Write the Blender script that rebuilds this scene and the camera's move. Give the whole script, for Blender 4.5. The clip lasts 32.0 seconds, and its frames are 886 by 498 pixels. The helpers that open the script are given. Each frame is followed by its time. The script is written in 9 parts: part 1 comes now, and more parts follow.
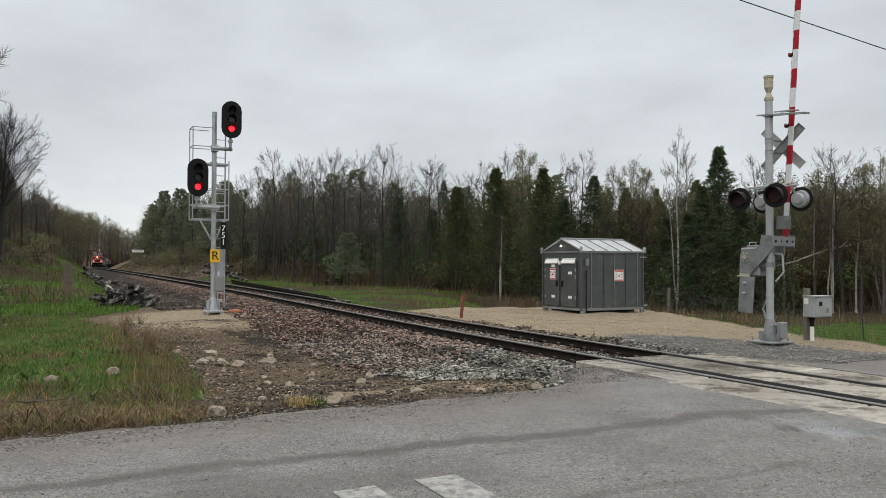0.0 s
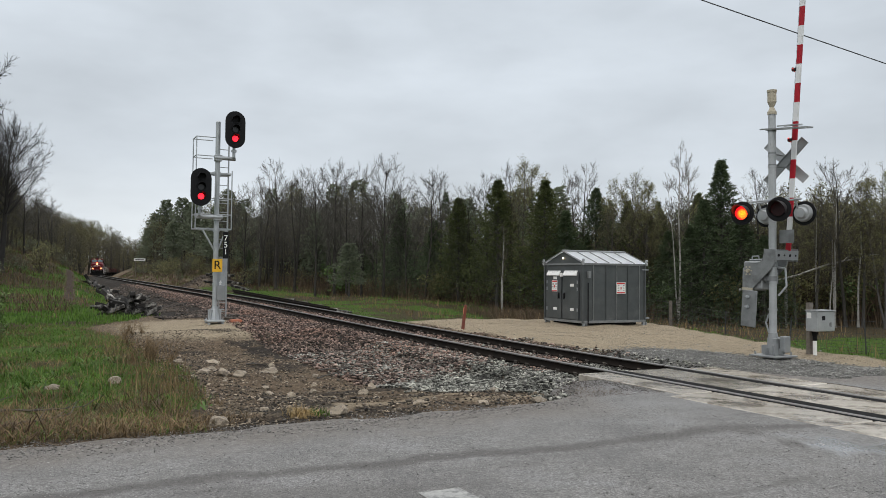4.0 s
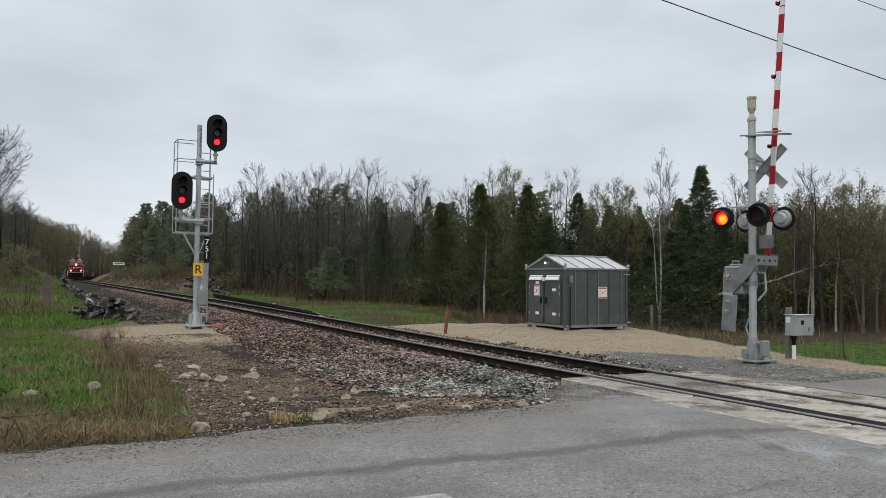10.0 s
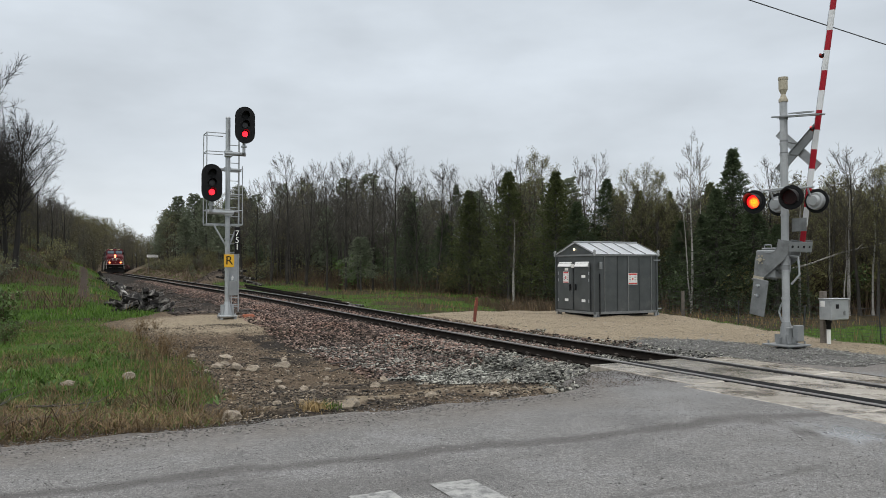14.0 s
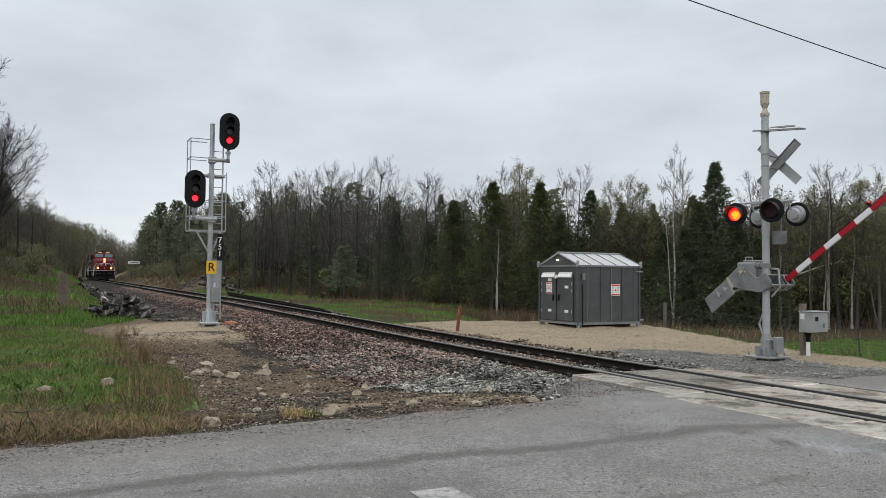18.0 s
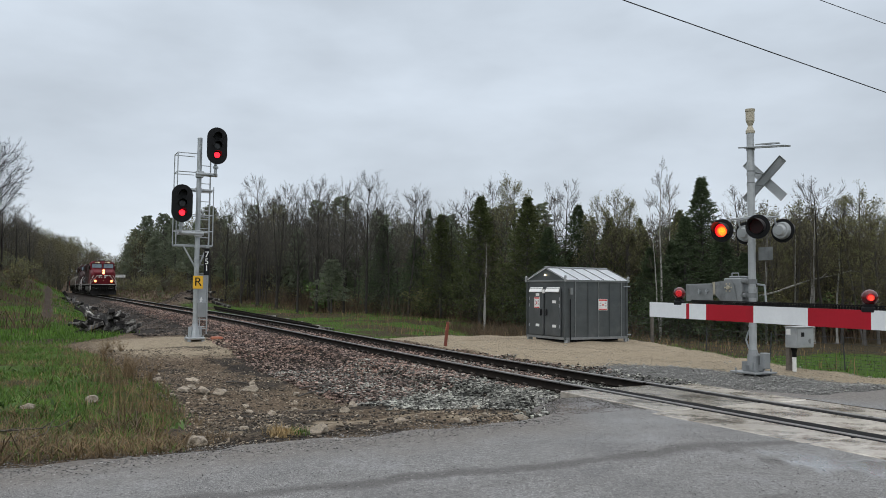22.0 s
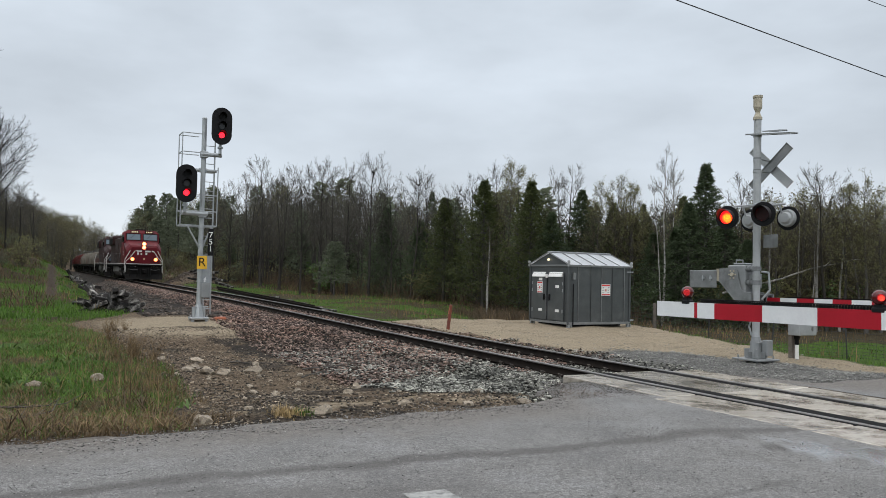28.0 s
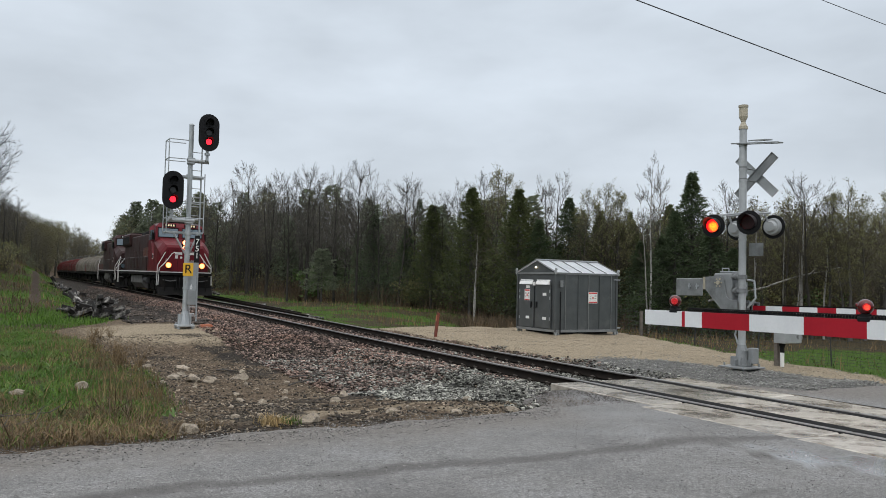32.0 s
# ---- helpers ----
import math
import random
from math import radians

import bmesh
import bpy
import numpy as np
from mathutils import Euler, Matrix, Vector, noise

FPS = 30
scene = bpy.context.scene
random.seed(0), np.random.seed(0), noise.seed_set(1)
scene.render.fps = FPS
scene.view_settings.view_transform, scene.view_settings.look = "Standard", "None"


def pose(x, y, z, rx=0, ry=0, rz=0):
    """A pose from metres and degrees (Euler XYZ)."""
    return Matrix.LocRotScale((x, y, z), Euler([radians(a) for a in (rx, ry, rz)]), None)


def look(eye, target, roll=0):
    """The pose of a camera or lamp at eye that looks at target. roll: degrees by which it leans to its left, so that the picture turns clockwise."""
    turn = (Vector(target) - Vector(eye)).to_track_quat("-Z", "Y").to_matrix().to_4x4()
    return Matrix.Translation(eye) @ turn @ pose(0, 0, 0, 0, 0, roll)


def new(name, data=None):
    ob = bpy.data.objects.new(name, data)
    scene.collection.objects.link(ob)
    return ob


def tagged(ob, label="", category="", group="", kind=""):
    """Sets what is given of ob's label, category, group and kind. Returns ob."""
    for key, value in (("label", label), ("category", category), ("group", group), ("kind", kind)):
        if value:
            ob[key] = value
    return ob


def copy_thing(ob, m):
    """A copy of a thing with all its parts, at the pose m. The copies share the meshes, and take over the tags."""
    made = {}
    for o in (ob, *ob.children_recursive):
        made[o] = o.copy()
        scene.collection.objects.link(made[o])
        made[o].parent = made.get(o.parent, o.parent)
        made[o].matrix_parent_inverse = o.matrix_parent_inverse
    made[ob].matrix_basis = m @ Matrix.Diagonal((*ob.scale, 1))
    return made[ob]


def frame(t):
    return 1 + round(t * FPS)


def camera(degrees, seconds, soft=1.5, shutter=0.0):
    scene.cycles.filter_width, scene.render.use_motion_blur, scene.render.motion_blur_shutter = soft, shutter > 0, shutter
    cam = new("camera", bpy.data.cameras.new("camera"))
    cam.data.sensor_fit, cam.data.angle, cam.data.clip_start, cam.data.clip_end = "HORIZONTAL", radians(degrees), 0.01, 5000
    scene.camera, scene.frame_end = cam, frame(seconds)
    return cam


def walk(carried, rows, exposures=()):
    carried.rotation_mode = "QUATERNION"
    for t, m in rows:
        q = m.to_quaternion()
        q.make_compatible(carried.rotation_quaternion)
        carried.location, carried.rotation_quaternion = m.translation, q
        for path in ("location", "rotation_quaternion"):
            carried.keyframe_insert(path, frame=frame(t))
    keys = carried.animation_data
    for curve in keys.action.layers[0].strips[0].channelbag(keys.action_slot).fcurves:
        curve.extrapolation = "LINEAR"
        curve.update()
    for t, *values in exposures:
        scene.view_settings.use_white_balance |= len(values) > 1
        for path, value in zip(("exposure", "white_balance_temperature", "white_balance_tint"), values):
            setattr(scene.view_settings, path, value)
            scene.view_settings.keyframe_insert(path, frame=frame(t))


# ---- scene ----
cam = camera(59.7, 32.0, 0.6)
# tilt, roll and heading, and how far the carried camera drifts aside and up
EYE = (0.0, 0.0, 1.62)
PATH = [
    (0, 91.17, -0.12, 0.68, 0.018, -0.005), (0.5, 91.44, -0.11, 0.42, 0.003, -0.003), (1, 91.74, -0.19, 0.31, -0.007, -0.000),
    (1.5, 91.95, -0.34, 0.42, 0.013, -0.001), (2, 92.00, -0.30, 1.05, 0.029, -0.009), (2.5, 92.10, -0.31, 1.61, 0.039, -0.026),
    (3, 92.09, -0.50, 1.35, 0.013, 0.005), (3.5, 92.08, -0.60, 0.67, -0.015, 0.003), (5.5, 91.59, -0.34, 1.23, -0.006, 0.007),
    (6, 91.77, -0.38, 0.83, 0.003, -0.027), (6.5, 91.86, -0.42, 0.64, -0.003, -0.009), (7, 91.88, -0.69, 0.81, 0.009, -0.019),
    (7.5, 91.90, -0.59, 0.92, -0.005, -0.012), (8, 91.87, -0.55, 0.91, -0.003, 0.002), (8.5, 92.05, -0.56, 0.37, -0.002, 0.007),
    (9, 92.41, -0.75, -0.03, -0.013, -0.001), (9.5, 92.33, -0.90, -0.13, -0.014, 0.021), (10, 92.32, -0.61, -0.58, -0.035, 0.008),
    (10.5, 92.33, -0.15, -0.61, -0.004, -0.002), (11, 92.10, -0.07, 0.06, -0.020, -0.013), (11.5, 91.77, -0.14, 0.76, 0.009, 0.002),
    (12, 91.37, 0.14, 1.26, 0.010, -0.014), (12.5, 91.06, 0.46, 1.63, 0.031, -0.013), (13, 91.12, 0.36, 1.84, 0.026, -0.024),
    (13.5, 91.31, 0.25, 1.74, -0.002, -0.005), (15.5, 91.58, -0.36, 1.71, 0.030, 0.002), (16, 91.65, -0.52, 1.90, 0.031, -0.022),
    (16.5, 91.82, -0.55, 1.84, 0.027, -0.001), (17, 92.06, -0.55, 1.22, 0.012, -0.010), (17.5, 92.20, -0.53, 0.45, 0.022, -0.006),
    (18, 92.19, -0.51, 0.42, 0.015, -0.026), (18.5, 92.09, -0.51, 0.47, 0.006, -0.015), (19, 92.32, -0.40, 0.39, -0.008, -0.012),
    (19.5, 92.54, -0.32, 0.38, -0.007, 0.020), (20, 92.98, -0.29, 0.28, 0.010, -0.012), (20.5, 93.22, -0.35, 0.07, 0.010, -0.011),
    (21, 93.27, -0.40, -0.06, 0.025, 0.024), (21.5, 93.30, -0.39, -0.34, -0.012, 0.021), (22, 93.20, -0.53, -0.50, 0.004, 0.019),
    (22.5, 92.96, -0.66, -0.58, -0.029, 0.021), (23, 92.70, -0.79, -0.29, -0.033, 0.039), (23.5, 92.59, -0.72, 0.04, -0.015, 0.022),
    (24, 92.35, -0.63, 0.37, 0.001, 0.004), (24.5, 92.09, -0.77, 0.55, -0.002, -0.012), (25, 91.77, -0.79, 0.46, -0.018, -0.010),
    (25.5, 91.53, -0.62, 0.20, -0.012, 0.008), (27.5, 91.83, -1.12, -0.38, -0.010, -0.001), (28, 91.96, -1.26, -0.34, -0.035, 0.019),
    (28.5, 92.09, -1.20, -0.31, -0.042, 0.026), (29, 92.27, -1.09, -0.32, -0.024, 0.004), (29.5, 92.31, -1.22, -0.47, -0.002, 0.019),
    (30, 92.31, -1.22, -0.63, -0.014, 0.020), (30.5, 92.35, -1.18, -0.77, -0.022, 0.031), (31, 92.51, -1.53, -0.85, -0.023, 0.023),
    (31.5, 92.59, -1.65, -0.94, -0.012, 0.024), (32, 92.52, -1.36, -1.29, -0.047, 0.027),
]
walk(cam, [(t, pose(EYE[0] + dx, EYE[1], EYE[2] + dz, rx, ry, rz)) for t, rx, ry, rz, dx, dz in PATH],
     [(0, 0.02, 6980, 10), (3, 0.0, 6760, 10), (6, 0.0, 6700, 10), (17, 0.02, 6710, 10), (19, 0.05, 6730, 10), (20, -0.02, 6580, 10), (21, -0.10, 6500, 10), (22, -0.04, 6460, 10), (24, 0.0, 6480, 10), (27, 0.03, 6540, 10), (32, 0.03, 6560, 10)])

# ---- world and light: an overcast, damp spring day ----
world = bpy.data.worlds.new("overcast")
scene.world = world
world.use_nodes = True
wn, wl = world.node_tree.nodes, world.node_tree.links
wn.clear()


def wnode(kind, **values):
    n = wn.new(kind)
    for k, v in values.items():
        n.inputs[k].default_value = v
    return n


SUN_UP, SUN_TURN = radians(50), radians(200)
sky = wn.new("ShaderNodeTexSky")
sky.sky_type, sky.sun_disc = "NISHITA", False
sky.sun_elevation, sky.sun_rotation = SUN_UP, SUN_TURN
coord = wn.new("ShaderNodeTexCoord")
split = wn.new("ShaderNodeSeparateXYZ")
wl.new(coord.outputs["Generated"], split.inputs[0])
# overcast skies grow brighter towards the zenith
climb = wn.new("ShaderNodeMapRange")
for k, v in (("From Min", 0.0), ("From Max", 0.9), ("To Min", 0.0), ("To Max", 1.0)):
    climb.inputs[k].default_value = v
wl.new(split.outputs["Z"], climb.inputs["Value"])
grade = wn.new("ShaderNodeValToRGB")
wl.new(climb.outputs[0], grade.inputs[0])
for place, colour in ((0.0, (0.69, 0.742, 0.79)), (0.16, (0.617, 0.682, 0.755)), (0.40, (0.607, 0.677, 0.755)), (1.0, (1.75, 1.79, 1.85))):
    e = grade.color_ramp.elements[0] if place == 0.0 else grade.color_ramp.elements.new(place) if place < 1 else grade.color_ramp.elements[-1]
    e.position, e.color = place, (*colour, 1)
stretch = wn.new("ShaderNodeMapping")
stretch.inputs["Scale"].default_value = (1.0, 1.0, 2.6)
wl.new(coord.outputs["Generated"], stretch.inputs[0])
cloud = wnode("ShaderNodeTexNoise", Scale=2.6, Detail=5.0, Roughness=0.52)
wl.new(stretch.outputs[0], cloud.inputs["Vector"])
shade = wn.new("ShaderNodeMapRange")
for k, v in (("From Min", 0.32), ("From Max", 0.68), ("To Min", 0.84), ("To Max", 1.14)):
    shade.inputs[k].default_value = v
wl.new(cloud.outputs[0], shade.inputs["Value"])
layer = wn.new("ShaderNodeVectorMath")
layer.operation = "SCALE"
wl.new(grade.outputs[0], layer.inputs[0])
wl.new(shade.outputs[0], layer.inputs["Scale"])
clear = wn.new("ShaderNodeBackground")
clear.inputs["Strength"].default_value = 0.006
wl.new(sky.outputs[0], clear.inputs["Color"])
veil = wn.new("ShaderNodeBackground")
veil.inputs["Strength"].default_value = 1.0
wl.new(layer.outputs[0], veil.inputs["Color"])
both = wn.new("ShaderNodeAddShader")
wl.new(clear.outputs[0], both.inputs[0])
wl.new(veil.outputs[0], both.inputs[1])
wout = wn.new("ShaderNodeOutputWorld")
wl.new(both.outputs[0], wout.inputs["Surface"])

sun = new("sun", bpy.data.lights.new("sun", "SUN"))
sun.data.energy, sun.data.angle, sun.data.color = 0.55, radians(40), (1.0, 0.97, 0.93)
sun.matrix_basis = look((0, 0, 60), (0 - 60 * math.cos(SUN_UP) * math.sin(SUN_TURN), 0 - 60 * math.cos(SUN_UP) * math.cos(SUN_TURN), 60 - 60 * math.sin(SUN_UP)))

# ---- materials ----


def mat(name, c1, c2, scale=6.0, rough=0.7, metal=0.0, bump=0.15, fine=40.0, stain=None, stain_scale=0.8, stain_at=0.62, vary=0.0, island=0.0, spec=0.5, few_pale=1.0):
    """A surface: two colours mixed by noise at two scales, a third one in stains, bump, and chance from piece to piece."""
    m = bpy.data.materials.new(name)
    m.use_nodes = True
    n, l = m.node_tree.nodes, m.node_tree.links
    b = n["Principled BSDF"]
    tc = n.new("ShaderNodeTexCoord")
    n1 = n.new("ShaderNodeTexNoise")
    n1.inputs["Scale"].default_value, n1.inputs["Detail"].default_value = scale, 4
    n2 = n.new("ShaderNodeTexNoise")
    n2.inputs["Scale"].default_value, n2.inputs["Detail"].default_value = fine, 3
    l.new(tc.outputs["Object"], n1.inputs["Vector"])
    l.new(tc.outputs["Object"], n2.inputs["Vector"])
    add = n.new("ShaderNodeMath")
    add.operation = "MULTIPLY_ADD"
    l.new(n2.outputs[0], add.inputs[0])
    add.inputs[1].default_value = 0.45
    l.new(n1.outputs[0], add.inputs[2])
    span = n.new("ShaderNodeMapRange")
    for k, v in (("From Min", 0.48), ("From Max", 0.98)):
        span.inputs[k].default_value = v
    l.new(add.outputs[0], span.inputs["Value"])
    mix = n.new("ShaderNodeMix")
    mix.data_type = "RGBA"
    l.new(span.outputs[0], mix.inputs["Factor"])
    mix.inputs["A"].default_value, mix.inputs["B"].default_value = (*c1, 1), (*c2, 1)
    out = mix.outputs["Result"]
    if stain:
        n3 = n.new("ShaderNodeTexNoise")
        n3.inputs["Scale"].default_value, n3.inputs["Detail"].default_value = stain_scale, 6
        n3.inputs["Roughness"].default_value = 0.65
        l.new(tc.outputs["Object"], n3.inputs["Vector"])
        cut = n.new("ShaderNodeMapRange")
        for k, v in (("From Min", stain_at - 0.08), ("From Max", stain_at + 0.08)):
            cut.inputs[k].default_value = v
        l.new(n3.outputs[0], cut.inputs["Value"])
        mix3 = n.new("ShaderNodeMix")
        mix3.data_type = "RGBA"
        l.new(cut.outputs[0], mix3.inputs["Factor"])
        l.new(out, mix3.inputs["A"])
        mix3.inputs["B"].default_value = (*stain, 1)
        out = mix3.outputs["Result"]
    if vary or island:
        src = n.new("ShaderNodeObjectInfo") if vary else n.new("ShaderNodeNewGeometry")
        k = n.new("ShaderNodeMapRange")
        amount = vary or island
        k.inputs["To Min"].default_value, k.inputs["To Max"].default_value = 1 - amount, 1 + amount
        power = n.new("ShaderNodeMath")
        power.operation = "POWER"
        power.inputs[1].default_value = few_pale
        l.new(src.outputs["Random" if vary else "Random Per Island"], power.inputs[0])
        l.new(power.outputs[0], k.inputs["Value"])
        hs = n.new("ShaderNodeHueSaturation")
        l.new(k.outputs[0], hs.inputs["Value"])
        l.new(out, hs.inputs["Color"])
        out = hs.outputs[0]
    l.new(out, b.inputs["Base Color"])
    rr = n.new("ShaderNodeMapRange")
    rr.inputs["To Min"].default_value, rr.inputs["To Max"].default_value = max(0.02, rough - 0.12), min(1.0, rough + 0.12)
    l.new(n1.outputs[0], rr.inputs["Value"])
    l.new(rr.outputs[0], b.inputs["Roughness"])
    b.inputs["Metallic"].default_value = metal
    b.inputs["Specular IOR Level"].default_value = spec
    if bump:
        bp = n.new("ShaderNodeBump")
        bp.inputs["Strength"].default_value, bp.inputs["Distance"].default_value = bump, 0.02
        l.new(n2.outputs[0], bp.inputs["Height"])
        l.new(bp.outputs[0], b.inputs["Normal"])
    return m


def glow(name, colour, strength, facets=0.0, heart=None, reach=0.13):
    """A lamp's lit face; with facets of pressed glass, and with a heart of another colour where the bulb shows."""
    m = bpy.data.materials.new(name)
    m.use_nodes = True
    n, l = m.node_tree.nodes, m.node_tree.links
    b = n["Principled BSDF"]
    b.inputs["Base Color"].default_value = (*[c * 0.3 for c in colour], 1)
    b.inputs["Emission Color"].default_value = (*colour, 1)
    b.inputs["Emission Strength"].default_value = strength
    tc = n.new("ShaderNodeTexCoord")
    if facets:
        cells, span = n.new("ShaderNodeTexVoronoi"), n.new("ShaderNodeMapRange")
        cells.inputs["Scale"].default_value = facets
        l.new(tc.outputs["Object"], cells.inputs["Vector"])
        span.inputs["From Max"].default_value = 0.7
        span.inputs["To Min"].default_value, span.inputs["To Max"].default_value = strength * 1.5, strength * 0.55
        l.new(cells.outputs["Distance"], span.inputs["Value"])
        l.new(span.outputs[0], b.inputs["Emission Strength"])
    if heart:
        shift, far, fall, mix, wob = n.new("ShaderNodeVectorMath"), n.new("ShaderNodeVectorMath"), n.new("ShaderNodeMapRange"), n.new("ShaderNodeMix"), n.new("ShaderNodeTexNoise")
        shift.operation, far.operation = "ADD", "LENGTH"
        shift.inputs[1].default_value = (-0.12 * reach, 0, 0.15 * reach) if facets else (0, 0, 0)
        wob.inputs["Scale"].default_value = 14.0
        l.new(tc.outputs["Object"], shift.inputs[0])
        l.new(shift.outputs[0], far.inputs[0])
        l.new(tc.outputs["Object"], wob.inputs["Vector"])
        add = n.new("ShaderNodeMath")
        add.operation = "MULTIPLY_ADD"
        l.new(wob.outputs[0], add.inputs[0])
        add.inputs[1].default_value = reach * 0.46 if facets else 0.0
        l.new(far.outputs["Value"], add.inputs[2])
        fall.inputs["From Min"].default_value, fall.inputs["From Max"].default_value = reach * 0.75, reach * 1.15
        l.new(add.outputs[0], fall.inputs["Value"])
        mix.data_type = "RGBA"
        mix.inputs["A"].default_value, mix.inputs["B"].default_value = (*heart, 1), (*colour, 1)
        l.new(fall.outputs[0], mix.inputs["Factor"])
        l.new(mix.outputs["Result"], b.inputs["Emission Color"])
    return m


def glass(name, colour, rough=0.05, coat=0.6):
    m = bpy.data.materials.new(name)
    m.use_nodes = True
    b = m.node_tree.nodes["Principled BSDF"]
    b.inputs["Base Color"].default_value = (*colour, 1)
    b.inputs["Roughness"].default_value = rough
    b.inputs["Coat Weight"].default_value = coat
    return m


GALV = mat("galvanised_steel", (0.33, 0.35, 0.36), (0.46, 0.48, 0.49), 5, 0.5, 0.55, 0.05, 60, (0.26, 0.27, 0.27), 1.6, 0.64)
ALU = mat("aluminium_paint", (0.33, 0.345, 0.35), (0.45, 0.465, 0.47), 4, 0.48, 0.35, 0.05, 50, (0.26, 0.265, 0.265), 2.0, 0.62)
CASE = mat("grey_enamel_case", (0.20, 0.212, 0.215), (0.28, 0.292, 0.295), 4, 0.5, 0.2, 0.05, 50, (0.28, 0.28, 0.27), 2.2, 0.64)
PLATE = mat("dull_steel_plate", (0.18, 0.19, 0.19), (0.27, 0.28, 0.28), 5, 0.5, 0.4, 0.05, 60, (0.14, 0.145, 0.145), 2.0, 0.60)
BLACK = mat("black_paint", (0.006, 0.006, 0.007), (0.012, 0.012, 0.013), 6, 0.6, 0, 0.05, 50, spec=0.2)
RUBBER = mat("black_rubber", (0.008, 0.008, 0.008), (0.022, 0.022, 0.022), 12, 0.85, 0, 0.2, 80, spec=0.06)
TAN = mat("tan_bell_paint", (0.36, 0.32, 0.24), (0.43, 0.39, 0.30), 8, 0.6, 0, 0.05, 60)
WHITE = mat("white_reflective", (0.66, 0.67, 0.68), (0.76, 0.77, 0.77), 5, 0.45, 0, 0.04, 60, (0.55, 0.55, 0.54), 2.5, 0.68)
RED = mat("red_reflective", (0.33, 0.005, 0.015), (0.40, 0.008, 0.021), 5, 0.55, 0, 0.04, 60, (0.26, 0.007, 0.014), 2.5, 0.66, spec=0.3)
YELLOW = mat("yellow_sign", (0.72, 0.40, 0.02), (0.80, 0.46, 0.03), 6, 0.5, 0, 0.03, 40)
SIGNWHITE = mat("sign_white", (0.74, 0.74, 0.72), (0.82, 0.82, 0.80), 6, 0.5, 0, 0.02, 40)
SIGNRED = mat("sign_red", (0.55, 0.03, 0.03), (0.62, 0.04, 0.04), 6, 0.5, 0, 0.02, 40)
SHEDWALL = mat("grey_ribbed_steel", (0.072, 0.080, 0.082), (0.102, 0.110, 0.113), 3, 0.42, 0.3, 0.04, 50, (0.125, 0.13, 0.13), 1.3, 0.64)
SHEDTRIM = mat("pale_steel_trim", (0.20, 0.21, 0.21), (0.28, 0.29, 0.29), 4, 0.45, 0.4, 0.04, 50)
SHEDROOF = mat("pale_roof_sheet", (0.70, 0.72, 0.74), (0.80, 0.82, 0.84), 3, 0.35, 0.2, 0.03, 40, (0.5, 0.5, 0.5), 1.5, 0.68)
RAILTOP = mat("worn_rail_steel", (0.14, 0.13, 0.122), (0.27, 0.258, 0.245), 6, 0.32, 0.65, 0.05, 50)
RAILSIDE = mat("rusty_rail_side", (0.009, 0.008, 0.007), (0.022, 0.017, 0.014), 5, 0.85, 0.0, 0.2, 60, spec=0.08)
CLIP = mat("rusty_rail_clip", (0.050, 0.042, 0.036), (0.170, 0.145, 0.122), 20, 0.7, 0.2, 0.2, 60, vary=0.3)
TIE = mat("weathered_tie", (0.06, 0.052, 0.047), (0.15, 0.13, 0.115), 4, 0.85, 0, 0.4, 40, (0.035, 0.03, 0.028), 2, 0.6, vary=0.25)
OLDTIE = mat("old_black_tie", (0.008, 0.007, 0.0065), (0.024, 0.021, 0.019), 4, 0.7, 0, 0.4, 30, (0.30, 0.285, 0.26), 2.3, 0.60, vary=0.5, spec=0.2)
PANEL = mat("wet_concrete_panel", (0.33, 0.298, 0.250), (0.53, 0.490, 0.425), 1.6, 0.16, 0, 0.06, 60, (0.075, 0.053, 0.032), 1.3, 0.54, vary=0.25, spec=0.5)
PAINT = mat("worn_road_paint", (0.23, 0.23, 0.22), (0.38, 0.38, 0.36), 14, 0.6, 0, 0.2, 60, (0.13, 0.13, 0.128), 11, 0.54)
REDPOST = mat("rust_red_paint", (0.12, 0.026, 0.015), (0.19, 0.045, 0.023), 6, 0.65, 0, 0.1, 40)
ORANGE = mat("orange_plastic", (0.36, 0.11, 0.055), (0.44, 0.15, 0.08), 8, 0.6, 0, 0.05, 40)
FENCEWOOD = mat("grey_fence_wood", (0.10, 0.085, 0.07), (0.20, 0.175, 0.15), 5, 0.9, 0, 0.3, 40)
WIRE = mat("dark_wire", (0.03, 0.03, 0.032), (0.06, 0.06, 0.062), 8, 0.6, 0.3, 0.0, 40)
BOULDER = mat("field_stone", (0.190, 0.155, 0.112), (0.42, 0.358, 0.275), 9, 0.75, 0, 0.4, 30, (0.15, 0.13, 0.115), 2.5, 0.6, vary=0.25)
STONES = mat("ballast_stone", (0.068, 0.050, 0.042), (0.385, 0.282, 0.236), 1.2, 0.65, 0, 0.3, 40, (0.265, 0.172, 0.136), 0.35, 0.54, island=0.92, spec=0.15, few_pale=1.9)
CINDERS = mat("cinder_rubble", (0.022, 0.018, 0.016), (0.100, 0.080, 0.066), 0.8, 0.7, 0, 0.3, 40, (0.13, 0.10, 0.075), 0.5, 0.58, island=0.8, spec=0.3)
GREYSTONES = mat("grey_ballast_stone", (0.072, 0.073, 0.064), (0.440, 0.434, 0.382), 1.2, 0.7, 0, 0.3, 40, island=0.92, spec=0.15, few_pale=1.9)
PADGRAVEL = mat("pale_grey_gravel", (0.125, 0.123, 0.112), (0.32, 0.316, 0.292), 2, 0.7, 0, 0.2, 40, island=0.3)
ROADCHIPS = mat("asphalt_chips", (0.07, 0.067, 0.063), (0.29, 0.28, 0.268), 3, 0.6, 0, 0, 40, island=0.8)
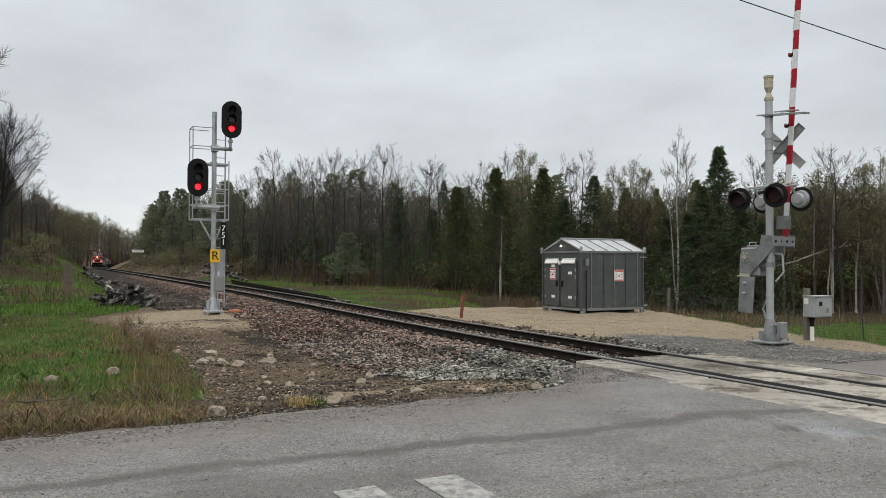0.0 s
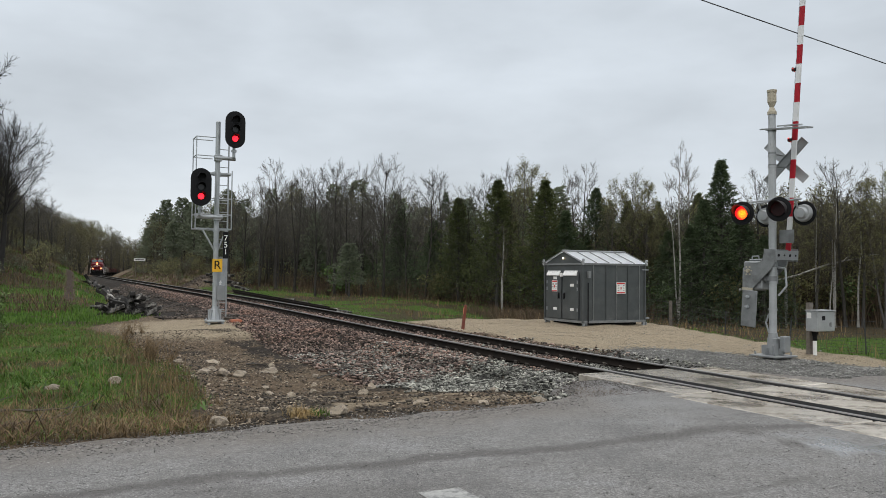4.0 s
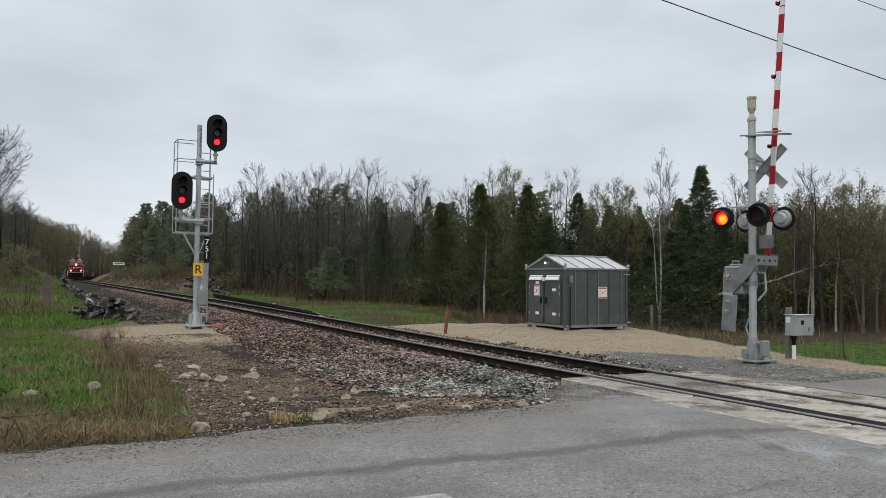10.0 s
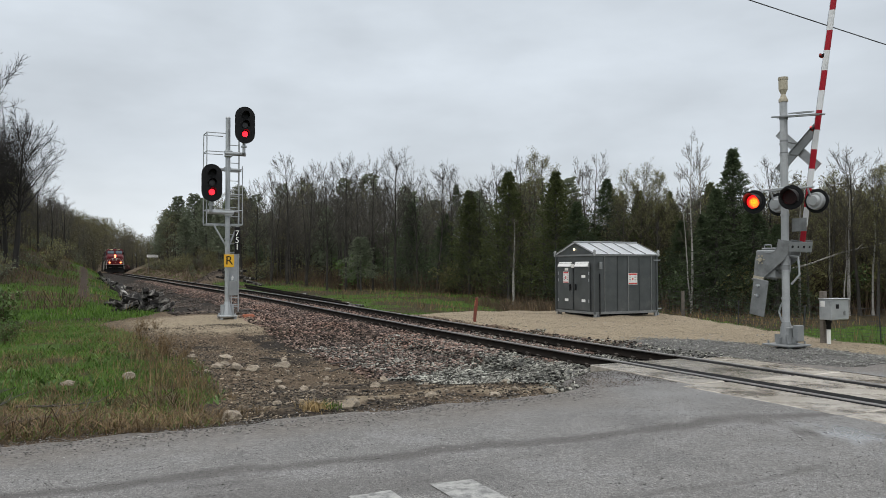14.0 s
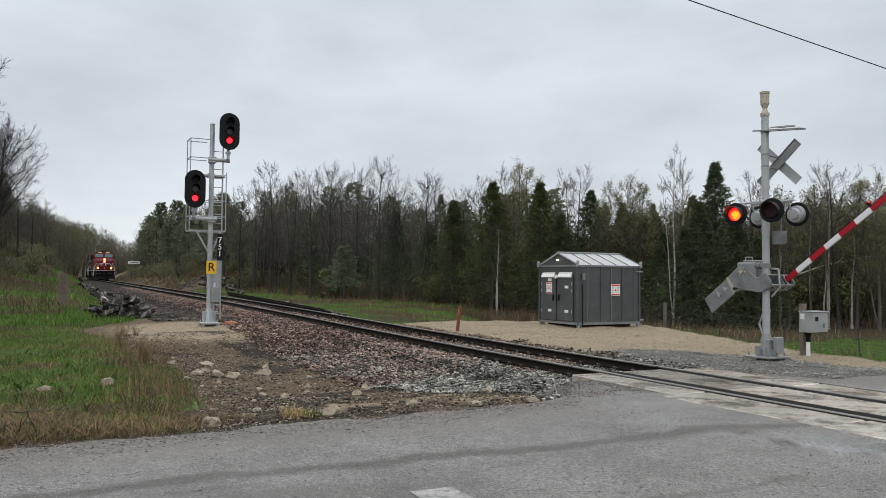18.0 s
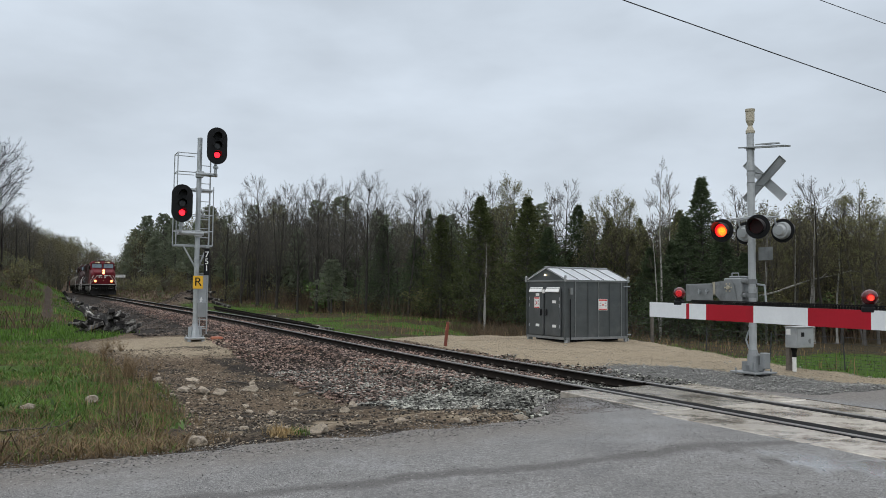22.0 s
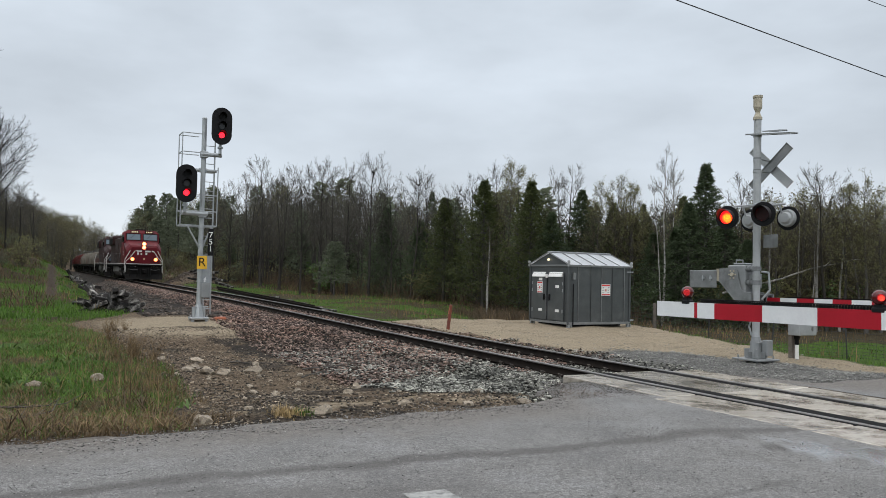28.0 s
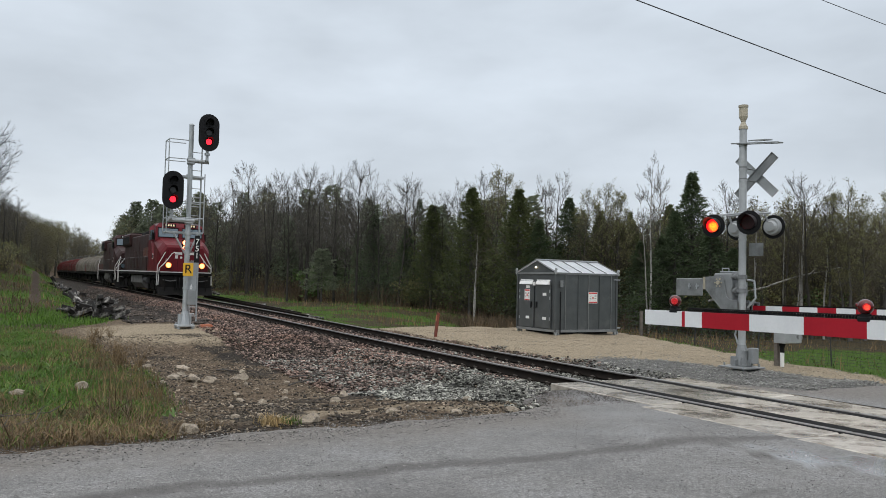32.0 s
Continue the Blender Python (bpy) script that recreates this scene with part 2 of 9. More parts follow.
SANDSTONES = mat("tan_gravel_stone", (0.17, 0.136, 0.094), (0.43, 0.365, 0.27), 3, 0.8, 0, 0.2, 40, island=0.35)
PALESTRAW = mat("pale_straw", (0.22, 0.155, 0.070), (0.40, 0.29, 0.14), 0.9, 0.8, 0, 0, 30, island=0.4)
STRAW = mat("tangled_straw", (0.080, 0.052, 0.024), (0.20, 0.138, 0.066), 0.9, 0.8, 0, 0, 30, island=0.45)
PEBBLES = mat("pale_pebbles", (0.066, 0.053, 0.040), (0.36, 0.292, 0.215), 3, 0.8, 0, 0.2, 40, island=0.9, few_pale=2.8)
BLADES = mat("green_blades", (0.040, 0.096, 0.012), (0.108, 0.190, 0.028), 0.7, 0.65, 0, 0, 30, island=0.45, spec=0.25)
DRYBLADES = mat("dry_stems", (0.100, 0.062, 0.028), (0.24, 0.165, 0.078), 0.7, 0.8, 0, 0, 30, island=0.5)
BARK = mat("grey_brown_bark", (0.040, 0.037, 0.033), (0.098, 0.091, 0.081), 3, 0.9, 0, 0.4, 20, vary=0.25)
# oak bark is near-black, darker than the other barks
OAKBARK = mat("near_black_bark", (0.009, 0.008, 0.007), (0.022, 0.019, 0.016), 3, 0.85, 0, 0.4, 20, vary=0.2)
BIRCH = mat("pale_birch_bark", (0.20, 0.19, 0.17), (0.38, 0.365, 0.335), 3, 0.8, 0, 0.2, 20, (0.06, 0.05, 0.05), 5, 0.62)
TWIGS = mat("brown_twigs", (0.058, 0.050, 0.037), (0.112, 0.100, 0.078), 1.5, 0.9, 0, 0, 20, vary=0.25, spec=0.2)
DARKBARK = mat("dark_grey_bark", (0.022, 0.020, 0.018), (0.060, 0.055, 0.048), 3, 0.9, 0, 0.4, 20, vary=0.25, spec=0.2)
DARKTWIGS = mat("dark_twigs", (0.046, 0.043, 0.037), (0.102, 0.094, 0.080), 1.5, 0.9, 0, 0, 20, vary=0.3, spec=0.2)


def leaf_mat(name, c1, c2, through_light, **more):
    """A leaf: the surface of mat() with some light passing through."""
    m = mat(name, c1, c2, 1.2, 0.7, 0, 0, 20, spec=0.15, **more)
    n, l = m.node_tree.nodes, m.node_tree.links
    b, out = n["Principled BSDF"], n["Material Output"]
    thin, both = n.new("ShaderNodeBsdfTranslucent"), n.new("ShaderNodeMixShader")
    l.new(b.inputs["Base Color"].links[0].from_socket, thin.inputs["Color"])
    both.inputs["Fac"].default_value = through_light
    l.new(b.outputs[0], both.inputs[1])
    l.new(thin.outputs[0], both.inputs[2])
    l.new(both.outputs[0], out.inputs["Surface"])
    return m


BUDS = leaf_mat("spring_buds", (0.165, 0.162, 0.070), (0.270, 0.260, 0.125), 0.4, island=0.15)
OLIVELEAF = leaf_mat("olive_spring_leaves", (0.076, 0.073, 0.037), (0.140, 0.131, 0.068), 0.4, island=0.3)
NEEDLES = leaf_mat("dark_needles", (0.056, 0.080, 0.044), (0.106, 0.136, 0.072), 0.4, island=0.25)
CEDARLEAF = leaf_mat("cedar_leaves", (0.066, 0.082, 0.034), (0.120, 0.136, 0.058), 0.4, island=0.25)
# paled grey-green: the haze of distance is put into this colour
HAZYNEEDLES = leaf_mat("haze_pale_needles", (0.125, 0.150, 0.100), (0.205, 0.228, 0.155), 0.5, island=0.3)
SCRUB = mat("brown_scrub", (0.050, 0.033, 0.019), (0.115, 0.078, 0.044), 0.8, 0.9, 0, 0, 20, island=0.45)
SHRUBLEAF = mat("shrub_leaf", (0.04, 0.085, 0.015), (0.09, 0.15, 0.03), 1.0, 0.7, 0, 0, 20, island=0.4)
LOCORED = mat("locomotive_red", (0.090, 0.006, 0.010), (0.130, 0.008, 0.014), 1.2, 0.45, 0, 0.03, 20, (0.060, 0.008, 0.009), 0.7, 0.58, spec=0.18)
LOCODIRT = mat("sooty_red", (0.018, 0.005, 0.005), (0.040, 0.008, 0.008), 1.0, 0.6, 0, 0.05, 15, (0.028, 0.014, 0.012), 0.6, 0.50, spec=0.3)
LOCOBLACK = mat("sooty_black", (0.004, 0.004, 0.004), (0.010, 0.0095, 0.009), 2, 0.75, 0, 0.1, 20, (0.022, 0.019, 0.017), 1.2, 0.64, spec=0.12)
LOCOGREY = mat("grimy_grey", (0.055, 0.055, 0.055), (0.10, 0.10, 0.098), 2, 0.6, 0.1, 0.1, 20, (0.04, 0.035, 0.03), 1.2, 0.6)
TANKGREY = mat("dusty_tank_grey", (0.10, 0.10, 0.098), (0.17, 0.168, 0.16), 1.5, 0.6, 0.1, 0.1, 20, (0.06, 0.055, 0.05), 1.2, 0.6)
RAILWHITE = mat("white_handrail", (0.50, 0.49, 0.47), (0.62, 0.61, 0.59), 4, 0.5, 0, 0, 20)
CABGLASS = glass("cab_glass", (0.10, 0.14, 0.17), 0.05)
CARWHITE = mat("dirty_white_hood", (0.12, 0.108, 0.088), (0.22, 0.205, 0.175), 0.8, 0.7, 0, 0.03, 15, (0.10, 0.08, 0.065), 0.6, 0.52, spec=0.2)
CARRED = mat("dull_red_hood", (0.060, 0.012, 0.011), (0.105, 0.019, 0.017), 0.8, 0.7, 0, 0.03, 15, (0.045, 0.022, 0.018), 0.5, 0.54, spec=0.2)
CARBROWN = mat("brown_car_body", (0.10, 0.035, 0.022), (0.16, 0.06, 0.04), 0.8, 0.65, 0, 0.03, 15, (0.06, 0.04, 0.03), 0.5, 0.56)
VISOR = mat("visor_black", (0.034, 0.031, 0.031), (0.052, 0.048, 0.048), 6, 0.4, 0, 0.0, 40, spec=0.3)
LAMPRED = glow("signal_red_light", (1.0, 0.012, 0.024), 4.4, 42.0)
LAMPAMBER = glow("flasher_red_light", (0.85, 0.006, 0.010), 2.6, 34.0, (1.9, 0.26, 0.012))
LAMPGATE = glow("gate_red_light", (0.42, 0.004, 0.008), 1.0, 90.0, (2.4, 0.12, 0.06), 0.022)
DIMRED = mat("dark_red_lens", (0.016, 0.003, 0.003), (0.028, 0.004, 0.004), 30, 0.45, 0, 0.1, 60, spec=0.25)
DARKLENS = glass("dark_signal_lens", (0.005, 0.006, 0.007), 0.35, 0.2)
REDLENS = glass("red_lens", (0.085, 0.002, 0.003), 0.12, 0.1)
# train lamps: the orange rim paints their halo onto the lens edge
HEADLIGHT = glow("headlight", (1.0, 0.34, 0.10), 2.4, 0, (4.0, 0.62, 0.34), 0.145)
DITCH = glow("ditch_light", (1.0, 0.28, 0.06), 2.4, 0, (4.0, 0.52, 0.22), 0.13)
FIGURES = glow("lit_figures", (1.0, 0.80, 0.50), 0.6)
BULB = glow("small_bulb", (1.0, 0.85, 0.55), 3.0)

# ---- plan: u across the track and along the road, s along the track and across the road ----
LEAN = 27.9
CU, SU = math.cos(radians(LEAN)), math.sin(radians(LEAN))


def T(u, s, z=0.0):
    return (CU * u - SU * s, SU * u + CU * s, z)


def TM(u, s, z=0.0, rx=0, ry=0, rz=0):
    return pose(*T(u, s, z), 0, 0, LEAN) @ pose(0, 0, 0, rx, ry, rz)


RISE_S = (-400, 15, 24, 40, 52, 79, 104, 150, 180, 214, 251, 300, 600)
RISE_Z = (0.0, 0.0, 0.11, 0.33, 0.41, 0.57, 0.70, 0.92, 0.98, 0.80, 0.45, 0.30, 0.30)


def track_u(s):
    s = np.asarray(s, float)
    return 9.46 - 0.38 * step(s, 18, 64) + 3.6e-4 * np.maximum(0, s - 138) ** 2


def track_z(s):
    s = np.asarray(s, float)
    return sum(np.interp(s + d, RISE_S, RISE_Z) for d in (-8, -4, 0, 4, 8)) / 5


def step(x, a, b):
    t = np.clip((x - a) / (b - a), 0, 1)
    return t * t * (3 - 2 * t)


def vnoise(x, y, seed=0):
    """Smooth value noise on a lattice, for arrays."""
    xi, yi = np.floor(x).astype(np.int64), np.floor(y).astype(np.int64)
    fx, fy = x - xi, y - yi
    fx, fy = fx * fx * (3 - 2 * fx), fy * fy * (3 - 2 * fy)

    def h(a, b):
        n = (a * 374761393 + b * 668265263 + seed * 974634541) & 0x7FFFFFFF
        n = ((n ^ (n >> 13)) * 1274126177) & 0x7FFFFFFF
        return ((n ^ (n >> 16)) & 0xFFFF) / 65535.0
    return (h(xi, yi) * (1 - fx) + h(xi + 1, yi) * fx) * (1 - fy) + (h(xi, yi + 1) * (1 - fx) + h(xi + 1, yi + 1) * fx) * fy


def fbm(x, y, seed=0, octaves=4):
    return sum(vnoise(x * 2 ** k, y * 2 ** k, seed + k) * 0.5 ** (k + 1) for k in range(octaves))


def pad_rim(s):
    """Where the gravel round the shed ends."""
    return np.interp(s, (8, 10.9, 12.1, 13.7, 15.9, 19.5, 24, 28), (15.0, 16.0, 16.5, 17.0, 17.8, 19.2, 21.0, 21.6))


def road_left(u):
    """The road's edge on the side of the signal: it widens towards the crossing."""
    return np.interp(u, (6.0, 6.3, 6.45, 6.85, 7.15, 7.65, 8.3, 10.9, 11.3, 11.7), (8.40, 8.62, 8.95, 9.75, 10.20, 10.55, 10.65, 10.6, 9.5, 8.40))


def ground_z(u, s):
    u, s = np.asarray(u, float), np.asarray(s, float)
    d, zt = u - track_u(s), track_z(s)
    # left: hollow beside the track, verge, and the cutting's bank further on
    left = -0.12 - 0.27 * np.exp(-((u - 5.0) / 3.2) ** 4) * step(s, 9.5, 13.0) * (1 - step(s, 19.8, 23.0))
    left = left * step(s, 8.6, 11.0) + -0.05 * (1 - step(s, 8.6, 11.0))
    left = left + 0.12 * np.exp(-((u - 4.6) / 2.6) ** 2 - ((s - 26.0) / 3.2) ** 2)
    left = left + zt * step(s, 30, 70)
    bank = np.clip(4.6 - u, 0, 26) * 0.55
    bank = bank / (1 + bank / 16.0)
    left = left + bank * step(s, 34, 80)
    left = left + 8.0 * step(s, 110, 250) * np.maximum(step(4.0 - u, 0, 16), step(-d - 4.5, 0, 13) * step(s, 150, 240))
    left = left - 0.35 * np.exp(-((u - 4.4) / 1.8) ** 2) * step(s, 30, 45)
    # right: gravel pad round the shed, dip with grass behind it, bank further on
    pad = step(u, 10.5, 12.0) * (1 - step(u, pad_rim(s) + 0.1, pad_rim(s) + 2.4)) * step(s, 8.3, 9.3) * (1 - step(s, 26.5, 30.5))
    right = -0.42 - 0.25 * step(u, 18, 26) * (1 - step(s, 30, 55)) - 0.1 * step(u, 13, 18)
    right = right + zt * step(s, 25, 60)
    right = right * (1 - pad) + (-0.10 - 0.03 * step(u, 14, 17)) * pad
    wide = np.clip(u - track_u(s) - 3.0, 0, 30) * 0.62
    wide = wide / (1 + wide / 8.5)
    right = right + wide * step(s, 76, 118) + 7.0 * step(s, 150, 260) * step(d, 8, 30)
    right = right + 7.0 * step(u, 33, 75) * (1 - step(s, 75, 120))
    right = right + 1.4 * np.exp(-np.abs((u - 13.7) / 2.0) ** 2.6 - ((s - 74) / 5.0) ** 2)
    z = np.where(d < 0, left, right)
    # the road's ground
    over_road = 1 - step(np.abs(s - 4.6) - (road_left(u) - 4.6), -0.3, 0.5 + 0.5 * step(u, 6.2, 7.0) * (u < 8.3))
    z = z * (1 - over_road) + (-0.07 - 0.20 * step(u, 5.9, 6.6) * (u < 8.3) * step(s, 8.6, 9.6)) * over_road
    # ballast shoulders
    bed = zt - 0.215 - np.clip((np.abs(d) - 1.75) * 0.52, 0, 9)
    z = np.where(over_road > 0.5, np.where(np.abs(d) < 1.42, -0.27, z), np.maximum(z, bed))
    z = np.where((np.abs(d) < 1.75) & (over_road <= 0.5), bed, z)
    rough = (fbm(u * 0.9, s * 0.9, 3) - 0.47) * 0.16 + (fbm(u * 4.5, s * 4.5, 9, 2) - 0.37) * 0.035
    far = step(np.hypot(u, s), 30, 70)
    rough = rough * (1 - over_road) * np.where(np.abs(d) < 1.9, 0.15, 1.0) + far * (fbm(u * 0.15, s * 0.15, 21) - 0.47) * 1.2 * step(np.abs(d), 3.5, 9)
    return z + rough

# ---- building helpers ----
def empty(name, m, label, category, group=""):
    ob = new(name)
    ob.empty_display_size = 0.2
    ob.matrix_basis = m
    return tagged(ob, label, category, group)


def mesh_of(bm, material, smooth=False, name="mesh"):
    me = bpy.data.meshes.new(name)
    bmesh.ops.recalc_face_normals(bm, faces=bm.faces[:])
    bm.to_mesh(me)
    bm.free()
    me.materials.append(material)
    if smooth:
        me.polygons.foreach_set("use_smooth", [True] * len(me.polygons))
    return me


def part(name, bm, material, parent, label="", smooth=False):
    me = bm if isinstance(bm, bpy.types.Mesh) else mesh_of(bm, material, smooth, name)
    ob = new(name, me)
    ob.parent = parent
    return tagged(ob, label)


def thing(name, bm, material, m, label, category, group="", smooth=False, kind=""):
    ob = new(name, bm if isinstance(bm, bpy.types.Mesh) else mesh_of(bm, material, smooth, name))
    ob.matrix_basis = m
    return tagged(ob, label, category, group, kind)


def box(bm, x, y, z, sx, sy, sz, m=None, bevel=0.0):
    """A box centred on x, y with its bottom at z."""
    r = bmesh.ops.create_cube(bm, size=1, matrix=(m or Matrix()) @ Matrix.Translation((x, y, z + sz / 2)) @ Matrix.Diagonal((sx, sy, sz, 1)))
    if bevel:
        vs = r["verts"]
        es = list({e for v in vs for e in v.link_edges})
        bmesh.ops.bevel(bm, geom=es, offset=bevel, segments=1, affect="EDGES")
    return bm


def rod(bm, a, b, r, r2=None, n=8, caps=True):
    a, b = Vector(a), Vector(b)
    d = b - a
    if d.length < 1e-6:
        return bm
    m = Matrix.Translation((a + b) / 2) @ d.to_track_quat("Z", "Y").to_matrix().to_4x4()
    bmesh.ops.create_cone(bm, cap_ends=caps, segments=n, radius1=r, radius2=r if r2 is None else r2, depth=d.length, matrix=m)
    return bm


def bars(bm, points, r, n=6):
    for a, b in zip(points, points[1:]):
        rod(bm, a, b, r, None, n)
    return bm


def prism(bm, outline, y0, y1, m=None):
    """An outline of (x, z) drawn out along y."""
    m = m or Matrix()
    a = [bm.verts.new(m @ Vector((x, y0, z))) for x, z in outline]
    b = [bm.verts.new(m @ Vector((x, y1, z))) for x, z in outline]
    bm.faces.new(a)
    bm.faces.new(b[::-1])
    for i in range(len(a)):
        j = (i + 1) % len(a)
        bm.faces.new((a[i], a[j], b[j], b[i]))
    return bm


def raw_mesh(name, verts, faces, material, smooth=False):
    me = bpy.data.meshes.new(name)
    verts, faces = np.asarray(verts, np.float32), np.asarray(faces, np.int32)
    k = faces.shape[1]
    me.vertices.add(len(verts))
    me.vertices.foreach_set("co", verts.ravel())
    me.loops.add(faces.size)
    me.loops.foreach_set("vertex_index", faces.ravel())
    me.polygons.add(len(faces))
    me.polygons.foreach_set("loop_start", np.arange(0, faces.size, k, dtype=np.int32))
    me.update(calc_edges=True)
    me.validate()
    for m in material if isinstance(material, (list, tuple)) else [material]:
        me.materials.append(m)
    if smooth:
        me.polygons.foreach_set("use_smooth", [True] * len(faces))
    return me


def tubes(segments, sides):
    """Tapered tubes from rows of x, y, z, x, y, z, r0, r1."""
    seg = np.asarray(segments, float)
    n = len(seg)
    a, b = seg[:, 0:3], seg[:, 3:6]
    d = b - a
    d /= np.linalg.norm(d, axis=1, keepdims=True) + 1e-9
    ref = np.where(np.abs(d[:, 2:3]) > 0.9, np.array([[1.0, 0, 0]]), np.array([[0, 0, 1.0]]))
    p = np.cross(d, ref)
    p /= np.linalg.norm(p, axis=1, keepdims=True) + 1e-9
    q = np.cross(d, p)
    ang = np.arange(sides) * 2 * np.pi / sides
    ring = p[:, None] * np.cos(ang)[None, :, None] + q[:, None] * np.sin(ang)[None, :, None]
    v = np.concatenate([a[:, None] + ring * seg[:, 6][:, None, None], b[:, None] + ring * seg[:, 7][:, None, None]], 1)
    i = np.arange(sides)
    j = (i + 1) % sides
    f = np.stack([i, j, j + sides, i + sides], -1)
    f = (f[None] + (np.arange(n) * 2 * sides)[:, None, None]).reshape(-1, 4)
    return v.reshape(-1, 3), f


def letters(text, size, depth, material, name="lettering"):
    c = bpy.data.curves.new(name, "FONT")
    c.body, c.size, c.extrude, c.align_x, c.align_y = text, size, depth, "CENTER", "CENTER"
    ob = bpy.data.objects.new(name, c)
    me = bpy.data.meshes.new_from_object(ob)
    bpy.data.objects.remove(ob)
    me.materials.clear()
    me.materials.append(material)
    return me


def to_world(u, s, z):
    return np.stack([CU * u - SU * s, SU * u + CU * s, z], -1)


# ---- ground ----
def spaced(*runs):
    out = []
    for a, b, d in runs:
        out.append(np.arange(a, b - 1e-6, d))
    out.append([runs[-1][1]])
    return np.concatenate(out)


GU = spaced((-3000, -400, 650), (-400, -60, 28), (-60, -14, 2.3), (-14, -5, 0.6), (-5, 13, 0.15), (13, 21, 0.3), (21, 42, 0.7), (42, 80, 2.4), (80, 420, 28), (420, 3020, 650))
GS = spaced((-3000, -400, 650), (-400, -40, 30), (-40, 2, 3.5), (2, 8, 0.5), (8, 30, 0.16), (30, 60, 0.4), (60, 120, 1.0), (120, 300, 3.0), (300, 600, 12), (600, 4200, 600))


ASH = (5.25, 19.2)


def blot_mask(u, s, cu, cs, ru, rs, seed):
    r = np.hypot((u - cu) / ru, (s - cs) / rs) + (fbm(u * 3.2, s * 3.2, seed, 4) - 0.47) * 1.5
    return 1 - step(r, 0.85, 1.05)


def zones(u, s):
    """How much of grass, pale sand, grey gravel, dead brown growth and wheel-worn path covers the ground."""
    n = (fbm(u * 0.55, s * 0.55, 31) - 0.47) * 3.2
    d = u - track_u(s)
    mound = np.exp(-((u - 4.9) / 3.1) ** 4 - ((s - 25.2) / 3.6) ** 4)
    edge = np.interp(s, (8, 10.3, 12.5, 19, 21, 26, 30, 34, 50, 80, 200), (1.6, 1.75, 2.1, 2.4, 1.9, 1.0, 2.6, 3.9, 3.9, 4.0, 5.0))
    grass_l = (1 - step(u - edge + n * 0.35, -0.25, 0.25)) * (d < 0) * step(s - road_left(u) + n * 0.2, 0.0, 0.7)
    rim = pad_rim(s) - 0.2 + n * 0.2
    beyond = np.maximum(step(u - rim, 0.0, 0.9), step(s + n * 0.5 - 27.6 + np.clip(13.5 - u, 0, 3) * 0.6, 0.0, 1.2))
    heap0 = np.exp(-((u - 13.4) / 2.2) ** 4 - ((s - 74) / 5.5) ** 4)
    grass_r = beyond * (d > 2.6 + n * 0.2) * (1 - heap0) * (1 - 0.75 * step(s, 72, 80) * (1 - step(d + n, 5.0, 8.0)))
    sand_r = (1 - beyond) * step(u - 11.5 + n * 0.3, 0, 0.7) * (d > 0) * step(s, 8.5, 9.3)
    grey = (d > 1.6) * (1 - beyond) * (1 - step(u - 14.6 + n * 0.5 + (s - 10) * 0.16, -0.4, 0.4)) * step(s, 8.6, 9.2) * (1 - step(s + n * 0.5, 13.6, 15.4))
    grey = np.maximum(grey, np.exp(-((u - 7.4) / 1.0) ** 2 - ((s - 11.6) / 1.4) ** 2) * 0.7)
    grey = np.maximum(grey, 0.4 * heap0)
    sand = np.maximum(np.maximum(sand_r, 0.2 * heap0), mound * (d < -2.2))
    brown = step(fbm(u * 0.45, s * 0.45, 77) + 0.15 * step(-u, -1.4, 1.5) * step(s, 40, 60) + 0.22 * step(s, 70, 84) * (d > 2) + 0.5 * step(u, 29, 33) * (s < 78) + 0.4 * step(d, 9, 13) * (s >= 78) - 0.5 * (s < 26) * (d < 0) - 0.15 * (s < 20.5) * (u > 15.5) + 0.35 * step(s, 20.0, 21.5) * (u > 18.0) * (s < 31) * (d > 0) + 0.07 * (s > 28) * (s < 70) * (d > 3), 0.48, 0.60)
    close = (s < 30) * (d < 0)
    brown = np.maximum(brown, 0.6 * close * step(fbm(u * 1.5, s * 0.9, 79) + 0.10 * step(-s, -15, -9.5) + 0.10 * np.exp(-((u - 1.9) / 0.7) ** 2), 0.50, 0.60))
    brown = np.maximum(brown, 0.85 * np.exp(-((s - 9.0) / 0.8) ** 2) * (u < 2.2) * (u > -12))
    path = np.exp(-((u - 1.06 - 0.0235 * (s - 45)) / 0.30) ** 2) * step(s, 43, 45) * (1 - step(s, 88, 92))
    sand = np.maximum(sand, 0.55 * step(fbm(u * 0.7, s * 1.6, 81) + 0.12 * np.exp(-((s - 9.6) / 1.0) ** 2), 0.50, 0.62) * (d < -2.5) * (s < 13) * (u > 2))
    behind = step(-s, -0.5, 0.6)
    return np.maximum(np.maximum(grass_l, grass_r) * (1 - mound * (d < 0)) * (1 - path), behind), sand * (1 - behind), grey * (1 - behind), brown, path


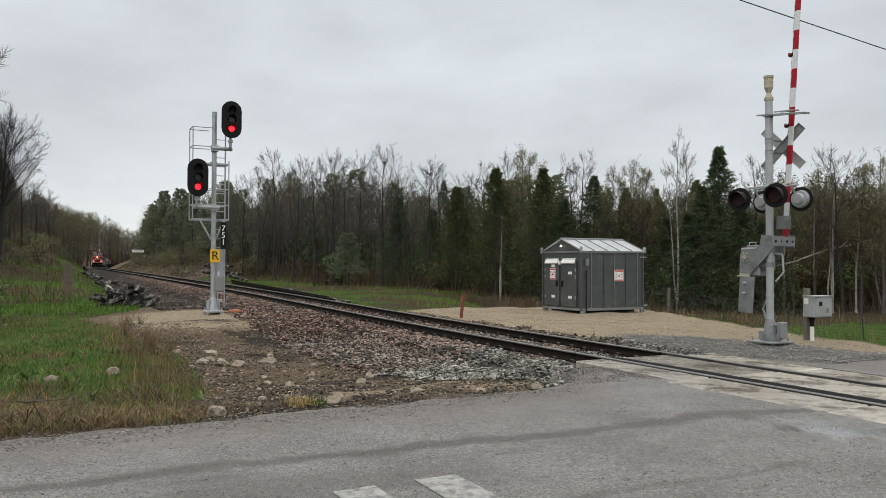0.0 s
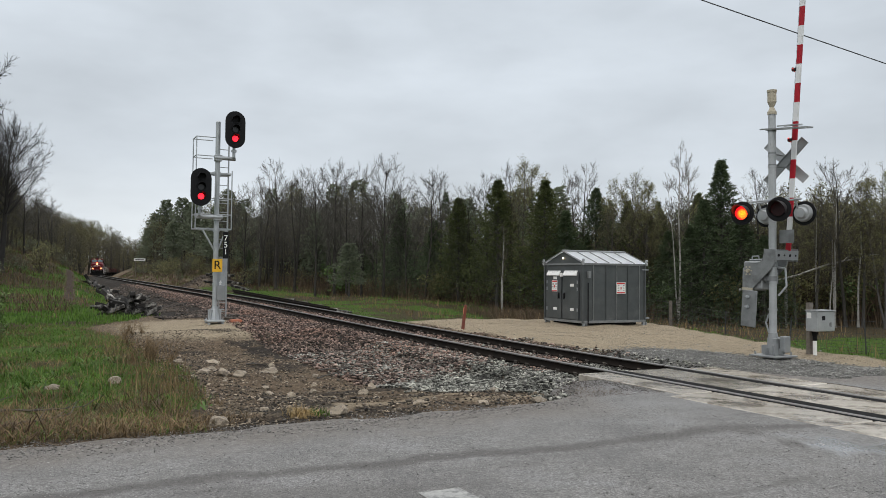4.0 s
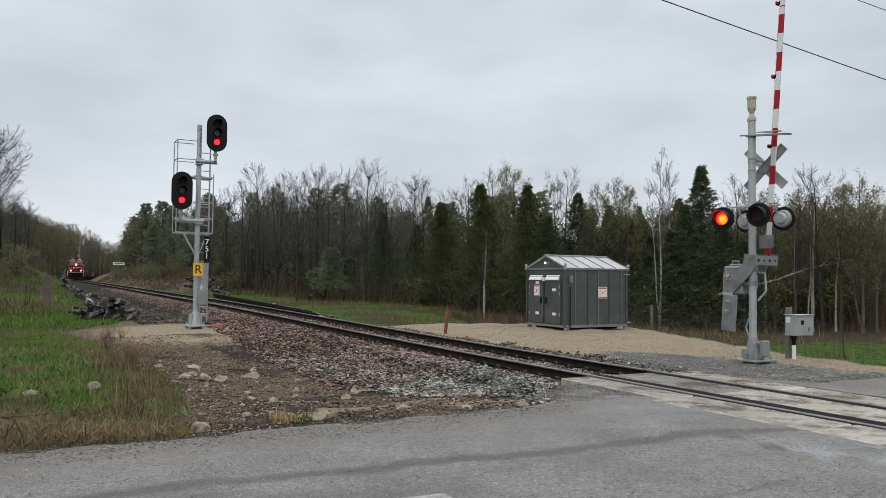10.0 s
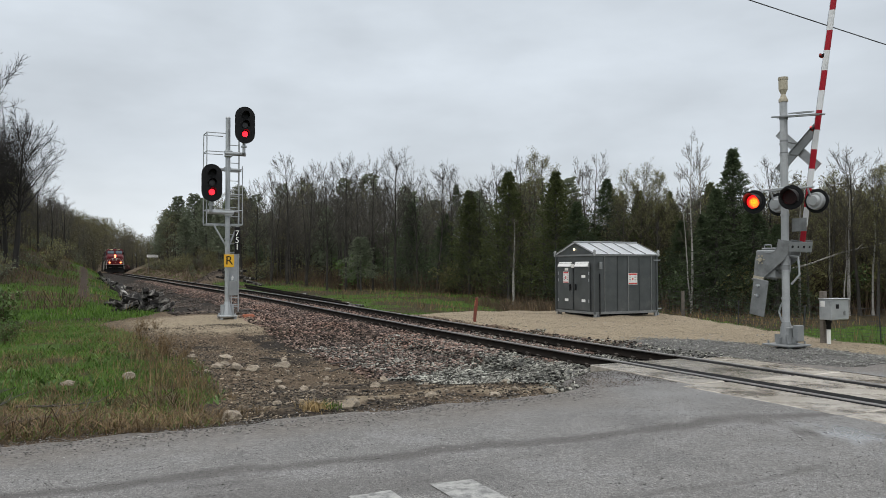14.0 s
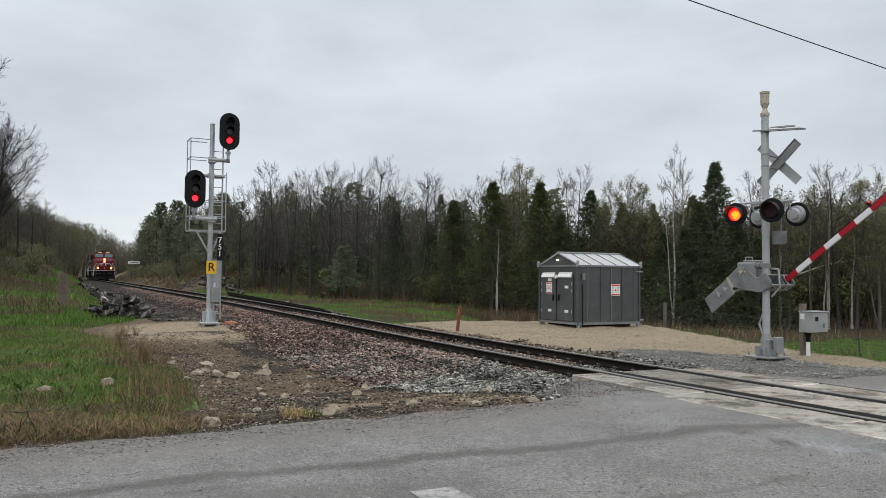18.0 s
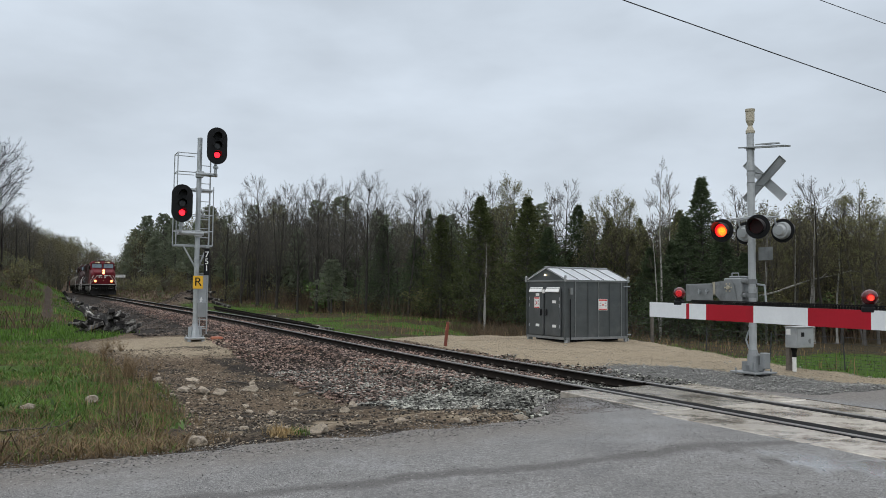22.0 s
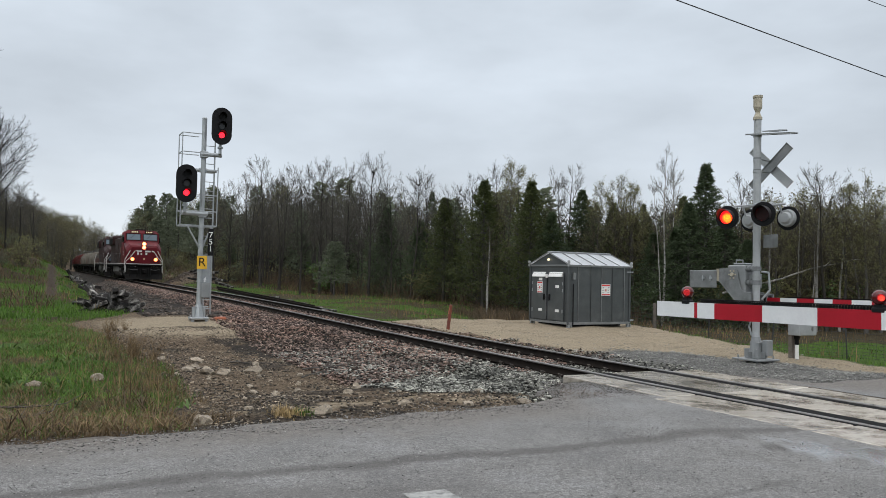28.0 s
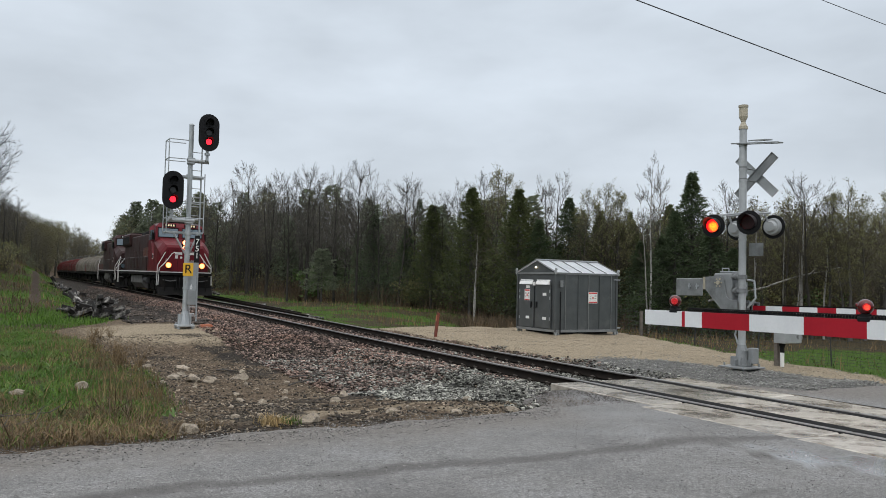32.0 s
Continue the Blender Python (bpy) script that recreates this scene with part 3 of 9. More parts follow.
def ground_material():
    m = bpy.data.materials.new("ground_soil_and_grass")
    m.use_nodes = True
    n, l = m.node_tree.nodes, m.node_tree.links
    b = n["Principled BSDF"]
    tc = n.new("ShaderNodeTexCoord")

    def nz(scale, detail=5.0, rough=0.6):
        k = n.new("ShaderNodeTexNoise")
        k.inputs["Scale"].default_value, k.inputs["Detail"].default_value, k.inputs["Roughness"].default_value = scale, detail, rough
        l.new(tc.outputs["Object"], k.inputs["Vector"])
        return k.outputs[0]

    def ramp(src, *stops):
        r = n.new("ShaderNodeValToRGB")
        l.new(src, r.inputs[0])
        e = r.color_ramp.elements
        e[0].position, e[0].color = stops[0][0], (*stops[0][1], 1)
        e[1].position, e[1].color = stops[-1][0], (*stops[-1][1], 1)
        for p, c in stops[1:-1]:
            x = e.new(p)
            x.color = (*c, 1)
        return r.outputs[0]

    def mixed(f, a, c):
        k = n.new("ShaderNodeMix")
        k.data_type = "RGBA"
        l.new(f, k.inputs["Factor"])
        l.new(a, k.inputs["A"])
        l.new(c, k.inputs["B"])
        return k.outputs["Result"]

    def zone(name):
        a = n.new("ShaderNodeAttribute")
        a.attribute_name = name
        # broken edges: the zones fray along the soil's own grain
        fray = n.new("ShaderNodeMath")
        fray.operation = "MULTIPLY_ADD"
        l.new(grain, fray.inputs[0])
        fray.inputs[1].default_value = 1.1
        l.new(a.outputs["Fac"], fray.inputs[2])
        cut = n.new("ShaderNodeMapRange")
        cut.inputs["From Min"].default_value, cut.inputs["From Max"].default_value = 0.86, 1.24
        l.new(fray.outputs[0], cut.inputs["Value"])
        return cut.outputs[0]

    grain = nz(7.0, 6.0, 0.75)
    big, mid, fine, grit = nz(0.6, 6.0, 0.65), nz(2.3), nz(17.0, 6.0, 0.75), nz(55.0, 3.0)
    soil = mixed(big, ramp(fine, (0.36, (0.022, 0.017, 0.012)), (0.52, (0.114, 0.083, 0.056)), (0.66, (0.250, 0.188, 0.133))),
                 ramp(fine, (0.36, (0.038, 0.028, 0.019)), (0.52, (0.120, 0.090, 0.060)), (0.66, (0.235, 0.182, 0.128))))
    sand = ramp(fine, (0.32, (0.150, 0.117, 0.078)), (0.5, (0.290, 0.238, 0.168)), (0.70, (0.43, 0.365, 0.270)))
    grey = ramp(grit, (0.3, (0.060, 0.059, 0.055)), (0.5, (0.135, 0.132, 0.125)), (0.72, (0.24, 0.236, 0.225)))
    green = mixed(mid, ramp(fine, (0.36, (0.014, 0.030, 0.005)), (0.66, (0.062, 0.118, 0.016))), ramp(fine, (0.36, (0.026, 0.046, 0.008)), (0.66, (0.090, 0.145, 0.022))))
    dead = ramp(fine, (0.36, (0.012, 0.010, 0.006)), (0.5, (0.043, 0.034, 0.018)), (0.66, (0.098, 0.078, 0.042)))
    worn = ramp(fine, (0.3, (0.032, 0.023, 0.017)), (0.7, (0.068, 0.050, 0.038)))
    col = mixed(zone("zone_sand"), soil, sand)
    col = mixed(zone("zone_grey"), col, grey)
    growth = mixed(zone("zone_brown"), green, dead)
    col = mixed(zone("zone_grass"), col, growth)
    # dark ash; under the ballast it also paints the shade between stones
    ash_and_shade = ramp(fine, (0.36, (0.005, 0.004, 0.0035)), (0.52, (0.026, 0.022, 0.018)), (0.68, (0.095, 0.078, 0.064)))
    col = mixed(zone("zone_ash_and_shade"), col, ash_and_shade)
    col = mixed(zone("zone_path"), col, worn)
    l.new(col, b.inputs["Base Color"])
    b.inputs["Roughness"].default_value = 0.92
    b.inputs["Specular IOR Level"].default_value = 0.12
    bp = n.new("ShaderNodeBump")
    bp.inputs["Strength"].default_value, bp.inputs["Distance"].default_value = 0.8, 0.06
    l.new(fine, bp.inputs["Height"])
    l.new(bp.outputs[0], b.inputs["Normal"])
    return m


def build_ground():
    uu, ss = np.meshgrid(GU, GS, indexing="ij")
    zz = ground_z(uu, ss)
    nu, ns = uu.shape
    idx = np.arange(nu * ns).reshape(nu, ns)
    faces = np.stack([idx[:-1, :-1], idx[1:, :-1], idx[1:, 1:], idx[:-1, 1:]], -1).reshape(-1, 4)
    me = raw_mesh("ground", to_world(uu, ss, zz).reshape(-1, 3), faces, ground_material(), True)
    dirt_and_shade = step(fbm(uu * 0.9, ss * 0.9, 91), 0.48, 0.60) * 0.6 * (uu < 8) * (uu > 1.5) * (ss < 24)
    dd = uu - track_u(ss)
    # near-black below the ballast stands in for shade between its stones
    dirt_and_shade = np.maximum(dirt_and_shade, step(-np.abs(dd), -4.0, -3.2) * (dd < 1.5) * step(ss, 10.8, 12.0))
    # cinder slope between the heaps of old ties and the ballast
    dirt_and_shade = np.maximum(dirt_and_shade, 0.95 * step(dd, -5.9, -5.2) * (dd < -1.5) * step(ss, 29.0, 31.5) * (1 - step(ss, 90, 110)))
    # dark band on the ground along the ramp's outer edge
    dirt_and_shade = np.maximum(dirt_and_shade, step(uu, 6.3, 6.9) * (uu < 8.3) * step(ss - road_left(uu), -0.4, -0.1) * (1 - step(ss - road_left(uu), 0.6, 1.0)))
    ash_and_shade = np.maximum(dirt_and_shade, 0.72 * blot_mask(uu, ss, ASH[0], ASH[1], 0.8, 1.9, 93))
    for name, value in zip(("zone_grass", "zone_sand", "zone_grey", "zone_brown", "zone_path", "zone_ash_and_shade"), (*zones(uu, ss), ash_and_shade)):
        a = me.attributes.new(name, "FLOAT", "POINT")
        a.data.foreach_set("value", np.clip(value, 0, 1).astype(np.float32).ravel())
    tagged(new("ground", me), "damp soil, gravel and spring grass beside the track", "ground", kind="structure")


build_ground()


# ---- road ----
def asphalt_material():
    """Old chip-sealed asphalt: pale and dark grit, worn seams, wet hollows with the sky's reflection put into their
    colour.
    """
    m = bpy.data.materials.new("old_grey_asphalt")
    m.use_nodes = True
    n, l = m.node_tree.nodes, m.node_tree.links
    b = n["Principled BSDF"]
    tc = n.new("ShaderNodeTexCoord")

    def nz(scale, detail=3.0, rough=0.6):
        k = n.new("ShaderNodeTexNoise")
        k.inputs["Scale"].default_value, k.inputs["Detail"].default_value, k.inputs["Roughness"].default_value = scale, detail, rough
        l.new(tc.outputs["Object"], k.inputs["Vector"])
        return k.outputs[0]

    def ramp(src, *stops):
        r = n.new("ShaderNodeValToRGB")
        l.new(src, r.inputs[0])
        e = r.color_ramp.elements
        e[0].position, e[0].color = stops[0][0], (*stops[0][1], 1)
        e[1].position, e[1].color = stops[-1][0], (*stops[-1][1], 1)
        for p, c in stops[1:-1]:
            e.new(p).color = (*c, 1)
        return r.outputs[0]

    def mixed(f, x, y, how="MIX"):
        k = n.new("ShaderNodeMix")
        k.data_type, k.blend_type = "RGBA", how
        if isinstance(f, float):
            k.inputs["Factor"].default_value = f
        else:
            l.new(f, k.inputs["Factor"])
        l.new(x, k.inputs["A"])
        l.new(y, k.inputs["B"])
        return k.outputs["Result"]

    def zone(name):
        k = n.new("ShaderNodeAttribute")
        k.attribute_name = name
        return k.outputs["Fac"]

    cells = n.new("ShaderNodeTexVoronoi")
    cells.inputs["Scale"].default_value = 110.0
    l.new(tc.outputs["Object"], cells.inputs["Vector"])
    chips = ramp(cells.outputs["Color"], (0.05, (0.022, 0.021, 0.020)), (0.5, (0.112, 0.108, 0.101)), (0.95, (0.36, 0.35, 0.335)))
    grit = ramp(nz(120.0, 2.0), (0.32, (0.05, 0.048, 0.045)), (0.5, (0.135, 0.13, 0.122)), (0.7, (0.26, 0.25, 0.24)))
    base = mixed(0.35, chips, grit)
    broad = ramp(nz(0.9, 7.0, 0.7), (0.34, (0.74, 0.74, 0.75)), (0.5, (1.0, 1.0, 1.0)), (0.66, (1.20, 1.22, 1.26)))
    mid = ramp(nz(20.0, 7.0, 0.85), (0.36, (0.64, 0.64, 0.64)), (0.5, (1.0, 1.0, 1.0)), (0.64, (1.38, 1.37, 1.35)))
    base = mixed(1.0, mixed(1.0, base, broad, "MULTIPLY"), mid, "MULTIPLY")
    tar = ramp(nz(40.0), (0.3, (0.030, 0.026, 0.023)), (0.7, (0.082, 0.074, 0.066)))
    base = mixed(zone("worn"), base, tar)
    # puddles: a pale base carries the reflected sky in the colour
    damp = ramp(nz(12.0), (0.3, (0.185, 0.182, 0.178)), (0.7, (0.25, 0.247, 0.243)))
    base = mixed(zone("wet"), base, damp)
    verge = ramp(nz(16.0, 5.0, 0.7), (0.3, (0.050, 0.042, 0.034)), (0.5, (0.115, 0.100, 0.084)), (0.72, (0.21, 0.19, 0.165)))
    base = mixed(zone("verge"), base, verge)
    l.new(base, b.inputs["Base Color"])
    rr = n.new("ShaderNodeMapRange")
    rr.inputs["To Min"].default_value, rr.inputs["To Max"].default_value = 0.55, 0.20
    l.new(zone("wet"), rr.inputs["Value"])
    l.new(rr.outputs[0], b.inputs["Roughness"])
    b.inputs["Specular IOR Level"].default_value = 0.5
    b.inputs["Coat Roughness"].default_value = 0.16
    l.new(zone("wet"), b.inputs["Coat Weight"])
    inv = n.new("ShaderNodeMath")
    inv.operation = "MULTIPLY_ADD"
    inv.inputs[1].default_value, inv.inputs[2].default_value = -0.7, 0.7
    l.new(zone("wet"), inv.inputs[0])
    bp = n.new("ShaderNodeBump")
    bp.inputs["Distance"].default_value = 0.006
    l.new(inv.outputs[0], bp.inputs["Strength"])
    l.new(cells.outputs["Distance"], bp.inputs["Height"])
    l.new(bp.outputs[0], b.inputs["Normal"])
    return m


ASPHALT = asphalt_material()


def road_z(u, s):
    return -0.05 * step(np.abs(u - 9.5), 3.0, 12.0) - 0.028 * np.exp(-((np.abs(u - 9.6) - 1.5) / 0.8) ** 2) + 0.0 * s + (fbm(u * 0.8, s * 0.8, 5) - 0.47) * 0.02


def line_mask(u, s, us, ss, half, seed, start=-99.0, end=99.0):
    """A wavering band along the road."""
    mid = np.interp(u, us, ss) + (fbm(u * 0.9, u * 0 + seed, seed, 4) - 0.47) * 0.45
    w = half * (0.35 + 1.5 * fbm(u * 1.6, u * 0 + 5.5, seed + 3, 4))
    ragged = (fbm(u * 7, s * 7, seed + 9, 3) - 0.44) * 0.22
    return (1 - step(np.abs(s - mid) + ragged * half * 4, w * 0.6, w * 1.5)) * (u > start) * (u < end)


def build_road():
    us = spaced((-120, -10, 2.0), (-10, 9, 0.09), (9, 14, 0.2), (14, 40, 1.0), (40, 160, 6.0))
    k = np.linspace(0, 1, 120)
    for name, us2 in (("road", us[us < 8.05]), ("road_beyond_crossing", us[us > 11.2])):
        us2 = np.append(us2, 8.07) if name == "road" else np.insert(us2, 0, 11.16)
        ragged = (fbm(us2 * 1.7, us2 * 0 + 3.3, 41) - 0.47) * 0.5 + (fbm(us2 * 8, us2 * 0 + 1.3, 43, 2) - 0.37) * 0.16
        uu = np.repeat(us2[:, None], 120, 1)
        ss = 0.9 + k[None, :] * (road_left(us2) + ragged - 0.9)[:, None]
        zz = road_z(uu, ss)
        # the widened edge beside the deck slopes down to the ballast
        slope = step(ss - road_left(uu), -0.65, 0.05) * step(uu, 5.9, 6.7) * (uu < 8.2) * step(ss, 8.6, 9.4)
        zz = zz - 0.17 * slope
        zz[:, -1] -= 0.10
        zz[:, 0] -= 0.10
        idx = np.arange(uu.size).reshape(uu.shape)
        faces = np.stack([idx[:-1, :-1], idx[1:, :-1], idx[1:, 1:], idx[:-1, 1:]], -1).reshape(-1, 4)
        me = raw_mesh(name, to_world(uu, ss, zz).reshape(-1, 3), faces, ASPHALT, True)
        worn = 0.9 * line_mask(uu, ss, (-8, -2, 0.2, 2.2, 4.7, 6.0, 7.5), (6.62, 6.55, 6.45, 6.3, 6.15, 6.0, 5.9), 0.11, 2)
        worn = worn * np.clip(0.40 + 1.5 * fbm(uu * 2.2, ss * 5.0, 27), 0, 1)
        worn = np.maximum(worn, 0.6 * line_mask(uu, ss, (2, 6), (4.38, 4.22), 0.035, 8, 3.2, 5.6))
        worn = np.maximum(worn, 0.5 * line_mask(uu, ss, (-8, 6), (8.0, 7.85), 0.05, 14, -9, 4.5))
        worn = np.maximum(worn, 0.45 * step(fbm(uu * 0.35, ss * 1.1, 19), 0.56, 0.66))
        worn = np.maximum(worn, 0.8 * blot_mask(uu, ss, 6.58, 5.24, 0.10, 0.12, 5))
        worn = np.maximum(worn, 0.6 * blot_mask(uu, ss, 6.62, 5.85, 0.14, 0.2, 15))
        # this mask also darkens the ramp's sloping outer edge
        worn = np.maximum(worn, np.clip(1.4 * slope, 0, 1) * step(fbm(uu * 3, ss * 3, 25), 0.25, 0.5))
        worn = np.maximum(worn, 0.9 * step(ss - road_left(uu) + (fbm(uu * 4, ss * 4, 29) - 0.47) * 0.4, -0.62, -0.30) * step(uu, 6.3, 6.7) * (uu < 8.1))
        ramp = step(uu, 6.3, 6.9) * (uu < 8.2) * step(ss + (fbm(uu * 2, ss * 2, 33) - 0.47) * 0.5, 8.55, 8.85)
        worn = np.maximum(worn, ramp * (0.12 + 0.55 * step(fbm(uu * 5, ss * 5, 35), 0.42, 0.58)))
        wet = 1.0 * blot_mask(uu, ss, 6.95, 4.98, 0.36, 0.50, 3)
        wet = np.maximum(wet, 1.0 * blot_mask(uu, ss, 7.40, 4.60, 0.40, 0.55, 6))
        wet = np.maximum(wet, 0.25 * step(fbm(uu * 0.8, ss * 1.2, 51), 0.55, 0.68) * step(uu, 4.0, 7.0))
        gap = road_left(uu) - ss + (fbm(uu * 1.4, ss * 2.2, 71) - 0.47) * 0.9 + (fbm(uu * 9, ss * 9, 73, 2) - 0.37) * 0.25
        verge = (1 - step(gap, 0.12, np.where(uu > 11, 2.4, 1.5))) * (1 - 0.75 * step(uu, 6.2, 8.0) * (uu < 8.1))
        for tag, value in (("worn", worn), ("wet", wet), ("verge", verge)):
            at = me.attributes.new(tag, "FLOAT", "POINT")
            at.data.foreach_set("value", np.clip(value, 0, 1).astype(np.float32).ravel())
        tagged(new(name, me), "damp weathered grey asphalt road over the level crossing", "road", kind="structure")


build_road()


def build_stop_lines():
    for u0, u1 in ((1.87, 2.20), (2.52, 2.87)):
        us, ss = np.linspace(u0, u1, 6), np.linspace(1.7, 5.33, 40)
        uu, sx = np.meshgrid(us, ss, indexing="ij")
        sx = sx + (fbm(uu * 6, sx * 6, 4) - 0.47) * 0.05
        idx = np.arange(uu.size).reshape(uu.shape)
        f = np.stack([idx[:-1, :-1], idx[1:, :-1], idx[1:, 1:], idx[:-1, 1:]], -1).reshape(-1, 4)
        v = to_world(uu, sx, road_z(uu, sx) + 0.006).reshape(-1, 3)
        tagged(new("stop_line", raw_mesh("stop_line", v, f, PAINT)), "worn white stop line across the lane", "road marking", "stop lines", "structure")


build_stop_lines()


# ---- crossing panels ----
def panel_mesh(w, length):
    bm = bmesh.new()
    box(bm, 0, 0, -0.2, w, length, 0.2, bevel=0.012)
    return mesh_of(bm, PANEL, name="crossing_panel")


def build_panels():
    deck = empty("crossing_deck", TM(0, 0, 0), "wet concrete crossing panels laid beside and between the rails", "crossing")
    deck["kind"] = "structure"
    for u0, u1 in ((8.02, 8.61), (9.05, 10.00), (10.31, 11.12)):
        me = wide = panel_mesh(u1 - u0, 2.40)
        if u0 < 8.5:
            wide = panel_mesh(u1 - u0 + 0.26, 2.40)
        for i in range(7):
            s = 10.65 - 1.22 - i * 2.45
            out = 0.26 if u0 < 8.5 and i > 0 else 0.0
            ob = part("panel", wide if i > 0 else me, PANEL, deck)
            ob.matrix_basis = pose((u0 - out + u1) / 2, s, (-0.034 if u0 > 10 else -0.013) + random.uniform(-0.004, 0.004), random.uniform(-0.15, 0.15), random.uniform(-0.3, 0.3), 180 * (i % 2))
    for u, w in ((8.64, 0.055), (8.905, 0.28), (10.075, 0.13), (10.28, 0.055)):
        bm = bmesh.new()
        box(bm, u, 2.1, -0.2, w, 17.1, 0.190)
        part("flangeway_rubber", bm, RUBBER, deck, "black rubber flangeway strip")


build_panels()


# ---- track ----
def rail_strip(name, side, profile, material, parent, s0=-60, s1=420, label=""):
    ss = np.concatenate([np.arange(s0, 140, 4.0), np.arange(140, s1 + 1, 6.0)])
    uc, zc = track_u(ss), track_z(ss)
    prof = np.asarray(profile)
    n, m = len(ss), len(prof)
    u = uc[:, None] + side * 0.7525 + prof[None, :, 0]
    v = to_world(u, np.repeat(ss[:, None], m, 1), zc[:, None] + prof[None, :, 1]).reshape(-1, 3)
    idx = np.arange(n * m).reshape(n, m)
    nxt = np.roll(idx, -1, 1)
    f = np.stack([idx[:-1], nxt[:-1], nxt[1:], idx[1:]], -1).reshape(-1, 4)
    part(name, raw_mesh(name, v, f, material), None, parent, label)


def build_track():
    track = empty("railway_track", Matrix(), "single railway track on ballast with rusty rails and wooden ties", "track")
    track["kind"] = "structure"
    head = [(-0.036, -0.03), (-0.036, -0.006), (-0.028, 0.0), (0.028, 0.0), (0.036, -0.006), (0.036, -0.03)]
    web = [(-0.034, -0.0302), (-0.01, -0.05), (-0.01, -0.14), (-0.07, -0.158), (-0.07, -0.17), (0.07, -0.17), (0.07, -0.158), (0.01, -0.14), (0.01, -0.05), (0.034, -0.0302)]
    for side in (-1, 1):
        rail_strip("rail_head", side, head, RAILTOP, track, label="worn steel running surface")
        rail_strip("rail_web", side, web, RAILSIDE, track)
    bm = bmesh.new()
    box(bm, 0, 0, -0.40, 2.6, 0.23, 0.19, bevel=0.012)
    tie = mesh_of(bm, TIE, name="tie")
    bm = bmesh.new()
    for x in (-0.7525, 0.7525):
        box(bm, x, 0, -0.212, 0.36, 0.19, 0.042)
        for dx in (-0.11, 0.11):
            box(bm, x + dx, 0.05, -0.17, 0.05, 0.03, 0.035)
            box(bm, x + dx, -0.05, -0.17, 0.05, 0.03, 0.035)
    plates = mesh_of(bm, RAILSIDE, name="tie_plates")
    bm = bmesh.new()
    for x in (-0.7525, 0.7525):
        for side in (-1, 1):
            a = x + side * 0.10
            bars(bm, [(a, -0.06, -0.165), (a + side * 0.055, -0.03, -0.125), (a + side * 0.055, 0.03, -0.125), (a, 0.06, -0.165)], 0.013, 5)
            box(bm, a + side * 0.02, 0, -0.18, 0.07, 0.05, 0.045, bevel=0.006)
    clips = mesh_of(bm, CLIP, name="rail_clips")
    for i in range(130):
        s = 10.95 + i * 0.51
        t = part("tie", tie, None, track)
        t.matrix_basis = TM(float(track_u(s)) + random.uniform(-0.04, 0.04), s + random.uniform(-0.02, 0.02), float(track_z(s)), 0, 0, random.uniform(-1, 1))
        part("tie_plates", plates, None, t)
        if i < 70:
            part("rail_clips", clips, None, t, "rusty spring clips on both rails")


build_track()


def scatter_stones(name, us, ss, size, material, label, lift=0.3, seed=1, zfun=None):
    """Many small angular stones, joined."""
    rng = np.random.default_rng(seed)
    n = len(us)
    base = np.array([(x, y, z) for x in (-1, 1) for y in (-1, 1) for z in (-1, 1)], float) * 0.62
    quad = ((0, 1, 3, 2), (4, 6, 7, 5), (0, 4, 5, 1), (2, 3, 7, 6), (0, 2, 6, 4), (1, 5, 7, 3))
    tri = np.array([t for a, b, c, e in quad for t in ((a, b, c), (a, c, e))])
    r = size * rng.uniform(0.5, 1.3, (n, 1, 1)) * rng.uniform(0.45, 1.25, (n, 8, 1))
    v = base[None] * r * np.stack([rng.uniform(1.0, 1.9, n), rng.uniform(0.7, 1.1, n), rng.uniform(0.45, 0.85, n)], -1)[:, None]
    v += rng.normal(0, 0.18, v.shape) * size
    a = rng.uniform(0, 2 * np.pi, n)
    ca, sa = np.cos(a)[:, None], np.sin(a)[:, None]
    tilt = rng.uniform(-1.1, 1.1, n)
    cb, sb = np.cos(tilt)[:, None], np.sin(tilt)[:, None]
    x, y, z = v[..., 0], v[..., 1] * cb - v[..., 2] * sb, v[..., 1] * sb + v[..., 2] * cb
    x, y = x * ca - y * sa, x * sa + y * ca
    w = to_world(us, ss, (ground_z if zfun is None else zfun)(us, ss) + size * lift * rng.uniform(0.0, 2.6, n))
    v = np.stack([x, y, z * 0.8], -1) + w[:, None]
    f = (tri[None] + (np.arange(n) * 8)[:, None, None]).reshape(-1, 3)
    return tagged(new(name, raw_mesh(name, v.reshape(-1, 3), f, material)), label, "stones", kind="stuff")


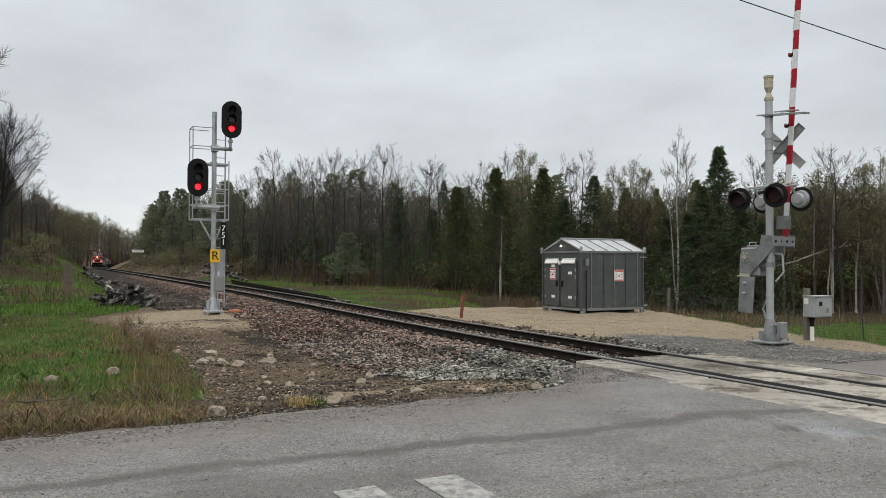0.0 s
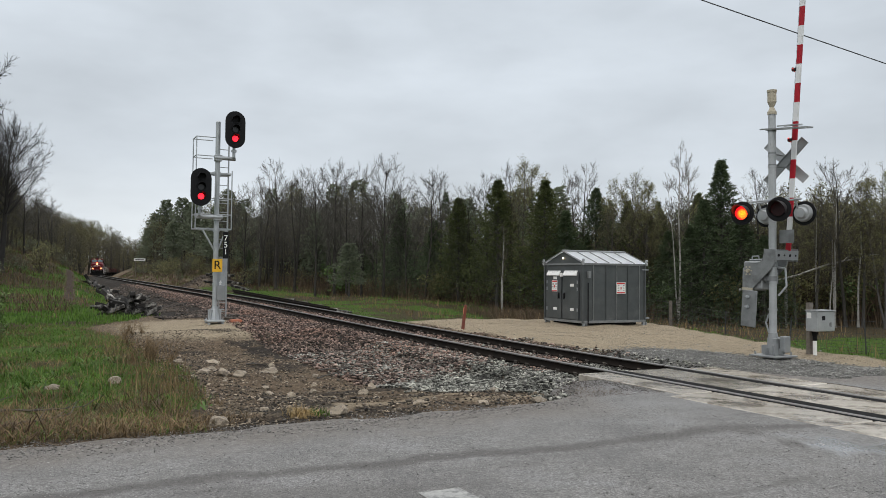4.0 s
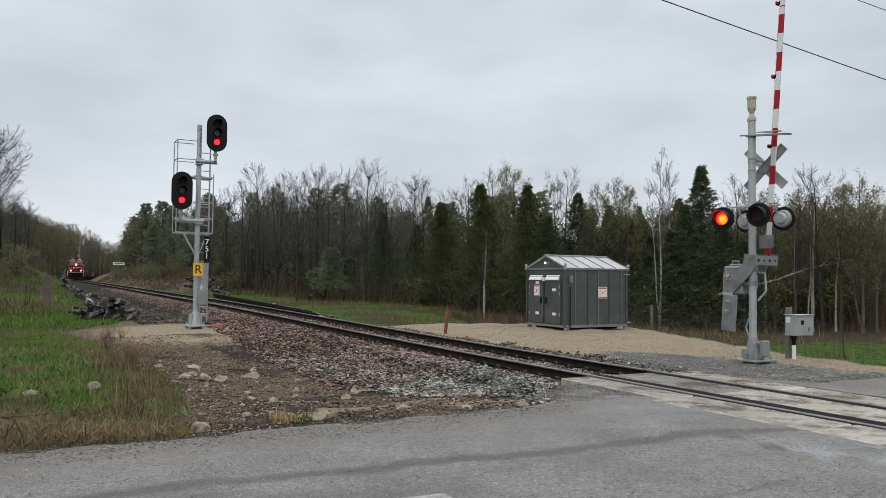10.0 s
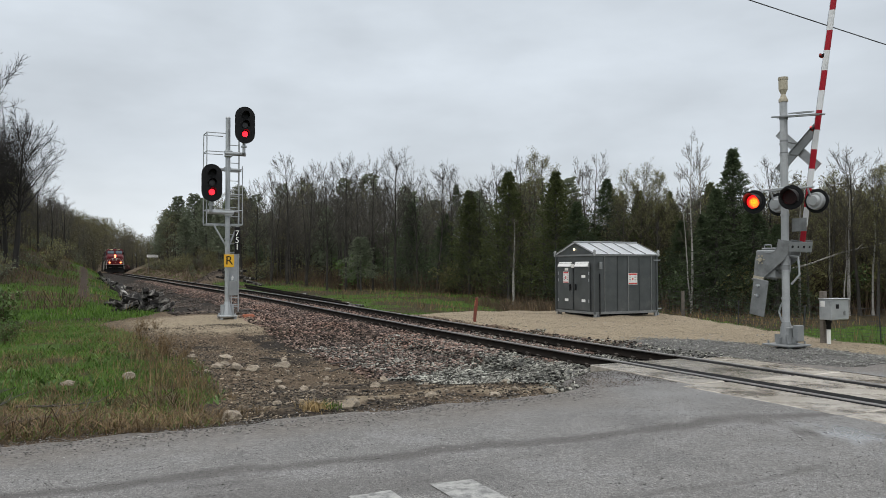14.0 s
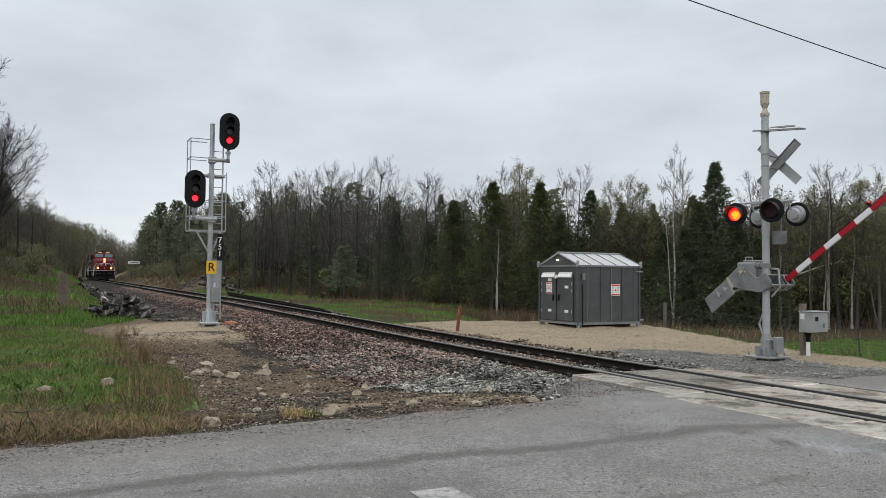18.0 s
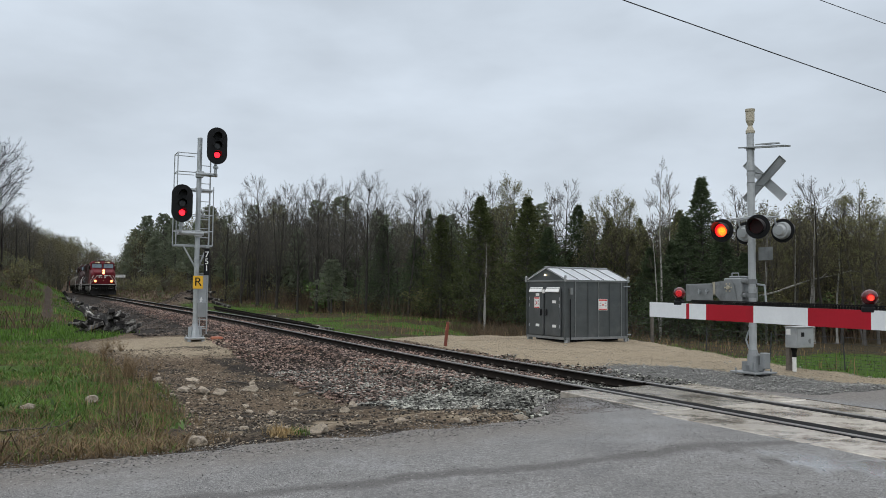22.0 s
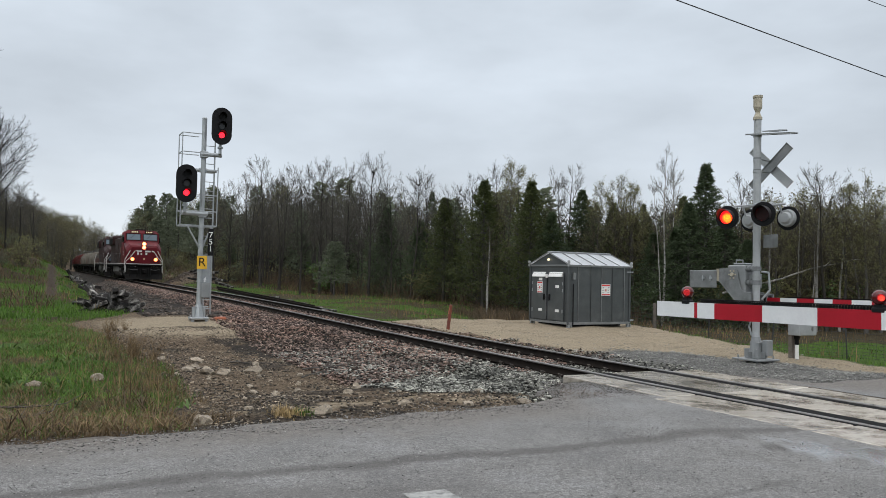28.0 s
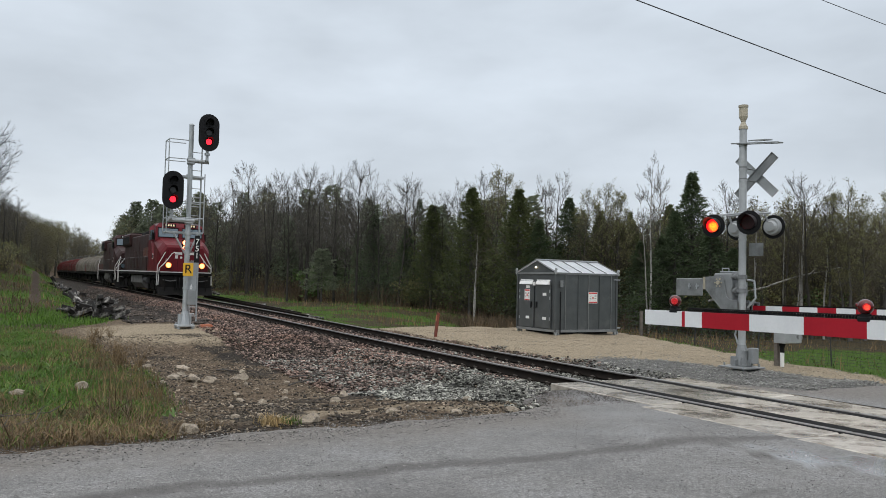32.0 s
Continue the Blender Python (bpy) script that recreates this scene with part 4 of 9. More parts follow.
def build_stones():
    rng = np.random.default_rng(5)

    def ballast(n, s0, s1, power=1.7):
        s = s0 + (s1 - s0) * rng.random(n) ** power
        wide = np.interp(s, (10, 26, 31, 60), (3.6, 3.3, 1.7, 1.6))
        d = np.where(rng.random(n) < 0.62, -0.86 - wide * rng.random(n) ** 1.15, np.where(rng.random(n) < 0.75, rng.uniform(-0.66, 0.66, n), rng.uniform(0.86, 2.3, n)))
        return track_u(s) + d, s
    u, s = ballast(76000, 12.2, 85, 1.9)
    keep = s - 12.2 + (fbm(u * 0.8, s * 0.8, 3) - 0.5) * 6 > 2.6 * rng.random(len(s)) + 0.6
    keep &= rng.random(len(s)) > 0.45 * blot_mask(u, s, ASH[0], ASH[1], 0.8, 1.9, 93)
    scatter_stones("ballast", u[keep], s[keep], 0.034, STONES, "pinkish brown crushed stone ballast along the track", 0.45, seed=2)
    u, s = ballast(24000, 10.9, 19.0, 1.5)
    m = 13000
    u, s = np.append(u, rng.uniform(5.3, 8.2, m)), np.append(s, 8.6 + 4.6 * rng.random(m))
    keep = (s > road_left(u) - 0.12) & ((u - 5.3) * 1.2 + (fbm(u * 2, s * 2, 17) - 0.5) * 2 > 0.6 * (12 - s).clip(0, 2)) | (u > 8.3) & (s > 10.8)
    keep &= ~((u > 6.5) & (u < 8.15) & (s < road_left(u) + 0.12 * rng.random(len(u))))
    u, s = u[keep], s[keep]
    scatter_stones("grey_ballast", u, s, 0.029, GREYSTONES, "fresh grey crushed stone ballast by the crossing", 0.45, seed=3, zfun=lambda a, b: np.where((b < road_left(a) + 0.02) & (a < 8.1), road_z(a, b) - 0.02, ground_z(a, b)))
    n = 20000
    u, s = rng.uniform(1.8, 7.6, n), 8.7 + 15 * rng.random(n) ** 1.2
    keep = (s > road_left(u) + 0.05) & (rng.random(n) > 0.6 * blot_mask(u, s, ASH[0], ASH[1], 0.8, 1.9, 93)) & (fbm(u * 1.2, s * 1.2, 97) > 0.36)
    scatter_stones("loose_stones", u[keep], s[keep], 0.016, PEBBLES, "small loose stones on bare soil", seed=4)
    n = 30000
    u, s = rng.uniform(11.2, 18.5, n), 8.7 + 18 * rng.random(n) ** 1.3
    _, sand, grey, _, _ = zones(u, s)
    keep = rng.random(n) < 0.01 + grey
    scatter_stones("pad_gravel", u[keep], s[keep], 0.020, PADGRAVEL, "grey gravel spread beside the crossing signal", seed=6)
    n = 26000
    u, s = rng.uniform(11.4, 20.0, n), rng.uniform(8.6, 28, n)
    m = 6000
    u, s = np.append(u, rng.uniform(1.5, 7.5, m)), np.append(s, rng.uniform(21.0, 29, m))
    _, sand, grey, _, _ = zones(u, s)
    keep = rng.random(n + m) < sand * (1 - grey) * 0.8
    scatter_stones("tan_gravel", u[keep], s[keep], 0.012, SANDSTONES, "tan gravel spread round the shed and the signal", seed=8)
    n = 16000
    s = 29.5 + 50 * rng.random(n) ** 1.15
    u = track_u(s) - 2.2 - 3.4 * rng.random(n)
    keep = fbm(u * 0.9, s * 0.5, 107) > 0.38
    scatter_stones("cinder_rubble", u[keep], s[keep], 0.060, CINDERS, "dark cinder and broken stone below the ballast", 0.3, seed=10)
    n = 1500
    u, s = rng.uniform(2.0, 7.0, n), 8.8 + 12 * rng.random(n) ** 1.3
    keep = (s > road_left(u) + 0.1) & (rng.random(n) > 0.6 * blot_mask(u, s, ASH[0], ASH[1], 0.8, 1.9, 93))
    scatter_stones("broken_stones", u[keep], s[keep], 0.026, PEBBLES, "broken brown stones strewn on bare soil", seed=9)
    n = 44000
    s = 3.6 + 4.9 * rng.random(n)
    u = rng.uniform(-6.5, 8.0, n)
    keep = rng.random(n) < 0.35 + 0.9 * (fbm(u * 1.3, s * 1.3, 57) - 0.3)
    scatter_stones("asphalt_chips", u[keep], s[keep], 0.0060, ROADCHIPS, "stone chips standing out of the worn asphalt", lift=0.1, seed=12, zfun=road_z)
    n = 9000
    u, s = rng.uniform(6.2, 8.0, n), rng.uniform(8.45, 10.6, n)
    keep = (s < road_left(u) - 0.05) & (rng.random(n) < 0.35 + (fbm(u * 2, s * 2, 39) - 0.4) * 2)
    scatter_stones("ramp_grit", u[keep], s[keep], 0.008, CINDERS, "dark grit bedded in the rough asphalt ramp", lift=0.1, seed=13,
                   zfun=lambda a, b: road_z(a, b) - 0.17 * step(b - road_left(a), -0.65, 0.05) * step(a, 5.9, 6.7) * step(b, 8.6, 9.4))
    n = 3000
    u, s = rng.normal(13.7, 1.5, n), rng.normal(74, 3.6, n)
    scatter_stones("heap_rubble", u, s, 0.07, CINDERS, "grey brown rubble on the old ballast heap", lift=0.2, seed=14)
    n = 9000
    u = rng.uniform(-8, 7.6, n)
    s = road_left(u) - 0.08 + rng.normal(0, 0.26, n)
    scatter_stones("roadside_grit", u, s, 0.010, ROADCHIPS, "grit and small stones along the road edge", lift=0.2, seed=7, zfun=lambda a, b: np.where(b < road_left(a) - 0.12, road_z(a, b), ground_z(a, b)))


build_stones()


def boulder_mesh(seed):
    bm = bmesh.new()
    bmesh.ops.create_icosphere(bm, subdivisions=2, radius=1)
    for v in bm.verts:
        d = v.co.normalized()
        k = 1 + 0.55 * noise.noise(d * 1.3 + Vector((seed * 7.3, 0, 0))) + 0.26 * noise.cell(d * 1.9 + Vector((0, seed * 3.1, 0))) + 0.07 * noise.noise(d * 7.0)
        v.co = Vector((d.x * k, d.y * k * 0.75, d.z * k * 0.6))
        if v.co.z < -0.3:
            v.co.z = -0.3
    return mesh_of(bm, BOULDER, False, "rock")


ROCKS = [boulder_mesh(i) for i in range(5)]


def rock_at(u, s, size, i, label):
    z = float(ground_z(u, s))
    ob = thing("rock", ROCKS[i % 5], None, TM(u, s, z + size * 0.10, random.uniform(-8, 8), random.uniform(-8, 8), random.uniform(0, 360)), label, "rock", "loose rocks")
    ob.scale = (size, size * random.uniform(0.8, 1.1), size * random.uniform(0.8, 1.2))


def build_rocks():
    for u, s, size, i, label in ((1.72, 8.95, 0.13, 0, "pale rounded fieldstone at the road edge"), (4.95, 12.3, 0.10, 1, "tan rounded stone on bare soil"),
                                 (4.6, 11.8, 0.10, 2, "tan rounded stone on bare soil"), (5.95, 8.75, 0.10, 3, "pale flat stone by the road edge"),
                                 (3.05, 15.2, 0.15, 4, "pale broken fieldstone in a small pile"), (2.75, 15.5, 0.13, 0, "pale broken fieldstone in a small pile"),
                                 (3.0, 16.2, 0.12, 1, "pale broken fieldstone in a small pile"), (3.35, 15.1, 0.14, 2, "grey fieldstone in a small pile"),
                                 (3.3, 17.6, 0.15, 3, "pale angular stone near the gravel mound"), (2.55, 17.4, 0.12, 0, "pale angular stone near the gravel mound"),
                                 (4.05, 15.6, 0.17, 4, "grey flat stone on bare soil"), (4.3, 9.05, 0.08, 1, "small pale stone at the road edge"),
                                 (5.2, 8.95, 0.09, 2, "small pale stone at the road edge"), (3.2, 9.0, 0.13, 4, "flat dark slab at the road edge"),
                                 (1.0, 13.6, 0.12, 2, "pale stone in the grass"), (0.1, 13.0, 0.1, 3, "pale stone in the grass"),
                                 (6.6, 9.3, 0.1, 0, "small pale stone by the road edge"), (3.55, 12.3, 0.11, 1, "small stone on bare soil")):
        rock_at(u, s, size, i, label)
    for i in range(26):
        u, s = random.uniform(2.4, 6.2), random.uniform(9.3, 17)
        rock_at(u, s, random.uniform(0.035, 0.085), i, "small loose stone on bare soil")


build_rocks()


# ---- wayside railway signal ----
def capsule(bm, w, h, y0, y1, cx=0.0, cz=0.0, n=10):
    r = w / 2
    pts = [(cx + r * math.cos(a), cz + h / 2 - r + r * math.sin(a)) for a in [math.pi * i / n for i in range(n + 1)]]
    pts += [(cx + r * math.cos(a), cz - h / 2 + r + r * math.sin(a)) for a in [math.pi + math.pi * i / n for i in range(n + 1)]]
    return prism(bm, pts, y0, y1)


def disc(bm, x, y0, z, r, y1, n=20):
    return rod(bm, (x, y0, z), (x, y1, z), r, None, n)


def visor(bm, x, y, z, r, length, n=10, spread=200):
    """A hood over a lens that looks along -y: an open half tube with some thickness."""
    a0 = radians(90 - spread / 2)
    for i in range(n):
        a, b = a0 + radians(spread) * i / n, a0 + radians(spread) * (i + 1) / n
        for ra, rb, flip in ((r, r, 1), (r + 0.006, r + 0.006, -1)):
            cut_a, cut_b = (length * (0.45 + 0.55 * math.sin(k)) if math.sin(k) > -0.2 else length * 0.3 for k in (a, b))
            q = [bm.verts.new((x + ra * math.cos(a), y, z + ra * math.sin(a))), bm.verts.new((x + rb * math.cos(b), y, z + rb * math.sin(b))),
                 bm.verts.new((x + rb * math.cos(b), y - cut_b, z + rb * math.sin(b))), bm.verts.new((x + ra * math.cos(a), y - cut_a, z + ra * math.sin(a)))]
            bm.faces.new(q[::flip])
    return bm


def signal_head(parent, x, z):
    bm = bmesh.new()
    capsule(bm, 0.65, 1.22, -0.42, -0.40, x, z)
    plate = part("background_plate", bm, BLACK, parent, "black oblong signal background")
    bm = bmesh.new()
    capsule(bm, 0.36, 0.95, -0.40, -0.16, x, z - 0.02)
    part("lamp_case", bm, BLACK, parent)
    for dz, lit in ((0.0, False), (-0.30, True), (0.30, False)):
        bm = bmesh.new()
        disc(bm, x, -0.435, z + dz, 0.095, -0.42)
        part("lens", bm, LAMPRED if lit else (BLACK if dz > 0.1 else DARKLENS), plate, "lit red lens" if lit else "dark unlit lens")
        bm = bmesh.new()
        visor(bm, x, -0.42, z + dz, 0.125, 0.24)
        part("visor", bm, BLACK, plate)
    bm = bmesh.new()
    rod(bm, (x, -0.25, z - 0.5), (x, -0.25, z - 0.9), 0.05)
    rod(bm, (x, -0.25, z - 0.72), (x, -0.25, z - 0.66), 0.09)
    part("head_bracket", bm, GALV, parent)


def build_signal():
    z0 = float(ground_z(4.9, 25.95))
    sig = empty("railway_signal", TM(4.9, 25.95, z0 - 0.04), "galvanised two-headed railway signal showing two red lights on a gravel mound", "railway signal")
    bm = bmesh.new()
    rod(bm, (0, 0, 0.2), (0, 0, 3.4), 0.085, 0.082, 16)
    rod(bm, (0, 0, 3.4), (0, 0, 6.66), 0.080, 0.078, 16)
    rod(bm, (0, 0, 6.66), (0, 0, 6.70), 0.088, 0.06, 16)
    for z in (1.30, 1.62, 2.62, 3.05, 5.36):
        rod(bm, (0, 0, z), (0, 0, z + 0.06), 0.10, None, 16)
    part("mast", bm, GALV, sig, smooth=False)
    bm = bmesh.new()
    rod(bm, (0, 0, 0.16), (0, 0, 0.60), 0.20, 0.09, 8)
    for i in range(8):
        a = math.pi * i / 4
        box(bm, 0.15, 0, 0.16, 0.13, 0.012, 0.34, pose(0, 0, 0, 0, 0, math.degrees(a)))
    box(bm, 0, 0, 0.10, 0.56, 0.56, 0.06, bevel=0.01)
    for x in (-0.22, 0.22):
        for y in (-0.22, 0.22):
            rod(bm, (x, y, -0.12), (x, y, 0.22), 0.022)
            box(bm, x, y, 0.03, 0.09, 0.09, 0.05)
    box(bm, 0, 0, -0.14, 0.66, 0.66, 0.15)
    part("base", bm, GALV, sig, "flared bolted steel base")
    for x, z in ((0.47, 6.40), (-0.58, 4.45)):
        signal_head(sig, x, z)
        bm = bmesh.new()
        zz = z - 0.93
        rod(bm, (-0.12 if x > 0 else 0.16, -0.13, zz), (x + (0.08 if x > 0 else -0.08), -0.13, zz), 0.066, None, 12)
        rod(bm, (x, -0.13, zz), (x, -0.25, zz + 0.05), 0.05)
        box(bm, 0, -0.09, zz - 0.1, 0.24, 0.16, 0.2, bevel=0.01)
        part("support_pipe", bm, GALV, sig)
    bm = bmesh.new()
    rod(bm, (-0.40, 0.13, 4.97), (0.46, 0.13, 4.97), 0.05, None, 12)
    box(bm, 0, 0.09, 4.90, 0.22, 0.14, 0.14, bevel=0.01)
    part("cross_pipe", bm, GALV, sig)
    # platform, cage and ladder behind the mast
    bm = bmesh.new()
    for y in (0.10, 0.75):
        box(bm, -0.08, y, 3.12, 1.16, 0.05, 0.05)
    for x in (-0.635, 0.475):
        box(bm, x, 0.425, 3.12, 0.05, 0.65, 0.05)
    platform = part("platform", bm, GALV, sig, "steel grating platform")
    for i in range(7):
        bm = bmesh.new()
        box(bm, -0.515 + 0.145 * i, 0.425, 3.13, 0.025, 0.60, 0.03)
        part("grating_bar", bm, GALV, platform)
    for x in (-0.66, 0.50):
        for y in (0.10, 0.75):
            bm = bmesh.new()
            rod(bm, (x, y, 3.15), (x, y, 6.18 if x < 0 else 5.1), 0.018)
            part("guard_post", bm, GALV, sig)
    for z in (3.62, 4.15, 5.00, 5.55, 6.17):
        x1 = 0.50 if z < 5.2 else -0.02
        bm = bmesh.new()
        bars(bm, [(x1, 0.10, z), (-0.66, 0.10, z), (-0.66, 0.75, z), (x1, 0.75, z)], 0.016)
        part("guard_rail", bm, GALV, sig, "tubular guard rail round the platform")
    bm = bmesh.new()
    rod(bm, (-0.44, 0.05, 3.12), (-0.06, 0.02, 2.45), 0.03)
    rod(bm, (0.33, 0.05, 3.12), (0.06, 0.02, 2.45), 0.03)
    part("platform_brace", bm, GALV, sig)
    bm = bmesh.new()
    for x in (0.10, 0.42):
        box(bm, x, 0.30, 0.25, 0.035, 0.06, 5.75)
    for i in range(19):
        rod(bm, (0.10, 0.30, 0.42 + i * 0.30), (0.42, 0.30, 0.42 + i * 0.30), 0.013, None, 6)
    for z in (0.5, 1.9, 3.3, 4.4, 5.6):
        rod(bm, (0.10, 0.30, z), (0, 0.0, z), 0.02, None, 6)
    part("ladder", bm, GALV, sig)
    bm = bmesh.new()
    box(bm, 0.29, -0.11, 2.17, 0.17, 0.012, 0.88)
    plate = part("number_plate", bm, BLACK, sig, "black plate with white figures 751")
    for i, c in enumerate("751"):
        ob = part("figure", letters(c, 0.27, 0.003, SIGNWHITE, "figure"), None, plate)
        ob.matrix_basis = pose(0.29, -0.122, 2.84 - i * 0.225, 90, 0, 0)
    bm = bmesh.new()
    box(bm, 0.03, -0.13, 1.73, 0.32, 0.012, 0.42, bevel=0.004)
    plate = part("letter_plate", bm, YELLOW, sig, "yellow plate with a black letter R")
    ob = part("letter", letters("R", 0.40, 0.003, BLACK, "letter"), None, plate)
    ob.matrix_basis = pose(0.03, -0.14, 1.94, 90, 0, 0)
    bm = bmesh.new()
    box(bm, 0.22, 0.12, 1.28, 0.27, 0.02, 0.9)
    part("climb_guard", bm, GALV, sig, "plain sheet over the ladder's foot")
    bm = bmesh.new()
    box(bm, 0.17, -0.04, 0.80, 0.28, 0.2, 0.48, bevel=0.01)
    case = part("junction_box", bm, CASE, sig)
    bm = bmesh.new()
    prism(bm, [(0.14, 1.29), (0.22, 1.30), (0.20, 1.36), (0.235, 1.36), (0.20, 1.47), (0.13, 1.36), (0.16, 1.36)], 0.10, 0.106)
    part("arrow_mark", bm, SIGNWHITE, case, "small white arrow shape")
    bm = bmesh.new()
    bars(bm, [(0.12, -0.02, 0.8), (0.13, -0.03, 0.45), (0.2, 0.0, 0.1)], 0.02)
    bars(bm, [(0.30, 0.0, 0.5), (0.06, 0.0, 0.5)], 0.02)
    part("conduit", bm, GALV, sig)
    bm = bmesh.new()
    box(bm, 0, 0, 0, 0.36, 0.26, 0.11, bevel=0.012)
    box(bm, 0, 0, 0.11, 0.30, 0.20, 0.015)
    zc = float(ground_z(5.55, 25.85))
    thing("handhole_box", bm, ORANGE, TM(5.56, 25.8, zc - 0.01), "small orange box on the gravel beside the signal", "cable box")


build_signal()

# ---- level crossing signals with gates ----
FLASH_A, FLASH_B, GATE_ARMS = [], [], []


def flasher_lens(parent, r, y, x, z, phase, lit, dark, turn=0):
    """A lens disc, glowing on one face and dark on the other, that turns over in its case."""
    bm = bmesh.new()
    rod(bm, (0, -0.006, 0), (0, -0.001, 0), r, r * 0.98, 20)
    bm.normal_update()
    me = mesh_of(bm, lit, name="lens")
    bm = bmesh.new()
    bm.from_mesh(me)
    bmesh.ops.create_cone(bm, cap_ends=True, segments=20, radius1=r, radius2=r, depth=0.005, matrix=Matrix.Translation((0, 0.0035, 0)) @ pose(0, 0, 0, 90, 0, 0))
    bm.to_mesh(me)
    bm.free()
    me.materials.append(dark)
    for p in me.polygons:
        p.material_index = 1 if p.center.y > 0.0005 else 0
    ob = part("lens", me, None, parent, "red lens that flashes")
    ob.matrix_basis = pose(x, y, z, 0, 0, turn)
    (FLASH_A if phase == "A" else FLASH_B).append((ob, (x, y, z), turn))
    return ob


def flasher(parent, x, y, z, rz, phase=None):
    """One round crossing light. It looks along its own -y."""
    bm = bmesh.new()
    rod(bm, (0, -0.02, 0), (0, 0.0, 0), 0.255, None, 28)
    lamp = part("flashing_light", bm, BLACK, parent, "black round background of a flashing light")
    lamp.matrix_basis = pose(x, y, z, 0, 0, rz)
    bm = bmesh.new()
    rod(bm, (0, 0.0, 0), (0, 0.10, 0), 0.19, 0.17, 20)
    rod(bm, (0, 0.10, 0), (0, 0.16, 0), 0.13, 0.10, 20)
    part("lamp_back", bm, ALU, lamp, "round aluminium lamp housing")
    bm = bmesh.new()
    visor(bm, 0, -0.02, 0, 0.165, 0.30, 14, 240)
    part("visor", bm, VISOR, lamp)
    bm = bmesh.new()
    rod(bm, (0, -0.03, 0), (0, -0.02, 0), 0.162, None, 24)
    # open collar added to stop light leaking from the turned-away face
    bmesh.ops.create_cone(bm, cap_ends=False, segments=24, radius1=0.148, radius2=0.148, depth=0.065, matrix=Matrix.Translation((0, -0.054, 0)) @ pose(0, 0, 0, 90, 0, 0))
    part("lens_seat", bm, BLACK, lamp)
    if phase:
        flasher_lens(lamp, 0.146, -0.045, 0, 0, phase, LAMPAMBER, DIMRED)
    else:
        bm = bmesh.new()
        rod(bm, (0, -0.045, 0), (0, -0.03, 0), 0.140, None, 20)
        part("lens", bm, DIMRED, lamp)
    return lamp


def gate_lamp(parent, a, h, phase=None):
    """A lamp on top of the arm; the arm lies along -y when down."""
    bm = bmesh.new()
    box(bm, 0, -a, h - 0.015, 0.05, 0.085, 0.035, bevel=0.008)
    box(bm, 0, -a, h + 0.015, 0.04, 0.05, 0.02)
    foot = part("lamp_bracket", bm, BLACK, parent)
    bm = bmesh.new()
    bmesh.ops.create_uvsphere(bm, u_segments=14, v_segments=8, radius=0.046, matrix=Matrix.Translation((0, -a, h + 0.075)))
    part("lamp_body", bm, REDLENS, foot, "round red gate lamp", True)
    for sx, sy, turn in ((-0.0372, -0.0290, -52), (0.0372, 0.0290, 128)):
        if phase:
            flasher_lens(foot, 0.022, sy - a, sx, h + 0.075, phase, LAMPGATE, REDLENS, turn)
        else:
            bm = bmesh.new()
            m = Matrix.Translation((sx, sy - a, h + 0.075)) @ pose(0, 0, 0, 0, 0, turn)
            rod(bm, m @ Vector((0, -0.014, 0)), m @ Vector((0, 0.004, 0)), 0.020, 0.026, 14)
            part("lens", bm, LAMPGATE, foot, "lit red gate lamp lens")
    return foot


